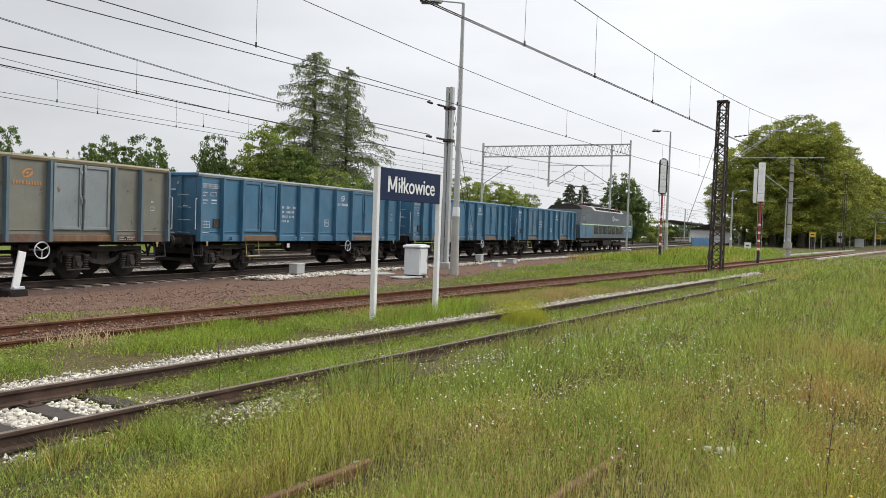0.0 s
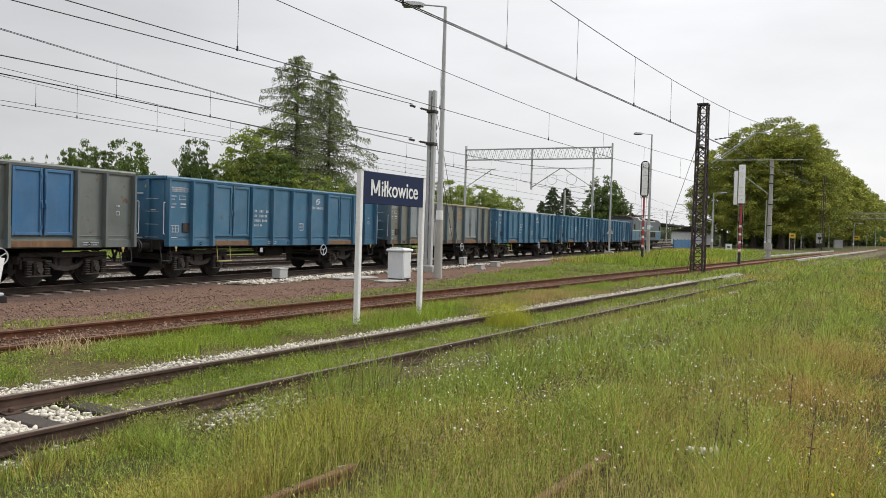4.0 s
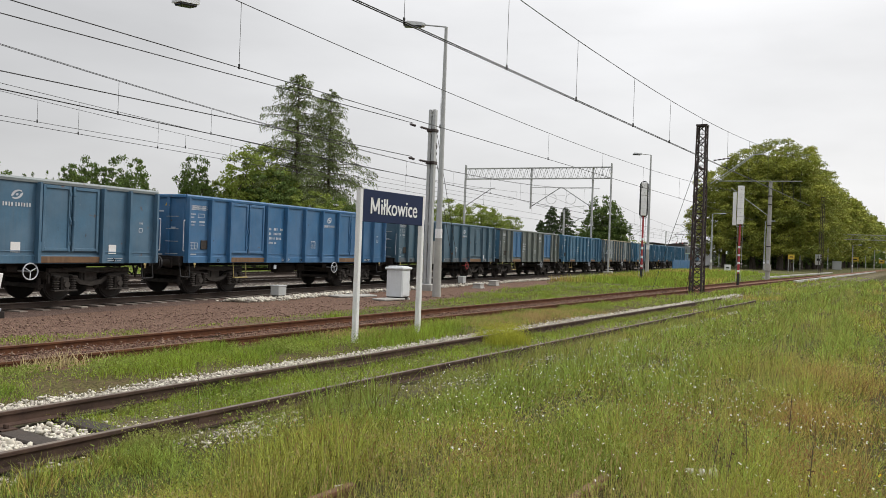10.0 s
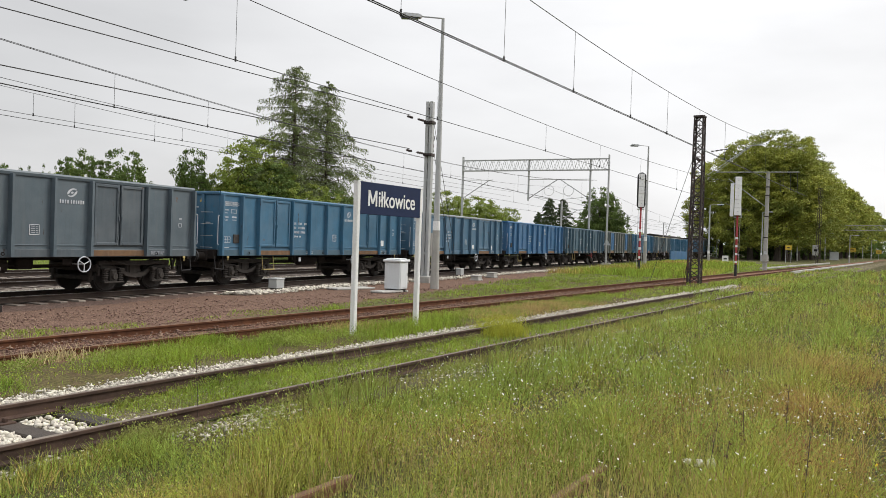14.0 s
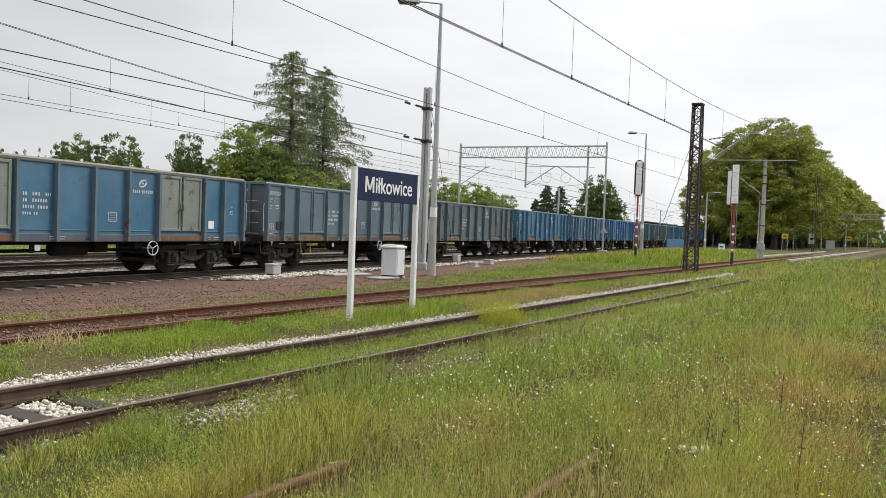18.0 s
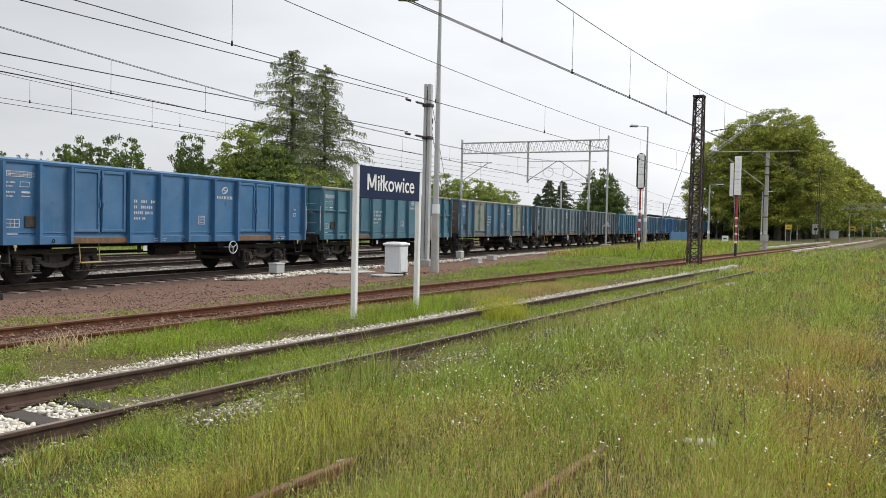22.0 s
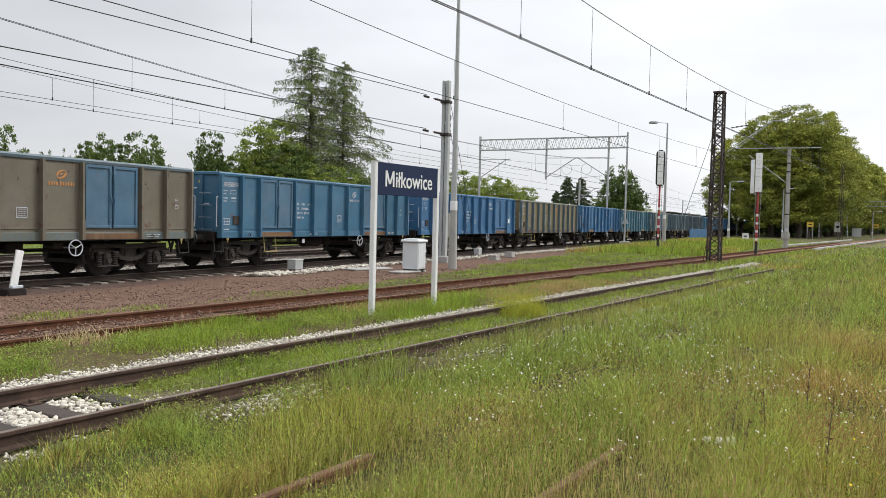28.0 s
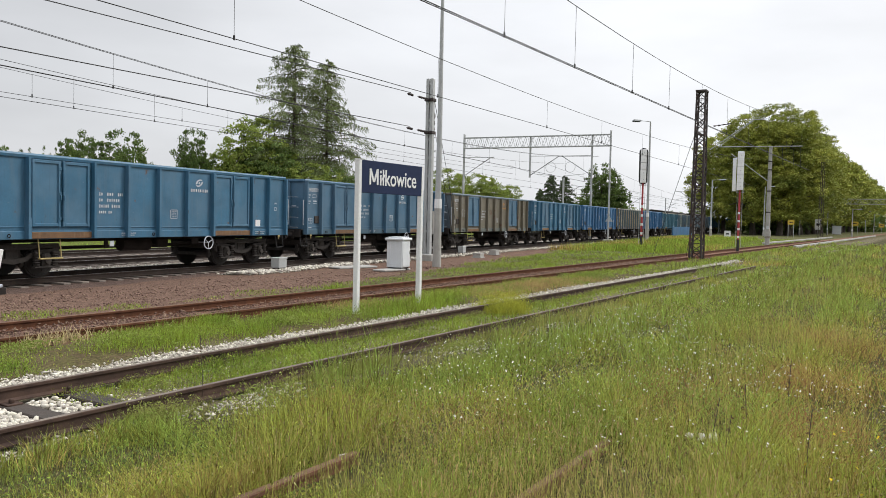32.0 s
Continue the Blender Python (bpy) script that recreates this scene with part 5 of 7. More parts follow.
def lattice_mast(x, y, h, w0, w1, label, turn, bays, name="lattice_mast", bar=1.0):
    t = thing(name, label, "mast", at_ground(x, y, turn))
    P = lambda i, z: Vector(((1, 1, -1, -1)[i] * (w0 + (w1 - w0) * z / h) / 2, (1, -1, -1, 1)[i] * (w0 + (w1 - w0) * z / h) / 2, z))
    for i in range(4):
        part("leg", G().cyl(P(i, -0.1), P(i, h), 0.062 * bar, 0.05 * bar, 6), M["mast_iron"], t)
    for k in range(bays):
        z0, z1 = h * k / bays, h * (k + 1) / bays
        for i in range(4):
            j = (i + 1) % 4
            g = G().cyl(P(i, z0), P(j, z1), 0.034 * bar, None, 4) if (k + i) % 2 else G().cyl(P(j, z0), P(i, z1), 0.034 * bar, None, 4)
            g.cyl(P(i, z1), P(j, z1), 0.022 * bar, None, 4)
            part("brace", g, M["mast_iron"], t)
    part("cap", G().box((0, 0, h), (w1 + 0.12, w1 + 0.12, 0.1), 0.01), M["mast_iron"], t)
    return t


mast = lattice_mast(15.0, 42.2, 9.25, 0.62, 0.46, "tall black riveted lattice mast beside the siding", TURN3, 21)
part("bracket", G().box((-0.5, 0, 6.9), (0.9, 0.1, 0.12), 0.01).box((0.4, 0, 6.9), (0.5, 0.1, 0.1), 0.01), M["mast_iron"], mast)
part("insulator", insulator((0.3, -0.6, 7.35), (0.6, -1.5, 7.5), 0.05), M["mast_iron"], mast)
part("stay_wire", G().tube([(-0.3, 0.2, 7.0), (-1.05, 2.2, -0.1)], 0.014, 5), M["wire"], mast)
part("stay_wire", G().tube([(0.3, 0.2, 3.0), (2.4, 1.2, -0.05)], 0.02, 5), M["mast_iron"], mast)


def light_signal(x, y, h, head, label, turn, oval, wide=0.42):
    t = thing("railway_signal", label, "signal", at_ground(x, y, turn), "light signals")
    n = 8
    part("mast", G().cyl((0, 0, -0.1), (0, 0, h - head + 0.1), 0.085, 0.07, 12), M["red_paint"], t, "red and white banded mast", smooth=True)
    z0 = 1.0
    step = (h - head - z0 - 1.2) / n
    for i in range(0, n, 2):
        part("white_band", G().cyl((0, 0, z0 + i * step), (0, 0, z0 + (i + 0.55) * step), 0.09, 0.09, 12), M["white_paint"], t)
    part("mast_foot", G().cyl((0, 0, -0.05), (0, 0, 0.9), 0.11, 0.1, 12), M["black_paint"], t, "dark mast foot")
    zc = h - head / 2
    if oval:
        bw = wide * 0.72
        pts = [(bw * math.cos(a), zc + (head / 2 + 0.12 - bw) * (1 if math.sin(a) >= 0 else -1) + bw * math.sin(a)) for a in [math.tau * k / 28 for k in range(28)]]
        part("backboard", G().prism(pts, "y", 0.05, 0.09), M["black_paint"], t, "black rounded backing board")
    else:
        part("backboard", G().box((-wide * 0.86, 0.10, zc - 0.28), (wide * 0.5, 0.05, head * 0.86), 0.01), M["signal_white"], t, "narrow white side board")
    for i in range(5):
        u = part("lamp_unit", G().box((0, -0.10, h - head * (i + 0.5) / 5), (wide * 0.92, 0.26, head / 5 - 0.012), 0.02), M["signal_white"], t)
        part("hinge_plate", G().box((0.02, -0.235, h - head * (i + 0.5) / 5), (0.05, 0.02, 0.05), 0.005), M["galvanised"], u)
    part("ladder", G().tube([(0.18, 0.25, 0.3), (0.18, 0.25, h - 0.6)], 0.016, 5).tube([(-0.18, 0.25, 0.3), (-0.18, 0.25, h - 0.6)], 0.016, 5), M["galvanised"], t)
    part("basket", G().box((0, 0.3, h - head - 0.15), (0.55, 0.5, 0.04), 0.01).tube([(-0.26, 0.5, h - head - 0.1), (-0.26, 0.5, h - head + 0.7), (0.26, 0.5, h - head + 0.7), (0.26, 0.5, h - head - 0.1)], 0.016, 5), M["galvanised"], t)
    return t


light_signal(16.55, 58.73, 7.5, 2.55, "light signal with a black oval board on a striped mast", -14, True, 0.46)
light_signal(23.53, 57.44, 7.5, 2.9, "light signal of white lamp housings on a striped mast", -24, False, 0.50)


def concrete_pole():
    t = thing("concrete_mast", "round concrete catenary mast with a long cross arm", "mast", at_ground(32.45, 72.39, -22))
    part("shaft", G().cyl((0, 0, -0.1), (0, 0, 9.5), 0.225, 0.15, 16), M["concrete"], t, smooth=True)
    part("collar", G().cyl((0, 0, 1.0), (0, 0, 1.55), 0.31, 0.31, 16).cyl((0, 0, 0.85), (0, 0, 1.0), 0.24, 0.31, 16), M["concrete"], t)
    for z in (3.2, 5.2, 7.2, 8.0):
        part("clamp", G().cyl((0, 0, z), (0, 0, z + 0.10), 0.215, None, 14), M["mast_iron"], t)
    part("cross_arm", G().box((-1.0, -0.2, 9.45), (7.4, 0.07, 0.075), 0.02), M["galvanised"], t)
    part("cantilever", G().tube([(-5.4, -0.2, 9.2), (-1.6, -0.2, 12.0), (-0.4, -0.2, 12.05)], 0.04, 6).tube([(-4.6, -0.2, 9.5), (-1.6, -0.2, 11.9)], 0.025, 5), M["galvanised"], t)
    part("cantilever", G().tube([(-3.5, 0, 8.8), (-0.15, 0, 6.2)], 0.03, 6), M["galvanised"], t)
    for x in (1.0, 1.9, 2.5):
        part("drop_rod", G().tube([(x, -0.2, 9.4), (x + 0.1, -0.2, 7.6)], 0.02, 5), M["wire"], t)
    part("plate", G().box((0, -0.3, 1.8), (0.22, 0.02, 0.3), 0.01), M["lettering"], t)


concrete_pole()


# ---- overhead wires ----
def strand(pts, r, n=5):
    """A wire through points, as one skin."""
    g = G()
    for i, p in enumerate(pts):
        d = (pts[min(i + 1, len(pts) - 1)] - pts[max(i - 1, 0)]).to_track_quat("Z", "Y")
        for k in range(n):
            a = math.tau * k / n
            g.v.append(p + d @ Vector((r * math.cos(a), r * math.sin(a), 0)))
    for i in range(len(pts) - 1):
        for k in range(n):
            j = (k + 1) % n
            g.f.append((i * n + k, i * n + j, (i + 1) * n + j, (i + 1) * n + k))
    return g


def sagged(a, b, sag, n=14):
    return [a.lerp(b, i / n) - Vector((0, 0, sag * 4 * (i / n) * (1 - i / n))) for i in range(n + 1)]


def catenary(label, basis, o, s_range, z, twin, carrier, drops, r=0.011):
    """Contact wire, sagging carrier wire and droppers between two places along a track."""
    t = thing("overhead_line", label, "overhead wire", Matrix(), "overhead lines")
    s0, s1 = s_range
    A, B = basis(s0, o[0], z[0]), basis(s1, o[1], z[1])
    sgn = (basis(0, 1) - basis(0, 0)) * 0.03
    for k in ((-1, 1) if twin else (0,)):
        part("contact_wire", G().cyl(A + sgn * k, B + sgn * k, r, r, 5), M["wire"], t)
    low, mid, bend = carrier

    def over(s):
        q = A.lerp(B, (s - s0) / (s1 - s0))
        return Vector((q.x, q.y, low + bend * (s - mid) ** 2))

    part("carrier_wire", strand([over(s0 + (s1 - s0) * i / 24) for i in range(25)], r * 0.9), M["wire"], t)
    if twin == 2:
        part("carrier_wire", strand([over(s0 + (s1 - s0) * i / 24) + sgn + Vector((0, 0, 0.035)) for i in range(25)], r * 0.8), M["wire"], t)
    for s in drops:
        lo = A.lerp(B, (s - s0) / (s1 - s0))
        d = part("dropper", G().cyl(lo, over(s), 0.006, None, 4), M["wire"], t)
        part("clip", G().cyl(lo - Vector((0, 0, 0.03)), lo + Vector((0, 0, 0.08)), 0.022, None, 6), M["wire"], d)
    return t


def every(a, b, step):
    return [a + i * step for i in range(int((b - a) / step) + 1)]


catenary("twin contact wires and carrier above the near siding", side, (7.75, 7.3), (-6, 60), (5.6, 5.8), True, (7.10, 24, 0.0018), [6.9, 10.6, 14.3, 18.0, 22.3, 26.0, 30.2, 34.5, 39, 44, 50])
catenary("contact and carrier wire above the rusty siding", side, (12.9, 12.9), (0, 70), (5.72, 5.22), False, (6.48, 37, 0.00092), [4.2, 11.8, 20.0, 28.0, 34.0, 40.0, 47, 54, 62])
catenary("contact and carrier wires above the main track", main, (19.3, 19.3), (0, 78), (5.6, 5.62), 2, (6.345, 33, 0.00105), [8, 12.5, 17.1, 21.2, 26, 31, 36, 42, 48, 54, 60, 66, 72])
catenary("contact and carrier wires above the second track", main, (24.7, 24.7), (0, 84), (5.6, 5.6), False, (6.6, 36, 0.0007), [16, 20.1, 24, 28.5, 34, 40, 46, 52, 60, 68])
catenary("contact and carrier wires above the crossover", main, (24.3, 22.0), (0, 60), (5.6, 5.6), False, (5.85, 44, 0.0007), [12, 17.6, 24.2, 30, 37], 0.009)
for o, lab in ((19.3, "main"), (24.7, "second"), (29.3, "third")):
    catenary(f"distant contact wires above the {lab} track", main, (o, o), (78, 200), (5.62, 5.6), False, (6.4, 139, 0.00035), every(86, 196, 10), 0.014)
for z, a, b, lab in ((7.42, (-25.6, -1.2), (-0.8, 34.7), "upper"), (5.92, (-23.4, 1.15), (-0.8, 34.75), "lower")):
    whole("anchor_wire", strand(sagged(Vector((*a, z)), Vector((*b, z)), 0.0, 10), 0.016), M["wire"], f"{lab} anchored overhead cable ending at the steel mast", "overhead wire", group="overhead lines")


# ---- distant line-side structures ----
def far_mast(s, o, arm):
    p = main(s, o)
    t = thing("catenary_mast", "slim grey catenary mast with a slanted bracket arm", "mast", at_ground(p.x, p.y, TURN2), "distant catenary masts")
    part("post", G().box((0, 0, 4.2), (0.24, 0.24, 8.6), 0.02), M["galvanised"], t)
    part("bracket", G().tube([(0, 0, 5.6), (0, arm * 2.4, 7.2), (0, arm * 3.2, 7.3)], 0.05, 6).tube([(0, 0, 7.6), (0, arm * 2.5, 7.2)], 0.035, 5).tube([(0, arm * 1.2, 6.3), (0, arm * 3.0, 5.9)], 0.03, 5), M["galvanised"], t)
    part("footing", G().box((0, 0, 0.05), (0.6, 0.6, 0.4), 0.03), M["concrete"], t)


for s, o, arm in ((112, 33, -1), (132, 16.6, 1), (160, 33, -1), (172, 16.6, 1), (205, 33, -1), (212, 16.6, 1), (250, 33, -1), (255, 16.6, 1)):
    far_mast(s, o, arm)


def blue_fence():
    p = main(100.5, 15.2)
    t = thing("blue_fence", "low blue sheet-metal barrier beside the line", "fence", at_ground(p.x, p.y, TURN2 - 16))
    for i in range(6):
        part("panel", G().box((0.55 + i * 1.1, 0, 0.85), (1.08, 0.05, 1.15), 0.01), PAINT["bright"], t)
    for i in range(7):
        part("post", G().box((i * 1.1, 0.06, 0.7), (0.08, 0.08, 1.7), 0.01), PAINT["bright"], t)


blue_fence()


def platform():
    t = thing("far_platform", "concrete station platform with a dark edge", "platform", on(0, 0, TURN2, main), kind="structure")
    part("slab", G().box((230, 37.0, 0.3), (240, 7.0, 0.9), 0.03), M["concrete"], t)
    part("edge", G().box((230, 33.45, 0.66), (240, 0.5, 0.16), 0.02), M["rail_rust"], t)
    c = thing("platform_canopy", "dark flat platform canopy on slim posts", "canopy", on(0, 0, TURN2, main))
    part("roof", G().prism([(32.6, 4.7), (36.5, 5.3), (40.4, 4.7), (40.4, 4.4), (32.6, 4.4)], "x", 205, 246), M["bogie_dirt"], c)
    for i in range(8):
        part("post", G().box((206 + i * 5.5, 36.5, 2.7), (0.25, 0.25, 4.0), 0.02), M["galvanised"], c)
    part("shelter", G().box((224, 37.5, 2.0), (16, 2.4, 2.6), 0.05), M["glass_dark"], c)
    h = thing("station_building", "pale station annex with a dark pitched roof", "building", pose(66, 188, 0, 0, 0, TURN2))
    part("wall", G().box((0, 0, 1.4), (16, 9, 3.1), 0.05), M["cabinet_grey"], h)
    part("roof", G().prism([(-5.0, 2.9), (5.0, 2.9), (0, 4.3)], "x", -8.5, 8.5), M["bogie_dirt"], h)
    for i in range(5):
        win = part("window", G().box((-6 + i * 3, -4.52, 1.6), (1.3, 0.06, 1.5), 0.02), M["white_paint"], h)
        part("pane", G().box((-6 + i * 3, -4.56, 1.6), (1.1, 0.03, 1.3), 0.01), M["glass_dark"], win)


platform()


def low_edge(s0, s1, o, w, h, label):
    n = int((s1 - s0) / 2.0)
    t = thing("platform_edge", label, "platform", on(0, 0, TURN3, side), kind="structure")
    me = G().box((0, 0, 0), (1.985, w, h), 0.02).mesh("edge_slab")
    me.materials.append(M["concrete"])
    for i in range(n):
        part("edge_slab", me, None, t, at=pose(s0 + 1 + 2 * i, o + random.uniform(-0.02, 0.02), -0.12 + h / 2 + random.uniform(-0.012, 0.012)))
    return t


low_edge(74, 196, 9.9, 0.28, 0.22, "low platform edge of pale concrete slabs")
low_edge(84, 150, 14.2, 0.25, 0.2, "second low platform edge of pale concrete slabs")


def board_sign(x, y, w, h, z, mat, label, two, name="track_sign", turn=-30):
    t = thing(name, label, "sign", at_ground(x, y, turn))
    for dx in ((-w * 0.4, w * 0.4) if two else (0,)):
        part("post", G().cyl((dx, 0.04, -0.05), (dx, 0.04, z + h / 2), 0.045, None, 8), M["galvanised"], t)
    b = part("board", G().box((0, 0, z), (w, 0.04, h), 0.01), mat, t)
    part("symbol", G().box((0, -0.024, z), (w * 0.5, 0.008, h * 0.22)), M["black_paint"], b)


board_sign(41.6, 105.2, 0.85, 0.85, 0.6, M["white_paint"], "small square white marker board in the grass", False)
board_sign(63.0, 131.5, 1.05, 0.8, 2.6, M["yellow_paint"], "yellow warning board on two posts", True)
board_sign(114.3, 202.7, 1.7, 1.1, 2.9, M["yellow_paint"], "yellow warning board on a post", True)
board_sign(153.5, 256.1, 1.6, 1.2, 2.7, M["yellow_paint"], "yellow warning board on a post", False)
board_sign(82.9, 161.0, 1.2, 2.2, 2.4, M["white_paint"], "white signal board with a dark symbol", False)
lattice_mast(64.6, 124.6, 12.5, 0.5, 0.36, "thin rusty lattice mast in front of the trees", 20, 14, bar=0.6)
for x, y, h in ((37.6, 100.8, 7.6), (61.9, 139.7, 9.0), (77.5, 158.0, 6.5), (96.0, 182.0, 6.5), (162.5, 281.2, 7.8), (158.6, 269.1, 6.7), (86.4, 154.2, 5.6)):
    lamp_post(x, y, h, "slim pale lamp post beside the low platform", 150, 1.2)
small_box(108.1, 200.2, 2.6, 2.2, "equipment_hut", "small pale equipment hut beside the platform", M["cabinet_grey"], False)
far = thing("catenary_gantry", "distant lattice gantry over the tracks", "gantry", pose(118, 196, 0, 0, 0, TURN3 + 90))
for x in (-16, 20):
    part("post", G().box((x, 0, 4.6), (0.4, 0.4, 9.4), 0.02), M["galvanised"], far)
part("chord", G().box((2, 0, 9.2), (36, 0.2, 0.16)).box((2, 0, 7.9), (36, 0.2, 0.16)), M["galvanised"], far)
for i in range(24):
    part("diagonal", G().cyl((-16 + i * 1.5, 0, 7.9), (-15.25 + i * 1.5, 0, 9.2), 0.05, None, 4).cyl((-15.25 + i * 1.5, 0, 9.2), (-14.5 + i * 1.5, 0, 7.9), 0.05, None, 4), M["galvanised"], far)


# ---- trees ----
def cards(centres, normals, lengths, widths, droop=None):
    """Leaf-shaped quads about the centres."""
    n = len(centres)
    ax = rng.normal(size=(n, 3)) if droop is None else droop
    ax = ax / np.linalg.norm(ax, axis=1, keepdims=True)
    nb = np.cross(ax, normals)
    nb = nb / (np.linalg.norm(nb, axis=1, keepdims=True) + 1e-9)
    L, W = lengths[:, None], widths[:, None]
    v = np.stack([centres - ax * L * 0.5, centres + nb * W * 0.5, centres + ax * L * 0.5, centres - nb * W * 0.5], 1)
    return v.reshape(-1, 3), np.arange(4 * n).reshape(-1, 4)


def broadleaf(name, h, spread, bole, n_pad, n_leaf, leaf, mat, seed, pad=(0.10, 0.2), flat=0.6, ragged=0.2, inner=0.2, core=0.42, n_lobe=9, bulk=(0.34, 0.52), reach=0.62, taper=0.35):
    """A tree as trunk, limbs and a crown of leafy pads, lobed and ragged at the rim. Returns its parts' meshes."""
    r = np.random.default_rng(seed)
    g = G()
    top = Vector((r.normal(0, 0.3), r.normal(0, 0.3), h * 0.72))
    g.cyl((0, 0, -0.2), (top.x * 0.4, top.y * 0.4, bole), h * 0.024, h * 0.018, 10, False)
    g.cyl((top.x * 0.4, top.y * 0.4, bole), top, h * 0.018, h * 0.006, 8, False)
    # a few main lobes, and pads over their surfaces
    lt = np.arange(n_lobe) * 2.4 + r.uniform(0, 1.0, n_lobe)
    lu = (np.arange(n_lobe) + r.uniform(0.2, 0.8, n_lobe)) / n_lobe
    lr = spread * reach * np.sqrt(np.clip(1 - np.abs((lu - core) / 0.62) ** 3, 0.05, 1)) * r.uniform(0.75, 1.15, n_lobe)
    lc = np.c_[lr * np.cos(lt), lr * np.sin(lt), bole * 0.8 + (h - bole * 0.8) * (0.14 + 0.60 * lu)]
    ls = spread * r.uniform(*bulk, n_lobe) * (1.0 + 0.3 * taper - taper * lu)
    axis = np.array([(0.0, 0.0, bole * 0.8 + (h - bole * 0.8) * u) for u in (0.30, 0.52, 0.72)])
    lc, ls = np.r_[lc, axis], np.r_[ls, spread * np.array([0.62, 0.66, 0.56]) * (0.7 + 0.6 * reach)]
    n_lobe += 3
    for i in range(n_lobe):
        st = Vector((top.x * 0.5, top.y * 0.5, bole + (float(lc[i, 2]) - bole) * 0.5))
        g.cyl(st, st.lerp(Vector(lc[i]), 0.9), h * 0.009, h * 0.003, 5, False)
    k = r.choice(n_lobe, n_pad, p=ls ** 2 / (ls ** 2).sum())
    d = r.normal(size=(n_pad, 3))
    d = d / np.linalg.norm(d, axis=1, keepdims=True)
    far = 1 + ragged * r.normal(0, 1, (n_pad, 1))
    cc = lc[k] + d * ls[k, None] * np.where(r.random((n_pad, 1)) < inner, r.random((n_pad, 1)), far) * np.array([1, 1, 1.05])
    cc[:, 2] = np.maximum(cc[:, 2], bole * 0.7 + 0.06 * h * r.random(n_pad))
    cc[:, 2] = np.where(cc[:, 2] > 0.93 * h, 0.93 * h + 0.3 * (cc[:, 2] - 0.93 * h), cc[:, 2])
    for i in range(0, n_pad, max(1, n_pad // 24)):
        st = Vector(lc[k[i]])
        g.cyl(st, st.lerp(Vector(cc[i]), 0.95), h * 0.004, h * 0.0012, 4, False)
    size = spread * r.uniform(*pad, n_pad)
    k = r.integers(0, n_pad, n_leaf)
    d = r.normal(size=(n_leaf, 3))
    d[:, 2] = np.where(r.random(n_leaf) < 0.6, np.abs(d[:, 2]), d[:, 2])
    d = d / np.linalg.norm(d, axis=1, keepdims=True)
    pos = cc[k] + d * size[k, None] * (r.random((n_leaf, 1)) ** 0.45) * np.array([1.1, 1.1, flat])
    nrm = d * 0.7 + r.normal(0, 0.5, (n_leaf, 3)) + np.array([0, 0, 0.5])
    v, f = cards(pos, nrm, leaf * r.uniform(0.7, 1.5, n_leaf), leaf * r.uniform(0.5, 0.9, n_leaf))
    crown = swarm(name, v, f, mat, "", "")
    trunk = g.mesh("trunk")
    trunk.materials.append(M["bark"])
    return trunk, crown


def conifer(name, h, spread, n_branch, mat, seed, card=(0.5, 0.14), bare=0.06, power=0.6, per=60, hang=0.35):
    """A feathery spire: boughs at odd heights, side twigs along them, and needle sprays that hang from both."""
    r = np.random.default_rng(seed)
    g = G().cyl((0, 0, -0.2), (0, 0, h * 0.6), h * 0.014, h * 0.008, 8, False).cyl((0, 0, h * 0.6), (0, 0, h), h * 0.008, 0.015, 6, False)
    P, D, L = [], [], []
    for i in range(n_branch):
        u = bare + (1 - bare) * ((i + r.random() * 3) / (n_branch + 2)) ** 1.1
        u = min(u, 0.995)
        a = i * 2.4 + r.normal(0, 0.5)
        ln = spread * (1 - u) ** power * r.uniform(0.45, 1.12) + 0.3
        rise = r.uniform(-0.18, 0.28) + 0.35 * max(0.0, u - 0.7)
        e0 = Vector((0, 0, u * h))
        mid = e0 + Vector((math.cos(a) * ln * 0.55, math.sin(a) * ln * 0.55, ln * 0.55 * rise))
        e1 = e0 + Vector((math.cos(a + 0.1) * ln, math.sin(a + 0.1) * ln, ln * (rise * 0.4 - r.uniform(0.0, 0.2))))
        g.cyl(e0, mid, 0.025 + 0.007 * ln, 0.02, 4, False).cyl(mid, e1, 0.02, 0.006, 4, False)
        m = int(10 + ln * per)
        t = r.random(m) ** 0.8
        twig = np.where(r.random(m) < 0.25, 0.0, r.choice([-1, 1], m)) * r.random(m) * (0.12 + 0.30 * ln * t * (1.05 - t))
        q = np.where((t < 0.55)[:, None], np.array(e0) + (np.array(mid) - np.array(e0)) * (t / 0.55)[:, None], np.array(mid) + (np.array(e1) - np.array(mid)) * ((t - 0.55) / 0.45)[:, None])
        q = q + np.c_[-math.sin(a) * twig + math.cos(a) * np.abs(twig) * 0.5, math.cos(a) * twig + math.sin(a) * np.abs(twig) * 0.5, -np.abs(twig) * 0.15]
        q[:, 2] -= np.abs(r.normal(0, hang * 0.6, m)) * np.minimum(1, ln / 2)
        P.append(q)
        D.append(np.c_[math.cos(a) * 0.35 + r.normal(0, 0.4, m), math.sin(a) * 0.35 + r.normal(0, 0.4, m), -0.7 + r.normal(0, 0.45, m)])
        L.append(r.uniform(0.6, 1.5, m))
    P, D, L = np.vstack(P), np.vstack(D), np.concatenate(L)
    v, f = cards(P, r.normal(size=P.shape), card[0] * L, card[1] * r.uniform(0.6, 1.4, len(L)), D)
    crown = swarm(name, v, f, mat, "", "")
    trunk = g.mesh("trunk")
    trunk.materials.append(M["bark"])
    return trunk, crown


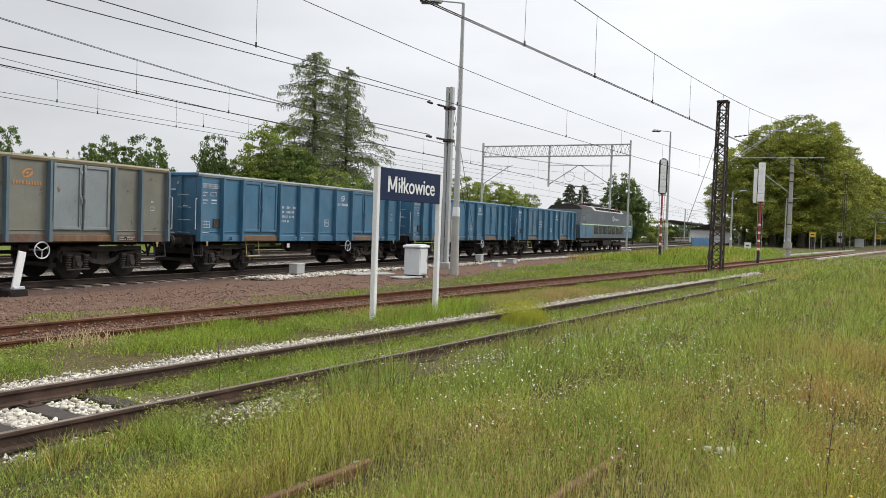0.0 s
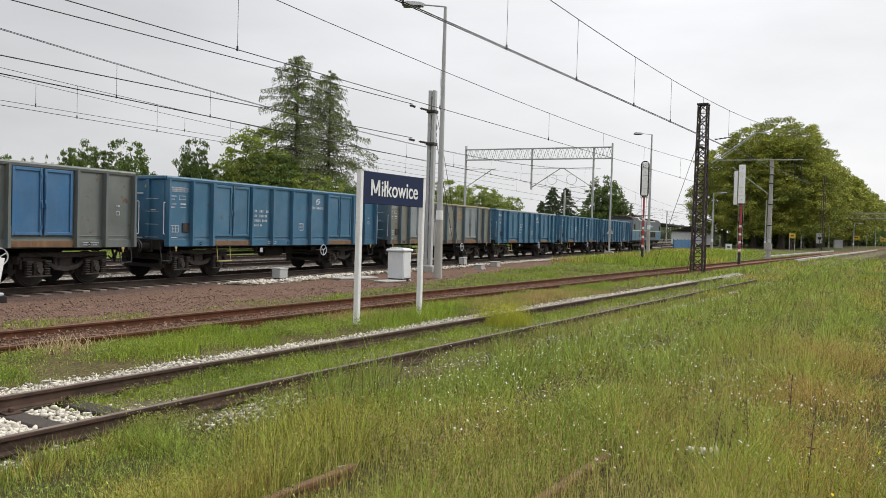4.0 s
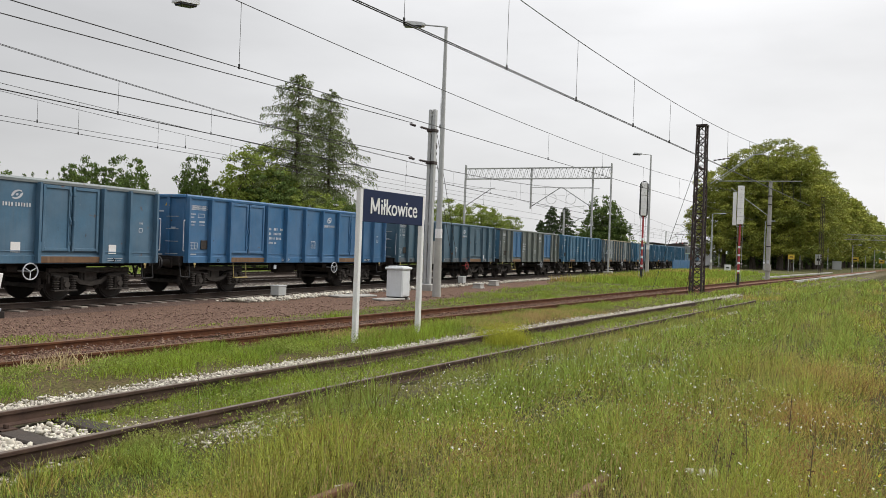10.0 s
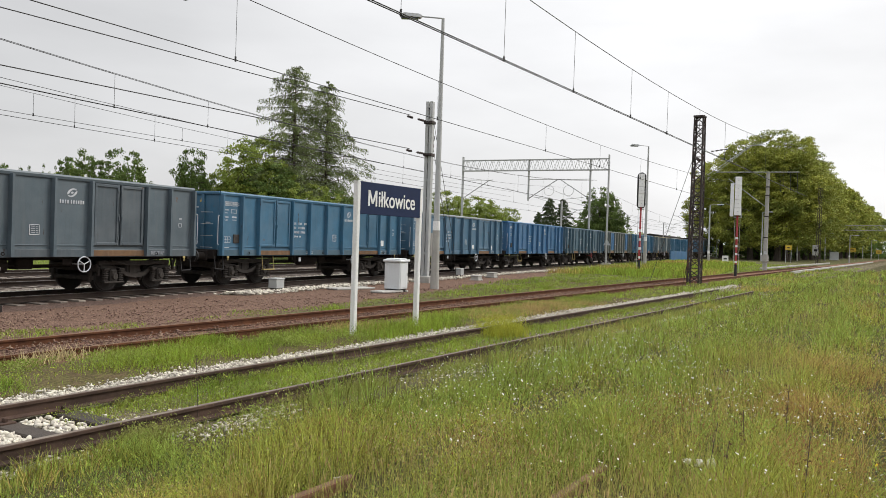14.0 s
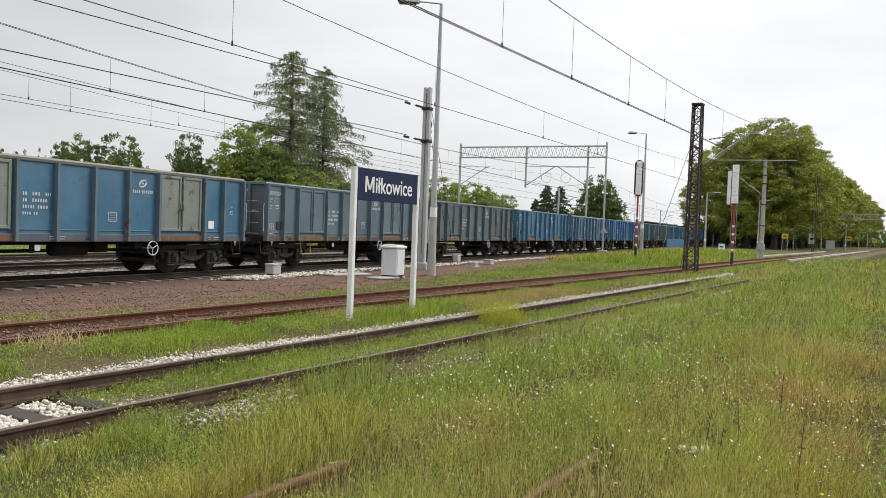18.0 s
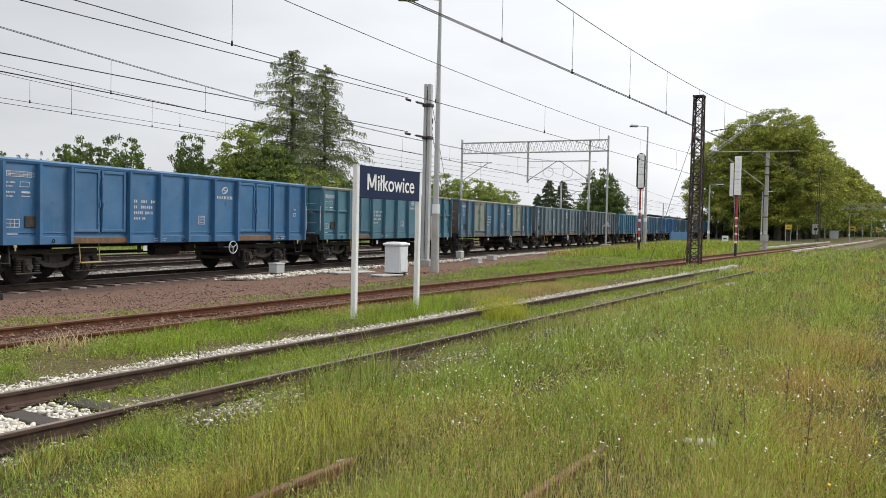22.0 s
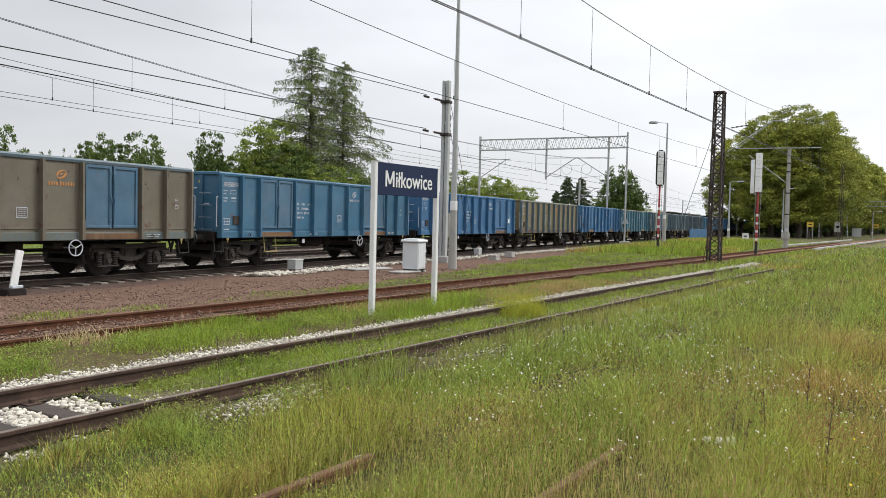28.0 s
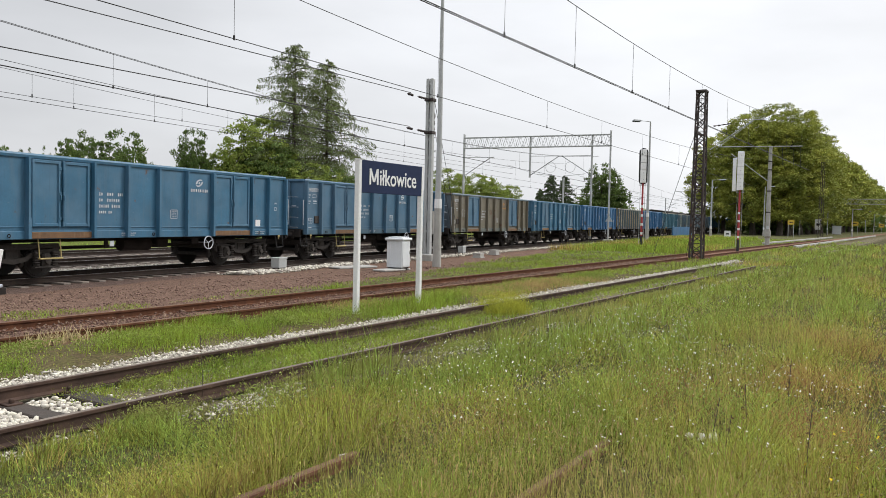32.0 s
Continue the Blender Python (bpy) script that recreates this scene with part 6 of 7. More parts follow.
def plant(kind, meshes, x, y, label, scale=1.0, turn=0.0, group="", flat=1.0):
    t = thing(kind, label, "tree", at_ground(x, y, turn), group)
    part("trunk", meshes[0], None, t)
    part("crown", meshes[1], None, t)
    t.scale = (scale * flat, scale * flat, scale)
    return t


# LOW: added darker-leaved trees that stand for the shade under the avenue's crowns
LOW = [broadleaf("crown", 18.0, 9.0, 0.3, 200, 13000, 0.8, M["leaf_dark"], 91 + i, (0.13, 0.24), 0.8, 0.1, 0.3, 0.42, 12, (0.4, 0.55)) for i in range(2)]
BIG = [broadleaf("crown", 26.5, 8.8, 2.2, 760, 92000, 0.28, M["leaf"], 11 + i, (0.08, 0.15), 0.78, 0.03, 0.06, 0.46, 15, (0.40, 0.50), 0.58, 0.05) for i in range(3)]
FAR = [broadleaf("crown", 26.5, 8.6, 2.2, 320, 18000, 0.65, M["leaf"], 15 + i, (0.11, 0.19), 0.8, 0.03, 0.06, 0.46, 13, (0.40, 0.50), 0.58, 0.05) for i in range(2)]
MIDDLE = [broadleaf("crown", 9, 3.7, 0.8, 420, 21000, 0.21, M["leaf_dark"], 31 + i, (0.08, 0.15), 0.8, 0.10, 0.12, 0.5, 8, (0.42, 0.56), 0.5, 0.15) for i in range(3)]
SPARSE = [broadleaf("crown", 9, 2.6, 1.4, 80, 4200, 0.17, M["leaf_dark"], 41 + i, (0.08, 0.18), 0.9, 0.3, 0.3) for i in range(2)]
PALE = [broadleaf("crown", 9, 3.8, 0.8, 420, 21000, 0.19, M["leaf_light"], 61 + i, (0.08, 0.15), 0.8, 0.14, 0.15, 0.5, 8, (0.42, 0.56), 0.5, 0.15) for i in range(2)]
BUSH = [broadleaf("crown", 5, 3.1, 0.3, 110, 7000, 0.2, M["leaf_light"], 51 + i, (0.1, 0.2), 0.8, 0.15, 0.3, 0.45, 9, (0.4, 0.58)) for i in range(2)]
LARCH = conifer("crown", 17, 7.2, 200, M["needle"], 71, (0.30, 0.052), 0.05, 0.56, 56, 0.5)
LARCH_2 = conifer("crown", 17, 7.6, 190, M["needle"], 77, (0.30, 0.052), 0.05, 0.70, 56, 0.5)
SPRUCE = conifer("crown", 12, 4.0, 110, M["spruce"], 73, (0.5, 0.13), 0.05, 0.75, 40, 0.3)

# avenue of old trees along the platform road
for i, (b, r) in enumerate(((21.3, 174), (23.2, 167), (24.9, 166))):
    plant("chestnut_tree", BIG[i % 3], r * math.sin(radians(b)), r * math.cos(radians(b)), "tall dense broad-leaved tree at the head of the avenue", (0.86, 0.99, 1.02)[i], i * 60, "avenue trees", (1.0, 1.05, 1.16)[i])
for i in range(22):
    p = side(172 + i * 11.0 + i * i * 0.16, 25.4 + random.uniform(-1.0, 1.0))
    plant("chestnut_tree", BIG[i % 3] if i < 4 else FAR[i % 2], p.x, p.y, "tall dense broad-leaved tree in a row beside the tracks", random.uniform(0.93, 1.0), i * 77, "avenue trees")
# added dark row that fills the trunk zone as shade
for i in range(16):
    p = side(184 + i * 16, 34.0 + random.uniform(-2.0, 2.0))
    plant("chestnut_tree", LOW[i % 2], p.x, p.y, "dense low-crowned dark tree added behind the avenue for shade", random.uniform(0.85, 0.95), i * 51, "avenue trees")


def seen_from(b, r):
    """A place at a bearing (degrees right of straight ahead) and a distance from the camera."""
    return r * math.sin(radians(b)), r * math.cos(radians(b))


for b, r, mesh, kind, label, sc, flat in (
        (-9.75, 66, LARCH, "larch_tree", "tall feathery conifer behind the train", 0.96, 0.95),
        (-7.4, 68, LARCH_2, "larch_tree", "second feathery conifer standing close by", 0.92, 0.95),
        (-12.5, 64, PALE[0], "broadleaf_tree", "light green leafy tree beside the conifer", 1.12, 0.9),
        (-13.6, 66, MIDDLE[1], "broadleaf_tree", "leafy tree behind the train", 0.86, 0.7),
        (-11.2, 63, MIDDLE[1], "broadleaf_tree", "leafy tree beside the conifer", 0.9, 1.0),
        (-8.6, 62, PALE[1], "broadleaf_tree", "leafy tree below the conifers", 0.72, 1.2),
        (-6.3, 62, MIDDLE[0], "broadleaf_tree", "leafy tree below the conifers", 0.66, 1.1),
        (-16.75, 64, MIDDLE[2], "broadleaf_tree", "slender leafy tree behind the train", 1.0, 0.5),
        (-15.2, 66, PALE[1], "broadleaf_tree", "leafy tree behind the train", 0.80, 0.6),
        (-17.6, 64, MIDDLE[1], "broadleaf_tree", "small tree behind the train", 0.66, 0.45),
        (-19.5, 62, SPARSE[0], "broadleaf_tree", "thin small tree behind the train", 0.72, 0.6),
        (-21.45, 60, MIDDLE[2], "broadleaf_tree", "round tree behind the train", 0.90, 0.75),
        (-24.0, 60, MIDDLE[0], "broadleaf_tree", "round tree behind the train", 0.87, 0.55),
        (-25.1, 64, BUSH[0], "broadleaf_tree", "light green bush behind the train", 1.25, 0.7),
        (-23.0, 66, BUSH[1], "broadleaf_tree", "light green bush behind the train", 1.22, 0.6),
        (-26.0, 66, SPARSE[1], "broadleaf_tree", "thin small tree behind the train", 0.86, 0.35),
        (-27.5, 66, SPARSE[0], "broadleaf_tree", "thin small tree behind the train", 0.84, 0.4),
        (-30.2, 60, MIDDLE[2], "broadleaf_tree", "round tree behind the train", 0.90, 0.7),
        (1.6, 112, PALE[0], "broadleaf_tree", "light green leafy tree beyond the gantry", 1.05, 1.0),
        (2.9, 118, BUSH[1], "broadleaf_tree", "light green tree beyond the gantry", 1.64, 0.55),
        (4.0, 116, PALE[1], "broadleaf_tree", "light green leafy tree beyond the gantry", 1.0, 1.1),
        (5.0, 120, BUSH[0], "broadleaf_tree", "light green tree beyond the gantry", 1.51, 0.7),
        (6.2, 122, PALE[0], "broadleaf_tree", "light green leafy tree beyond the gantry", 0.84, 0.9),
        (9.2, 128, SPRUCE, "spruce_tree", "dark spruce beyond the tracks", 0.80, 1.1),
        (10.2, 130, SPRUCE, "spruce_tree", "dark spruce beyond the tracks", 0.80, 1.1),
        (8.4, 132, SPRUCE, "spruce_tree", "dark spruce beyond the tracks", 0.62, 1.1),
        (11.2, 136, MIDDLE[1], "broadleaf_tree", "leafy tree beyond the tracks", 0.72, 1.2),
        (12.9, 122, MIDDLE[0], "broadleaf_tree", "tall leafy tree beyond the tracks", 1.26, 0.8),
        (13.8, 124, MIDDLE[2], "broadleaf_tree", "leafy tree beyond the tracks", 0.95, 0.8),
        (12.2, 128, MIDDLE[2], "broadleaf_tree", "leafy tree beyond the tracks", 0.85, 1.0),
        (15.0, 150, BUSH[0], "broadleaf_tree", "leafy bush beyond the platform", 1.0, 1.4),
        (16.2, 170, MIDDLE[1], "broadleaf_tree", "leafy bush beyond the platform", 0.5, 1.6),
        (19.6, 210, MIDDLE[0], "broadleaf_tree", "leafy tree behind the station", 0.7, 1.3)):
    x, y = seen_from(b, r)
    plant(kind, mesh, x, y, label, sc, b * 31, "trees behind the line", flat)

# far woods on the horizon
n = 9000
bb = np.radians(rng.uniform(-50, 75, n))
rr = rng.uniform(380, 420, n)
hh = 5.0 + 4.0 * wave(bb * 40, bb * 17, 1.0, 2.0) + 2.0 * wave(bb * 160, bb * 60, 1.0, 5.0)
pos = np.c_[rr * np.sin(bb), rr * np.cos(bb), rng.random(n) * np.maximum(hh, 1.0)]
v, f = cards(pos, rng.normal(size=(n, 3)), rng.uniform(2.0, 4.0, n), rng.uniform(1.5, 3.0, n))
swarm("far_woods", v, f, M["leaf_dark"], "far band of woods on the horizon", "woods")


# ---- grass and flowers ----
def blades(name, label, p, h, w, lean, mat, way=None):
    """Grass blades as bent tapering strips."""
    n = len(p)
    a = rng.uniform(0, 6.28, n)
    dx, dy = np.cos(a), np.sin(a)
    la = rng.uniform(0, 6.28, n) if way is None else way
    ln = lean * h * rng.random(n)
    lx, ly = np.cos(la) * ln, np.sin(la) * ln
    z = p[:, 2] - 0.02
    hw = w / 2
    v = np.empty((n, 5, 3))
    v[:, 0] = np.c_[p[:, 0] - dx * hw, p[:, 1] - dy * hw, z]
    v[:, 1] = np.c_[p[:, 0] + dx * hw, p[:, 1] + dy * hw, z]
    v[:, 2] = np.c_[p[:, 0] + lx * 0.35 + dx * hw * 0.8, p[:, 1] + ly * 0.35 + dy * hw * 0.8, z + h * 0.58]
    v[:, 3] = np.c_[p[:, 0] + lx * 0.35 - dx * hw * 0.8, p[:, 1] + ly * 0.35 - dy * hw * 0.8, z + h * 0.58]
    v[:, 4] = np.c_[p[:, 0] + lx, p[:, 1] + ly, z + h]
    f = np.array([(0, 1, 2), (0, 2, 3), (3, 2, 4)])[None] + (np.arange(n) * 5)[:, None, None]
    return swarm(name, v.reshape(-1, 3), f.reshape(-1, 3), mat, label, "grass")


def scatter(n, r0, r1, b0, b1, power=1.0):
    """Places in the view, thinning out with distance."""
    u = rng.random(n)
    r = (r0 ** (1 - power) + u * (r1 ** (1 - power) - r0 ** (1 - power))) ** (1 / (1 - power)) if power != 1 else r0 * (r1 / r0) ** u
    b = np.radians(rng.uniform(b0, b1, n))
    x, y = r * np.sin(b), r * np.cos(b)
    return np.c_[x, y, ground_z(x, y)], r


def off3(p):
    return p[:, 0] * N3.x + p[:, 1] * N3.y


def off2(p):
    return p[:, 0] * N2.x + p[:, 1] * N2.y


def along3(p):
    return p[:, 0] * U3.x + p[:, 1] * U3.y


M["meadow"] = material("meadow", (0.47, 0.45, 0.095), (0.28, 0.295, 0.058), rough=0.65, scale=0.6, fine=4, bump=0.0, island=0.75, through_light=0.25, contrast=1.5)
M["meadow_tan"] = material("meadow_tan", (0.50, 0.35, 0.13), (0.36, 0.27, 0.09), rough=0.7, scale=0.8, fine=4, bump=0.0, island=0.6, through_light=0.25)
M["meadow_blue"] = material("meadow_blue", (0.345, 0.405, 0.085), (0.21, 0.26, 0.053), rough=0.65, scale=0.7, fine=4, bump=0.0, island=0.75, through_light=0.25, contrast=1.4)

# loose blades, and tussocks whose blades lean outwards
p, r = scatter(230000, 3.6, 95, -38, 42, 0.9)
c, cr = scatter(4600, 3.6, 95, -38, 42, 0.9)
PER = 75
cx, cr = np.repeat(c, PER, 0), np.repeat(cr, PER)
push = rng.normal(0, 1, (len(cx), 2)) * (0.045 + 0.0075 * cr)[:, None]
own = np.r_[np.zeros(len(p)), np.repeat(rng.normal(0, 0.42, len(c)), PER)]
tall = np.r_[np.full(len(p), 0.72), np.repeat(rng.uniform(0.7, 1.35, len(c)), PER)]
way = np.r_[rng.uniform(0, 6.28, len(p)), np.arctan2(push[:, 1], push[:, 0]) + rng.normal(0, 0.7, len(cx))]
q = cx[:, :2] + push
p = np.r_[p, np.c_[q, ground_z(q[:, 0], q[:, 1])]]
r = np.hypot(p[:, 0], p[:, 1])
s, o = along3(p), off3(p)
clump = wave(p[:, 0], p[:, 1], 1.7, 3.0) + 0.6 * wave(p[:, 0], p[:, 1], 4.1, 8.0)
keep = (o < 5.6 + 0.3 * clump + 0.5 * (s < 4.6) + 0.95 / (1 + np.exp((17 - s) * 0.8))) | ((s > 33 + 3 * clump) & (o < 9.6))
keep &= rng.random(len(p)) < 0.5 + 0.75 * clump
# the gap over the rusty rails of the disused track
bare = (np.abs(o - OLD - 0.75) < 0.13) & (s > 3.9) & (s < 4.9) | (np.abs(o - OLD + 0.75) < 0.10) & (s > 5.0) & (s < 6.6)
keep &= ~(bare & (rng.random(len(p)) < 0.9))
p, r, clump, own, tall, way = p[keep], r[keep], clump[keep], own[keep], tall[keep], way[keep]
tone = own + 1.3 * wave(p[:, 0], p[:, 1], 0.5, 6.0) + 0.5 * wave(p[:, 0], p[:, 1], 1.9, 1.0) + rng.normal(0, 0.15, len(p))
# greener beside the siding and beyond about 13 m, tanner within 8.5 m
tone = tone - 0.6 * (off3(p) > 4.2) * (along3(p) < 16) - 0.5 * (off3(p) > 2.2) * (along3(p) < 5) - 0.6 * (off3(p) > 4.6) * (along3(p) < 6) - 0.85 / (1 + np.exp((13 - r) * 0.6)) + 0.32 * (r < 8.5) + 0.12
for hx, hy, hr in ((2.2, 7.4, 0.5), (4.4, 8.6, 0.7), (3.4, 6.6, 0.5), (6.5, 12.5, 1.0)):
    tone = tone + 1.2 * np.exp(-((p[:, 0] - hx) ** 2 + (p[:, 1] - hy) ** 2) / hr ** 2)
hgt = (0.24 + 0.12 * clump + 0.10 * rng.random(len(p))) * np.where(off3(p) > 5.0, 0.75, 1.0)
hgt = hgt * tall * np.where((off3(p) > 4.0) & (along3(p) < 7.5), 0.62, 1.0)
hgt = np.clip(hgt, 0.05, 0.6)
for o_, s_a, s_b in ((OLD + 0.7525, 3.2, 4.75), (OLD - 0.7525, 4.3, 6.1)):
    low = (off3(p) < o_ + 0.12) & (off3(p) > o_ - 0.75) & (along3(p) > s_a - 0.6) & (along3(p) < s_b)
    hgt = np.where(low, hgt * 0.42, hgt)
for hx, hy in ((-0.57, 5.75), (2.38, 6.4)):
    hgt = np.where(np.hypot(p[:, 0] - hx, p[:, 1] - hy) < 0.32, hgt * 0.4, hgt)
wid = 0.0009 + 0.00058 * r
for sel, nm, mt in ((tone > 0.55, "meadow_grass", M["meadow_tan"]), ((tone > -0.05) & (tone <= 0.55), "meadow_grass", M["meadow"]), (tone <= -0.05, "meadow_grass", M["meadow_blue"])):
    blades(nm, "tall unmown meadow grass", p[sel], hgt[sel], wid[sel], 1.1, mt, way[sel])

# sparse shorter grass round about the standpoint
p, r = scatter(42000, 0.2, 14, 42, 322, 0.7)
q, qr = scatter(11000, 0.2, 3.6, -38, 42, 0.7)
p = np.r_[p[off3(p) < 5.6], q]
blades("meadow_grass", "shorter meadow grass round the standpoint", p, rng.uniform(0.08, 0.3, len(p)), np.full(len(p), 0.012), 1.1, M["meadow"])

# seed stalks
M["straw"] = material("straw", (0.46, 0.42, 0.13), (0.34, 0.33, 0.09), rough=0.8, scale=0.8, fine=5, bump=0.0, island=0.4, through_light=0.3)
p, r = scatter(60000, 3.8, 60, -36, 40, 0.9)
s, o = along3(p), off3(p)
patch = wave(p[:, 0], p[:, 1], 0.8, 9.0)
keep = ((o < 5.7) | (s > 40) & (o < 9)) & (rng.random(len(p)) < 0.22 + 1.0 * patch) & ~((o > 4.0) & (s < 8))
p, r = p[keep], r[keep]
h = rng.uniform(0.34, 0.62, len(p))
blades("seed_stalks", "thin dry seed stalks above the meadow", p, h, 0.0012 + 0.0004 * r, 0.5, M["straw"])
q = p[rng.random(len(p)) < 0.6].copy()
q[:, 2] += rng.uniform(0.3, 0.56, len(q))
d = np.c_[rng.normal(0, 0.25, (len(q), 2)), np.ones(len(q))]
v, f = cards(q, rng.normal(size=(len(q), 3)), rng.uniform(0.04, 0.10, len(q)), rng.uniform(0.004, 0.009, len(q)), d)
swarm("seed_heads", v, f, M["grass_dry"], "brown feathery seed heads", "grass")

# fine haze of grass panicles and tiny leaves over the meadow
p, r = scatter(150000, 3.7, 34, -38, 40, 1.0)
o, s = off3(p), along3(p)
veil = wave(p[:, 0], p[:, 1], 0.7, 5.0) + 0.5 * wave(p[:, 0], p[:, 1], 2.3, 3.0)
keep = (o < 5.5) & (rng.random(len(p)) < 0.5 + 0.6 * veil)
for o_, s_a, s_b in ((OLD + 0.7525, 3.2, 4.75), (OLD - 0.7525, 4.3, 6.2)):
    keep &= ~((o < o_ + 0.12) & (o > o_ - 0.8) & (s > s_a - 0.6) & (s < s_b) & (rng.random(len(p)) < 0.93))
p, r, veil = p[keep], r[keep], veil[keep]
p[:, 2] += (0.10 + 0.30 * rng.random(len(p))) * np.where(off3(p) > 4.2, 0.55, 1.0)
size = rng.uniform(0.008, 0.02, len(p)) * (0.6 + 0.06 * r)
d = np.c_[rng.normal(0, 0.5, (len(p), 2)), np.ones(len(p))]
v, f = cards(p, rng.normal(size=(len(p), 3)), size * 1.6, size * 0.55, d)
v = v.reshape(-1, 4, 3)
pick = rng.random(len(p)) + 0.3 * veil
M["panicle"] = material("panicle", (0.52, 0.44, 0.24), (0.40, 0.34, 0.17), rough=0.8, scale=0.8, fine=5, bump=0.0, island=0.4, through_light=0.3)
M["sorrel"] = material("sorrel", (0.42, 0.20, 0.10), (0.30, 0.14, 0.075), rough=0.8, scale=0.8, fine=5, bump=0.0, island=0.35, through_light=0.3)
for sel, mt, lab in ((pick > 0.75, M["panicle"], "pale panicles of meadow grass"), ((pick <= 0.75) & (pick > 0.25), M["meadow"], "fine leaf tips of meadow grass"), (pick <= 0.25, M["meadow_blue"], "fine green leaf tips of meadow grass")):
    k = int(sel.sum())
    swarm("grass_panicles", v[sel].reshape(-1, 3), np.arange(4 * k).reshape(-1, 4), mt, lab, "grass")
# reddish sorrel: loose clouds of seeds on thin stems
pts = []
for s_, o_, n, w in ((6.63, 0.8, 500, 0.13), (7.58, 2.1, 900, 0.28), (8.71, 1.15, 500, 0.2), (6.2, 0.3, 350, 0.2), (5.4, 3.0, 500, 0.3), (9.8, 0.2, 700, 0.5), (7.2, 1.5, 300, 0.2), (5.0, 4.2, 300, 0.3), (11.5, -0.5, 600, 0.6), (5.9, -0.4, 400, 0.3)):
    q = side(s_, o_)
    pts.append(np.c_[rng.normal(q.x, w, n), rng.normal(q.y, w, n), rng.uniform(0.05, 0.42, n)])
pts = np.vstack(pts)
d = np.c_[rng.normal(0, 0.35, (len(pts), 2)), np.ones(len(pts))]
v, f = cards(pts, rng.normal(size=(len(pts), 3)), rng.uniform(0.012, 0.035, len(pts)), rng.uniform(0.004, 0.009, len(pts)), d)
swarm("sorrel_seeds", v, f, M["sorrel"], "reddish brown sorrel seeds in the meadow", "weeds")

# small leaves of herbs all through the meadow
p, r = scatter(150000, 3.7, 40, -38, 40, 1.0)
s, o = along3(p), off3(p)
lush = wave(p[:, 0], p[:, 1], 1.1, 7.0) + 0.6 * wave(p[:, 0], p[:, 1], 3.1, 2.0) + 0.5 * (o > 3.6) * (s < 9)
keep = (o < 5.5) & (rng.random(len(p)) < 0.42 + 0.75 * lush)
for o_, s_a, s_b in ((OLD + 0.7525, 3.2, 4.75), (OLD - 0.7525, 4.3, 6.1)):
    keep &= ~((o < o_ + 0.12) & (o > o_ - 0.6) & (s > s_a - 0.6) & (s < s_b) & (rng.random(len(p)) < 0.8))
p, r, lush = p[keep], r[keep], lush[keep]
p[:, 2] += rng.random(len(p)) ** 0.7 * np.clip(0.25 + 0.12 * lush, 0.05, 0.5) * np.where(off3(p) > 4.3, 0.5, 1.0)
size = rng.uniform(0.014, 0.038, len(p)) * (0.42 + 0.07 * r)
v, f = cards(p, rng.normal(size=(len(p), 3)) + np.array([0, 0, 0.4]), size, size * rng.uniform(0.18, 0.5, len(p)))
v = v.reshape(-1, 4, 3)
pick = rng.random(len(p)) + 0.35 * lush + 0.3 * (off3(p) > 4.3)
for sel, mt in ((pick > 0.98, M["leaf_dark"]), ((pick <= 0.98) & (pick > 0.62), M["grass_bright"]), ((pick <= 0.62) & (pick > 0.3), M["meadow"]), (pick <= 0.3, M["meadow_tan"])):
    k = int(sel.sum())
    swarm("meadow_herbs", v[sel].reshape(-1, 3), np.arange(4 * k).reshape(-1, 4), mt, "small leaves of wild herbs in the meadow", "herbs")

# bright short grass between and beside the tracks
p, r = scatter(420000, 8, 120, -34, 34, 0.75)
s, o, o2 = along3(p), off3(p), off2(p)
clump = wave(p[:, 0], p[:, 1], 1.3, 2.0) + 0.7 * wave(p[:, 0], p[:, 1], 3.3, 5.0)
between = (o > 8.92 + 0.06 * clump) & (o < 10.85 + 0.12 * clump)
hem = (o > 13.0) & (o < 14.4 + 0.5 * clump) & (clump > 0.05)
wedge = (o > 12.9) & (o2 - 0.07 * (p[:, 0] * U2.x + p[:, 1] * U2.y) < 10.9 + 0.5 * clump) & (o2 < 15.9)
crib = (o > 6.7) & (o < 8.0) & (s > 4.9) & (clump > -0.45)
beyond = (o2 > 21.3) & (o2 < 22.6) | (o2 > 31) & (o2 < 70)
dens = np.where(between, np.clip(0.45 + 1.25 * clump + 0.5 * wave(p[:, 0], p[:, 1], 0.45, 1.7) - 0.3 * (s < 7.5), 0.04, 1), np.where(hem, 0.55, np.where(wedge, 0.95, np.where(crib, 0.9, np.where(beyond, 0.25, 0)))))
keep = rng.random(len(p)) < dens
p, r, clump = p[keep], r[keep], clump[keep]
hgt = np.clip(0.075 + 0.08 * clump + 0.08 * rng.random(len(p)), 0.025, 0.3) * np.where((off3(p) > 12.5) & (along3(p) < 24), 0.5, 1.0)
blades("verge_grass", "short bright green grass beside the rails", p, hgt, 0.002 + 0.00042 * r, 1.2, M["grass_bright"])
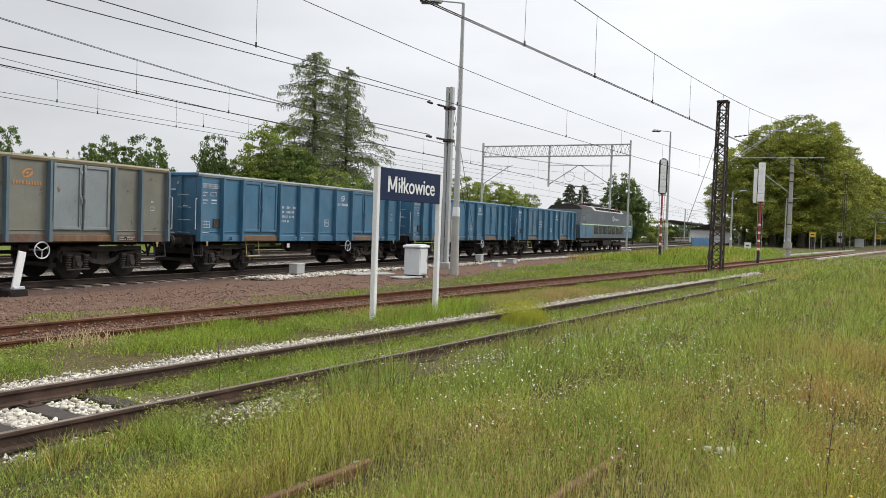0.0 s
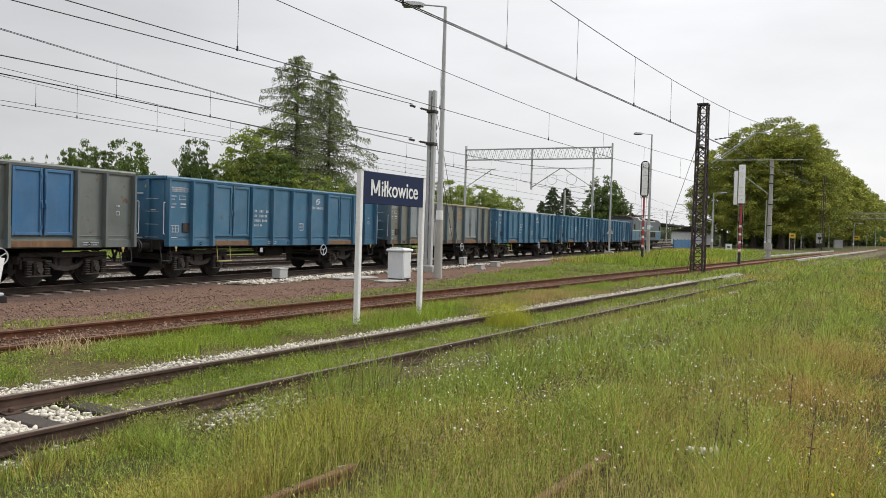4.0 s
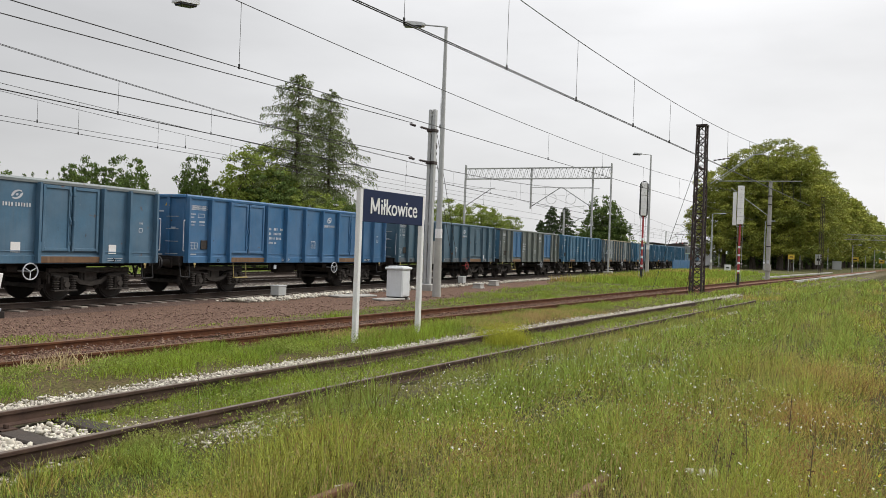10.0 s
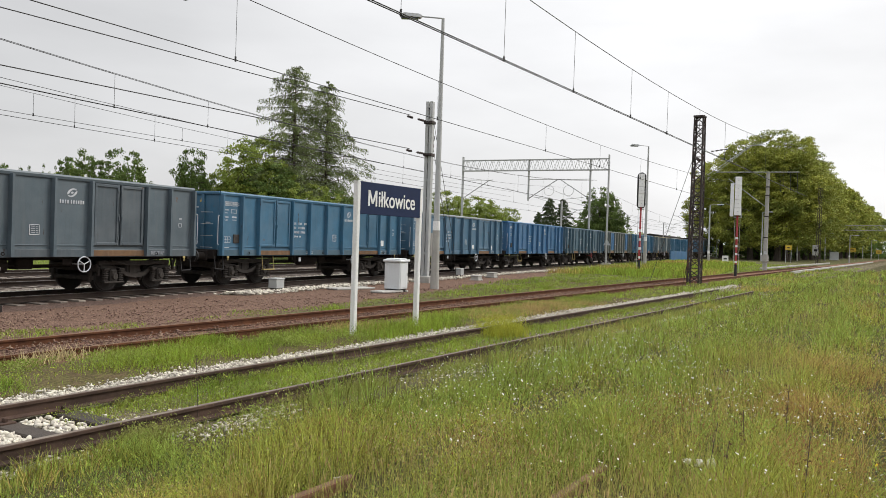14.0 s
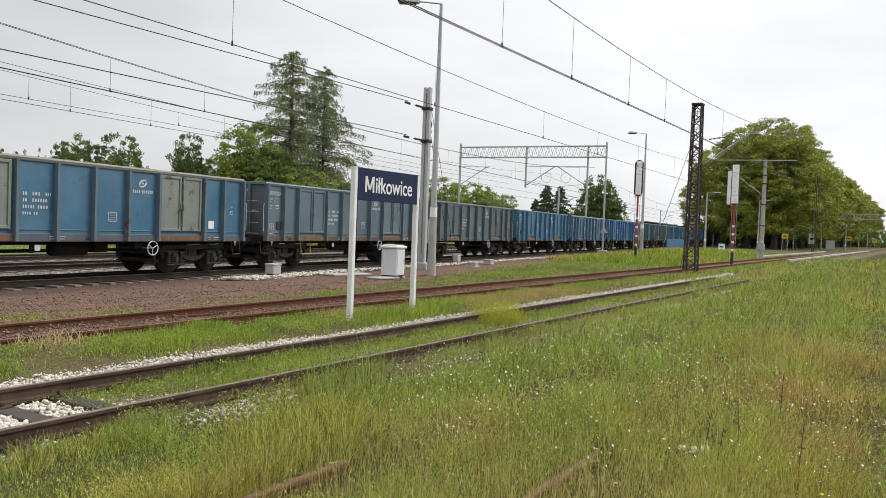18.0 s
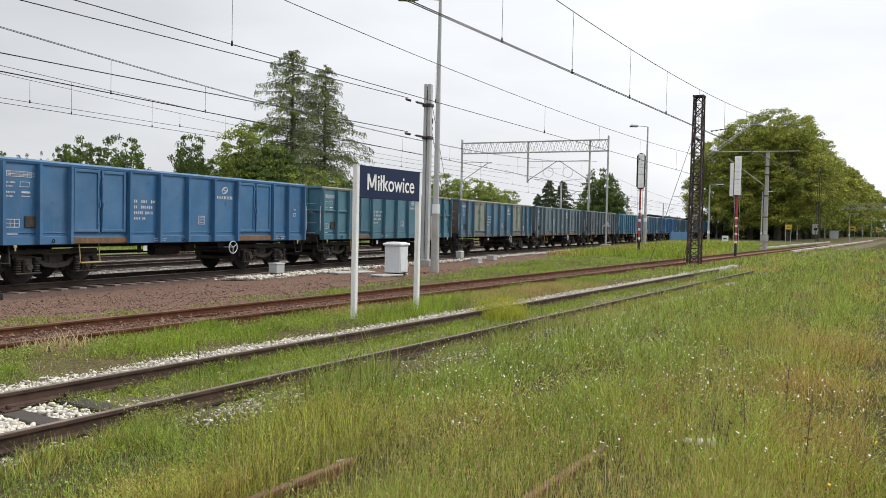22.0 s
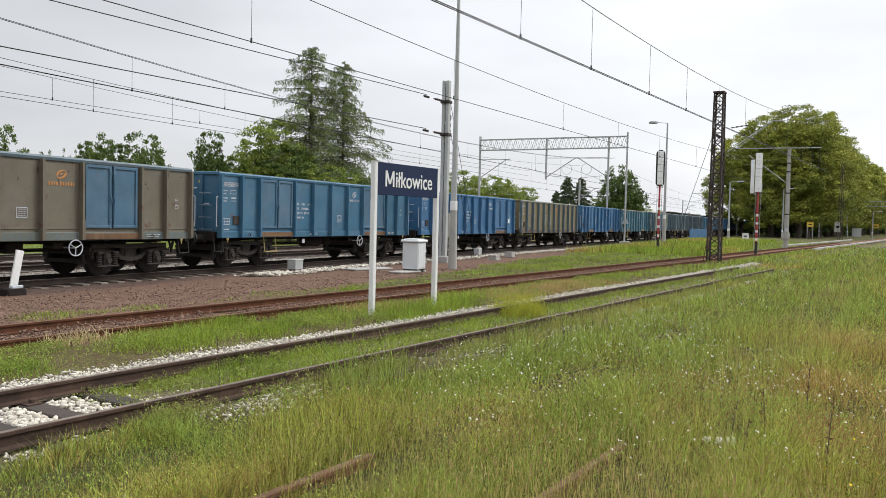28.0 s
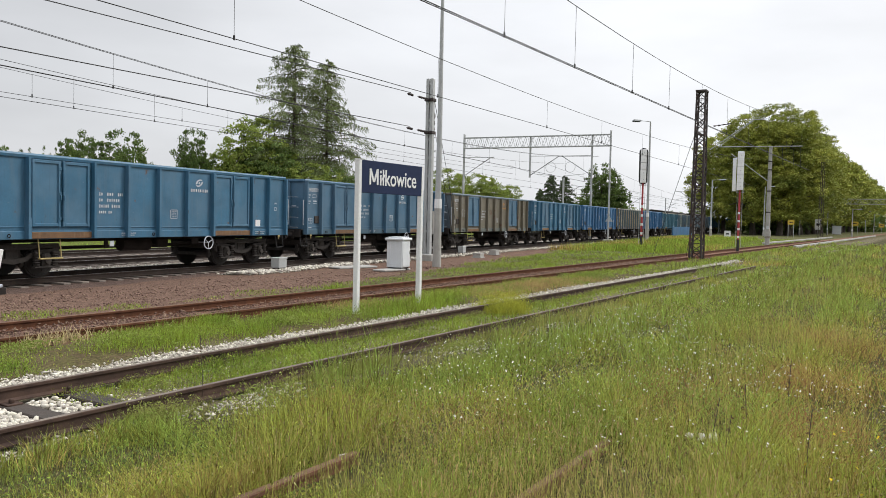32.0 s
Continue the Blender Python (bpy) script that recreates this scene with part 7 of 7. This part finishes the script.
# weeds that crowd the rails of the near siding
M["rail_weed"] = material("rail_weed", (0.36, 0.37, 0.11), (0.20, 0.22, 0.06), rough=0.7, scale=0.9, fine=5, bump=0.0, island=0.5, through_light=0.3)
for n, o_, w, top, lab in ((26000, 6.30, 0.13, 0.20, "near"), (15000, 7.93, 0.07, 0.13, "far")):
    p = strip(n, (4.6 if o_ < 7 else 5.6, 33), (o_, w), U3, N3, 1.5)
    s = along3(p)
    p = p[(rng.random(len(p)) < 0.55 + 0.8 * wave(p[:, 0], p[:, 1], 2.1, 6.0)) & (np.abs(off3(p) - NEAR + 0.7525) > 0.075)]
    r = np.hypot(p[:, 0], p[:, 1])
    blades("rail_weeds", f"thin weeds growing along the {lab} rail of the siding", p, rng.uniform(0.3, 1.0, len(p)) * top, 0.0015 + 0.00045 * r, 1.0, M["rail_weed"])
    q = p[rng.random(len(p)) < 0.8].copy()
    q[:, 2] += rng.random(len(q)) * top
    size = rng.uniform(0.012, 0.028, len(q))
    v, f = cards(q, rng.normal(size=(len(q), 3)), size * 1.3, size * 0.55)
    swarm("rail_weeds", v, f, M["rail_weed"], f"small leaves of weeds along the {lab} rail of the siding", "weeds")
# low mossy cover of tiny leaves between the rails and on the verges
p, r = scatter(260000, 7, 60, -34, 30, 0.95)
s, o, o2 = along3(p), off3(p), off2(p)
lush = wave(p[:, 0], p[:, 1], 1.3, 2.0) + 0.7 * wave(p[:, 0], p[:, 1], 3.3, 5.0) + 0.5 * wave(p[:, 0], p[:, 1], 0.45, 1.7)
soil = np.exp(-((s - 5.9) / 0.75) ** 2 - ((o - 9.35) / 0.3) ** 2) + 0.8 * np.exp(-((s - 11.2) / 0.8) ** 2 - ((o - 9.3) / 0.25) ** 2)
zone = np.where((o > 8.9) & (o < 10.9), 0.75, np.where((o > 6.6) & (o < 8.05) & (s > 4.7), 0.85, np.where((o > 12.9) & (o < 14.2), 0.35 * (lush > 0.1), np.where((o > 4.6) & (o < 6.45), np.where(wave(p[:, 0], p[:, 1], 1.6, 4.0) > 0.1, 0.12, 0.6), 0.0))))
keep = rng.random(len(p)) < zone * np.clip(0.65 + 0.6 * lush, 0.12, 1.0) * (1 - np.clip(1.3 * soil, 0, 1))
p, r, lush = p[keep], r[keep], lush[keep]
inner = (off3(p) > 6.6) & (off3(p) < 8.05)
p[:, 2] += rng.random(len(p)) ** 1.4 * np.clip(0.05 + 0.05 * lush, 0.02, 0.14) * np.where(inner, 1.5, 1.0)
size = rng.uniform(0.012, 0.03, len(p)) * (0.55 + 0.045 * r)
v, f = cards(p, rng.normal(0, 0.6, size=(len(p), 3)) + np.array([0, 0, 0.9]), size * 1.3, size * 0.6)
v = v.reshape(-1, 4, 3)
pick = rng.random(len(p)) + 0.3 * lush - 0.25 * inner
for sel, mt in ((pick > 0.62, M["grass_bright"]), ((pick <= 0.62) & (pick > 0.25), M["leaf_light"]), (pick <= 0.25, M["meadow"])):
    k = int(sel.sum())
    swarm("low_weeds", v[sel].reshape(-1, 3), np.arange(4 * k).reshape(-1, 4), mt, "low mossy weeds between the rails", "weeds")



p, r = scatter(52000, 52, 118, 8, 24, 0.5)
o, o2, s2 = off3(p), off2(p), p[:, 0] * U2.x + p[:, 1] * U2.y
p, r = p[(o > 13.3) & (o2 > 6) & (o2 < 15.6)], r[(o > 13.3) & (o2 > 6) & (o2 < 15.6)]
tone = wave(p[:, 0], p[:, 1], 0.35, 2.0) + rng.normal(0, 0.3, len(p))
for sel, mt in ((tone > 0.55, M["meadow_tan"]), ((tone <= 0.55) & (tone > 0.2), M["meadow"]), (tone <= 0.2, M["grass_bright"])):
    blades("bank_grass", "tall tan and green grass on the low bank", p[sel], rng.uniform(0.15, 0.5, sel.sum()), 0.004 + 0.0005 * r[sel], 0.6, mt)


def tufts(name, label, centres, n, spread, h, mat, width=0.007):
    pts = []
    for x, y in centres:
        pts.append(np.c_[rng.normal(x, spread, n), rng.normal(y, spread, n)])
    pts = np.vstack(pts)
    pts = np.c_[pts, ground_z(pts[:, 0], pts[:, 1])]
    return blades(name, label, pts, rng.uniform(*h, len(pts)), np.full(len(pts), width), 0.8, mat)


def spots(items):
    return [tuple(side(a, b).xy) for a, b in items]


tufts("grass_tuft", "lush green tuft at the foot of the sign", spots([(14.2, 9.2), (14.8, 9.5), (13.4, 9.3), (15.5, 9.6), (12.2, 9.0)]), 500, 0.28, (0.12, 0.38), M["grass_bright"])
tufts("grass_tuft", "green weed clumps between the tracks", spots([(9.1, 10.6), (9.3, 10.5), (9.2, 10.7), (10.3, 10.1), (7.6, 9.6), (8.2, 10.3), (9.1, 9.4), (11.5, 10.4), (20.5, 10.4), (26, 10.2), (24, 9.8), (31, 14), (16, 13.4)]), 420, 0.20, (0.08, 0.28), M["grass_bright"])
tufts("flowering_weed", "low yellow-green flowering weed on the rail", spots([(14.7, 7.85), (15.2, 7.75), (15.7, 8.0), (15.1, 8.15)]), 800, 0.16, (0.12, 0.30), material("weed", (0.46, 0.45, 0.06), (0.30, 0.33, 0.05), rough=0.7, scale=3, fine=9, bump=0.0, island=0.3, through_light=0.35), 0.012)
tufts("dry_stalks", "pale dry stalks beside the rusty rail", spots([(6.1, 10.9), (6.3, 10.95), (6.5, 10.95), (6.7, 11.0), (6.9, 11.0)]), 44, 0.11, (0.12, 0.3), material("pale_straw", (0.62, 0.52, 0.30), (0.5, 0.4, 0.22), rough=0.8, scale=2, fine=9, bump=0.0, island=0.3, through_light=0.3), 0.016)
tufts("dry_stalks", "few pale dry stalks beside the rusty rail", spots([(7.3, 11.0), (7.6, 11.0), (8.5, 11.0), (9.1, 11.0)]), 12, 0.10, (0.1, 0.24), bpy.data.materials["pale_straw"], 0.014)
tufts("dry_grass", "orange-tan dry grass beside the siding", spots([(17.5, 9.6), (18.5, 9.9), (19.6, 9.7), (20.6, 10.0), (21.6, 9.6), (22.5, 9.9), (24, 9.6), (13.0, 10.3)]), 1000, 0.42, (0.08, 0.22), M["grass_dry"], 0.010)
tufts("tall_weed", "tall grey-green weed stalks in the meadow", spots([(6.4, 5.4), (6.9, 5.2), (9.6, 5.0), (11.4, 4.8), (27.5, 6.6), (28, 6.4)]), 60, 0.12, (0.5, 0.95), M["meadow_blue"], 0.009)


def weeds(name, label, centres, n, spread, h, leaf, mat):
    """Bushy herbs: leaf cards in low mounds."""
    pts = np.vstack([np.c_[rng.normal(x, spread, n), rng.normal(y, spread, n)] for x, y in centres])
    z = ground_z(pts[:, 0], pts[:, 1]) + rng.random(len(pts)) ** 0.8 * h
    v, f = cards(np.c_[pts, z], rng.normal(size=(len(pts), 3)) + np.array([0, 0, 0.8]), rng.uniform(0.6, 1.4, len(pts)) * leaf, rng.uniform(0.3, 0.6, len(pts)) * leaf)
    return swarm(name, v, f, mat, label, "weeds")


herb = [tuple(side(a, b).xy) for a, b in ((7.7, 1.84), (7.9, 1.6), (6.5, 2.2), (6.4, 2.35), (7.2, 0.9), (7.6, 1.2), (9.5, -0.8), (10.3, -0.2), (12.5, -1.6), (5.4, 2.1), (8.6, 3.6), (11.4, 2.2), (14.5, 1.0), (6.0, 4.9), (5.2, 5.2), (8.9, 5.3), (4.4, 4.6), (16, -2), (19, 2.5), (22, 0))]
weeds("leafy_weeds", "green leafy weeds among the meadow grass", herb, 420, 0.24, 0.36, 0.032, M["leaf_light"])
herb = [tuple(side(a, b).xy) for a, b in ((8.2, 10.0), (9.0, 9.7), (10.5, 10.2), (12.6, 9.9), (7.0, 10.3), (15.5, 9.4), (19.5, 10.2), (23, 9.9), (6.0, 10.6), (6.6, 9.8), (9.6, 10.6), (13.8, 10.4), (17, 10.3), (5.8, 7.6), (7.0, 7.3), (8.6, 7.5), (11.0, 7.2), (4.7, 6.0), (6.1, 6.1), (7.5, 6.1), (10.5, 6.1))]
herb += [tuple(side(4 + 26 * random.random(), random.uniform(9.0, 10.8)).xy) for _ in range(46)]
weeds("trackside_weeds", "bright leafy weeds between the rails", herb, 300, 0.22, 0.15, 0.04, M["leaf_light"])
for b, r, h in ((21.0, 6.4, 0.6), (21.9, 6.2, 0.5), (23.4, 6.7, 0.66), (27.2, 6.1, 0.62), (25.9, 7.8, 0.7), (-15.9, 8.6, 0.75), (18.2, 28.2, 1.3), (18.5, 28.6, 1.1)):
    x, y = r * math.sin(radians(b)), r * math.cos(radians(b))
    t = thing("dock_stalk", "tall dark dock stalk in the meadow", "weed", at_ground(x, y, b * 9), "dock stalks")
    lx = random.uniform(-0.08, 0.08)
    part("stem", strand([Vector((0, 0, -0.03)), Vector((lx * 0.3, 0, h * 0.5)), Vector((lx, 0.02, h))], 0.0032), M["bark"], t)
    q = np.array([(lx * u, 0, h * u) for u in np.linspace(0.55, 1.0, 26)]) + rng.normal(0, 0.012, (26, 3))
    v, f = cards(q, rng.normal(size=(26, 3)), rng.uniform(0.015, 0.04, 26), rng.uniform(0.008, 0.016, 26))
    tagged(part("seed_head", swarm("seed_head", v, f, M["rust_board"], "", ""), None, t), kind="stuff")


def flowers(name, label, p, rad, h, mat, centre=None):
    """Flower heads as tilted six-sided cups on thin stems."""
    n = len(p)
    k = 7
    ang = np.linspace(0, 6.283, k, endpoint=False)
    tilt = rng.normal(0, 0.45, (n, 2))
    rr = rng.uniform(*rad, n)
    c = p.copy()
    c[:, 2] += h
    ring = np.stack([np.cos(ang)[None] * rr[:, None], np.sin(ang)[None] * rr[:, None]], -1)
    z = ring[..., 0] * tilt[:, :1] + ring[..., 1] * tilt[:, 1:] + rr[:, None] * 0.15
    v = np.concatenate([np.concatenate([ring, z[..., None]], -1) + c[:, None], c[:, None]], 1)
    f = np.array([(i, (i + 1) % k, k) for i in range(k)])[None] + (np.arange(n) * (k + 1))[:, None, None]
    return swarm(name, v.reshape(-1, 3), f.reshape(-1, 3), mat, label, "flowers")


def drifts(spots_, n, spread):
    out = []
    for s_, o_ in spots_:
        q = side(s_, o_)
        out.append(np.c_[rng.normal(q.x, spread, n), rng.normal(q.y, spread * 1.3, n)])
    out = np.vstack(out)
    return np.c_[out, ground_z(out[:, 0], out[:, 1])]


p, r = scatter(5200, 5.5, 45, -22, 34, 0.6)
keep = (off3(p) < 5.6) & (rng.random(len(p)) < 0.10 + 0.8 * wave(p[:, 0], p[:, 1], 0.9, 12.0))
p = np.r_[p[keep], drifts([(9.8, 4.4), (11.5, 4.4), (10.2, 2.0), (9.0, 1.6), (13.5, 4.6), (7.2, 4.3), (8.4, 0.6), (18, 3.5), (10.6, 3.6), (12.2, 3.4), (8.46, 1.93), (8.6, 2.2), (10.8, 3.0), (9.4, 3.6), (7.9, 4.4), (8.8, 4.7), (12.6, 4.2), (6.2, 2.6)], 75, 0.5)]
flowers("daisies", "small white daisies scattered in the meadow", p, (0.0055, 0.0105), rng.uniform(0.24, 0.42, len(p)), M["petal"])
p = drifts([(6.78, 0.34), (5.73, 0.47), (5.6, 0.1), (5.2, -2.2), (9.5, -2.5), (7.5, -0.9), (16, -3.0)], 5, 0.12)
flowers("buttercups", "yellow wild flowers in the meadow", p, (0.009, 0.016), rng.uniform(0.25, 0.42, len(p)), M["petal_yellow"])

stones("field_stones", "pale stones lying in the meadow", np.array([(-0.59, 5.97, -0.04), (2.46, 6.64, -0.02), (2.38, 6.7, -0.02), (2.55, 6.62, -0.02)]), (0.028, 0.055), M["white_stone"], 0.2, True)


weeds("flowering_weed", "leafy yellow-green weed mound on the rail", spots([(14.6, 7.8), (15.0, 7.7), (15.4, 7.9), (15.9, 8.0), (15.2, 8.15)]), 900, 0.2, 0.42, 0.03, bpy.data.materials["weed"])


tufts("tall_grass", "tall thin meadow grass clump beside the siding", spots([(4.6, 4.7), (5.0, 4.6), (5.4, 4.7), (5.0, 4.2), (5.6, 4.3), (4.5, 4.3)]), 240, 0.2, (0.25, 0.62), M["meadow"], 0.005)


# ---- what moves ----
def run(t):
    """How far the train has come along the main track: the rear end of the wagon with index 0."""
    return 18.465 + 6.7657 * t + 0.02856 * t * t - 0.0000078 * t ** 3


def motions():
    times = [i * 1.0 for i in range(33)]
    for k, w in TRAIN:
        rows = []
        for t in times:
            p = main(run(t) + 14.04 * k + 6.4, MAIN)
            rows.append((t, pose(p.x, p.y, 0, 0, 0, TURN2)))
        walk(w, rows)
    rows = []
    for t in times:
        p = main(run(t) + 14.04 * 3 + 9.6, MAIN)
        rows.append((t, pose(p.x, p.y, 0, 0, 0, TURN2)))
    walk(loco, rows)
    # wheels roll with the train; wheelsets that sit alike on their bogies turn alike
    spin = [(i * 0.085, math.degrees((run(i * 0.085) - run(0)) / 0.46)) for i in range(int(32 / 0.085) + 2)]
    spin = [(t, a) for t, a in spin if t < 32] + [(32.0, math.degrees((run(32.0) - run(0)) / 0.46))]
    lead = {}
    for o in list(scene.objects):
        if o.name.split(".")[0] == "wheelset":
            x = round(o.matrix_basis.translation.x, 2)
            if x not in lead:
                walk(o, [(t, pose(x, 0, 0.46, 0, a, 0)) for t, a in spin])
                lead[x] = o.animation_data
            else:
                o.rotation_mode = "QUATERNION"
                d = o.animation_data_create()
                d.action = lead[x].action
                d.action_slot = lead[x].action_slot


motions()
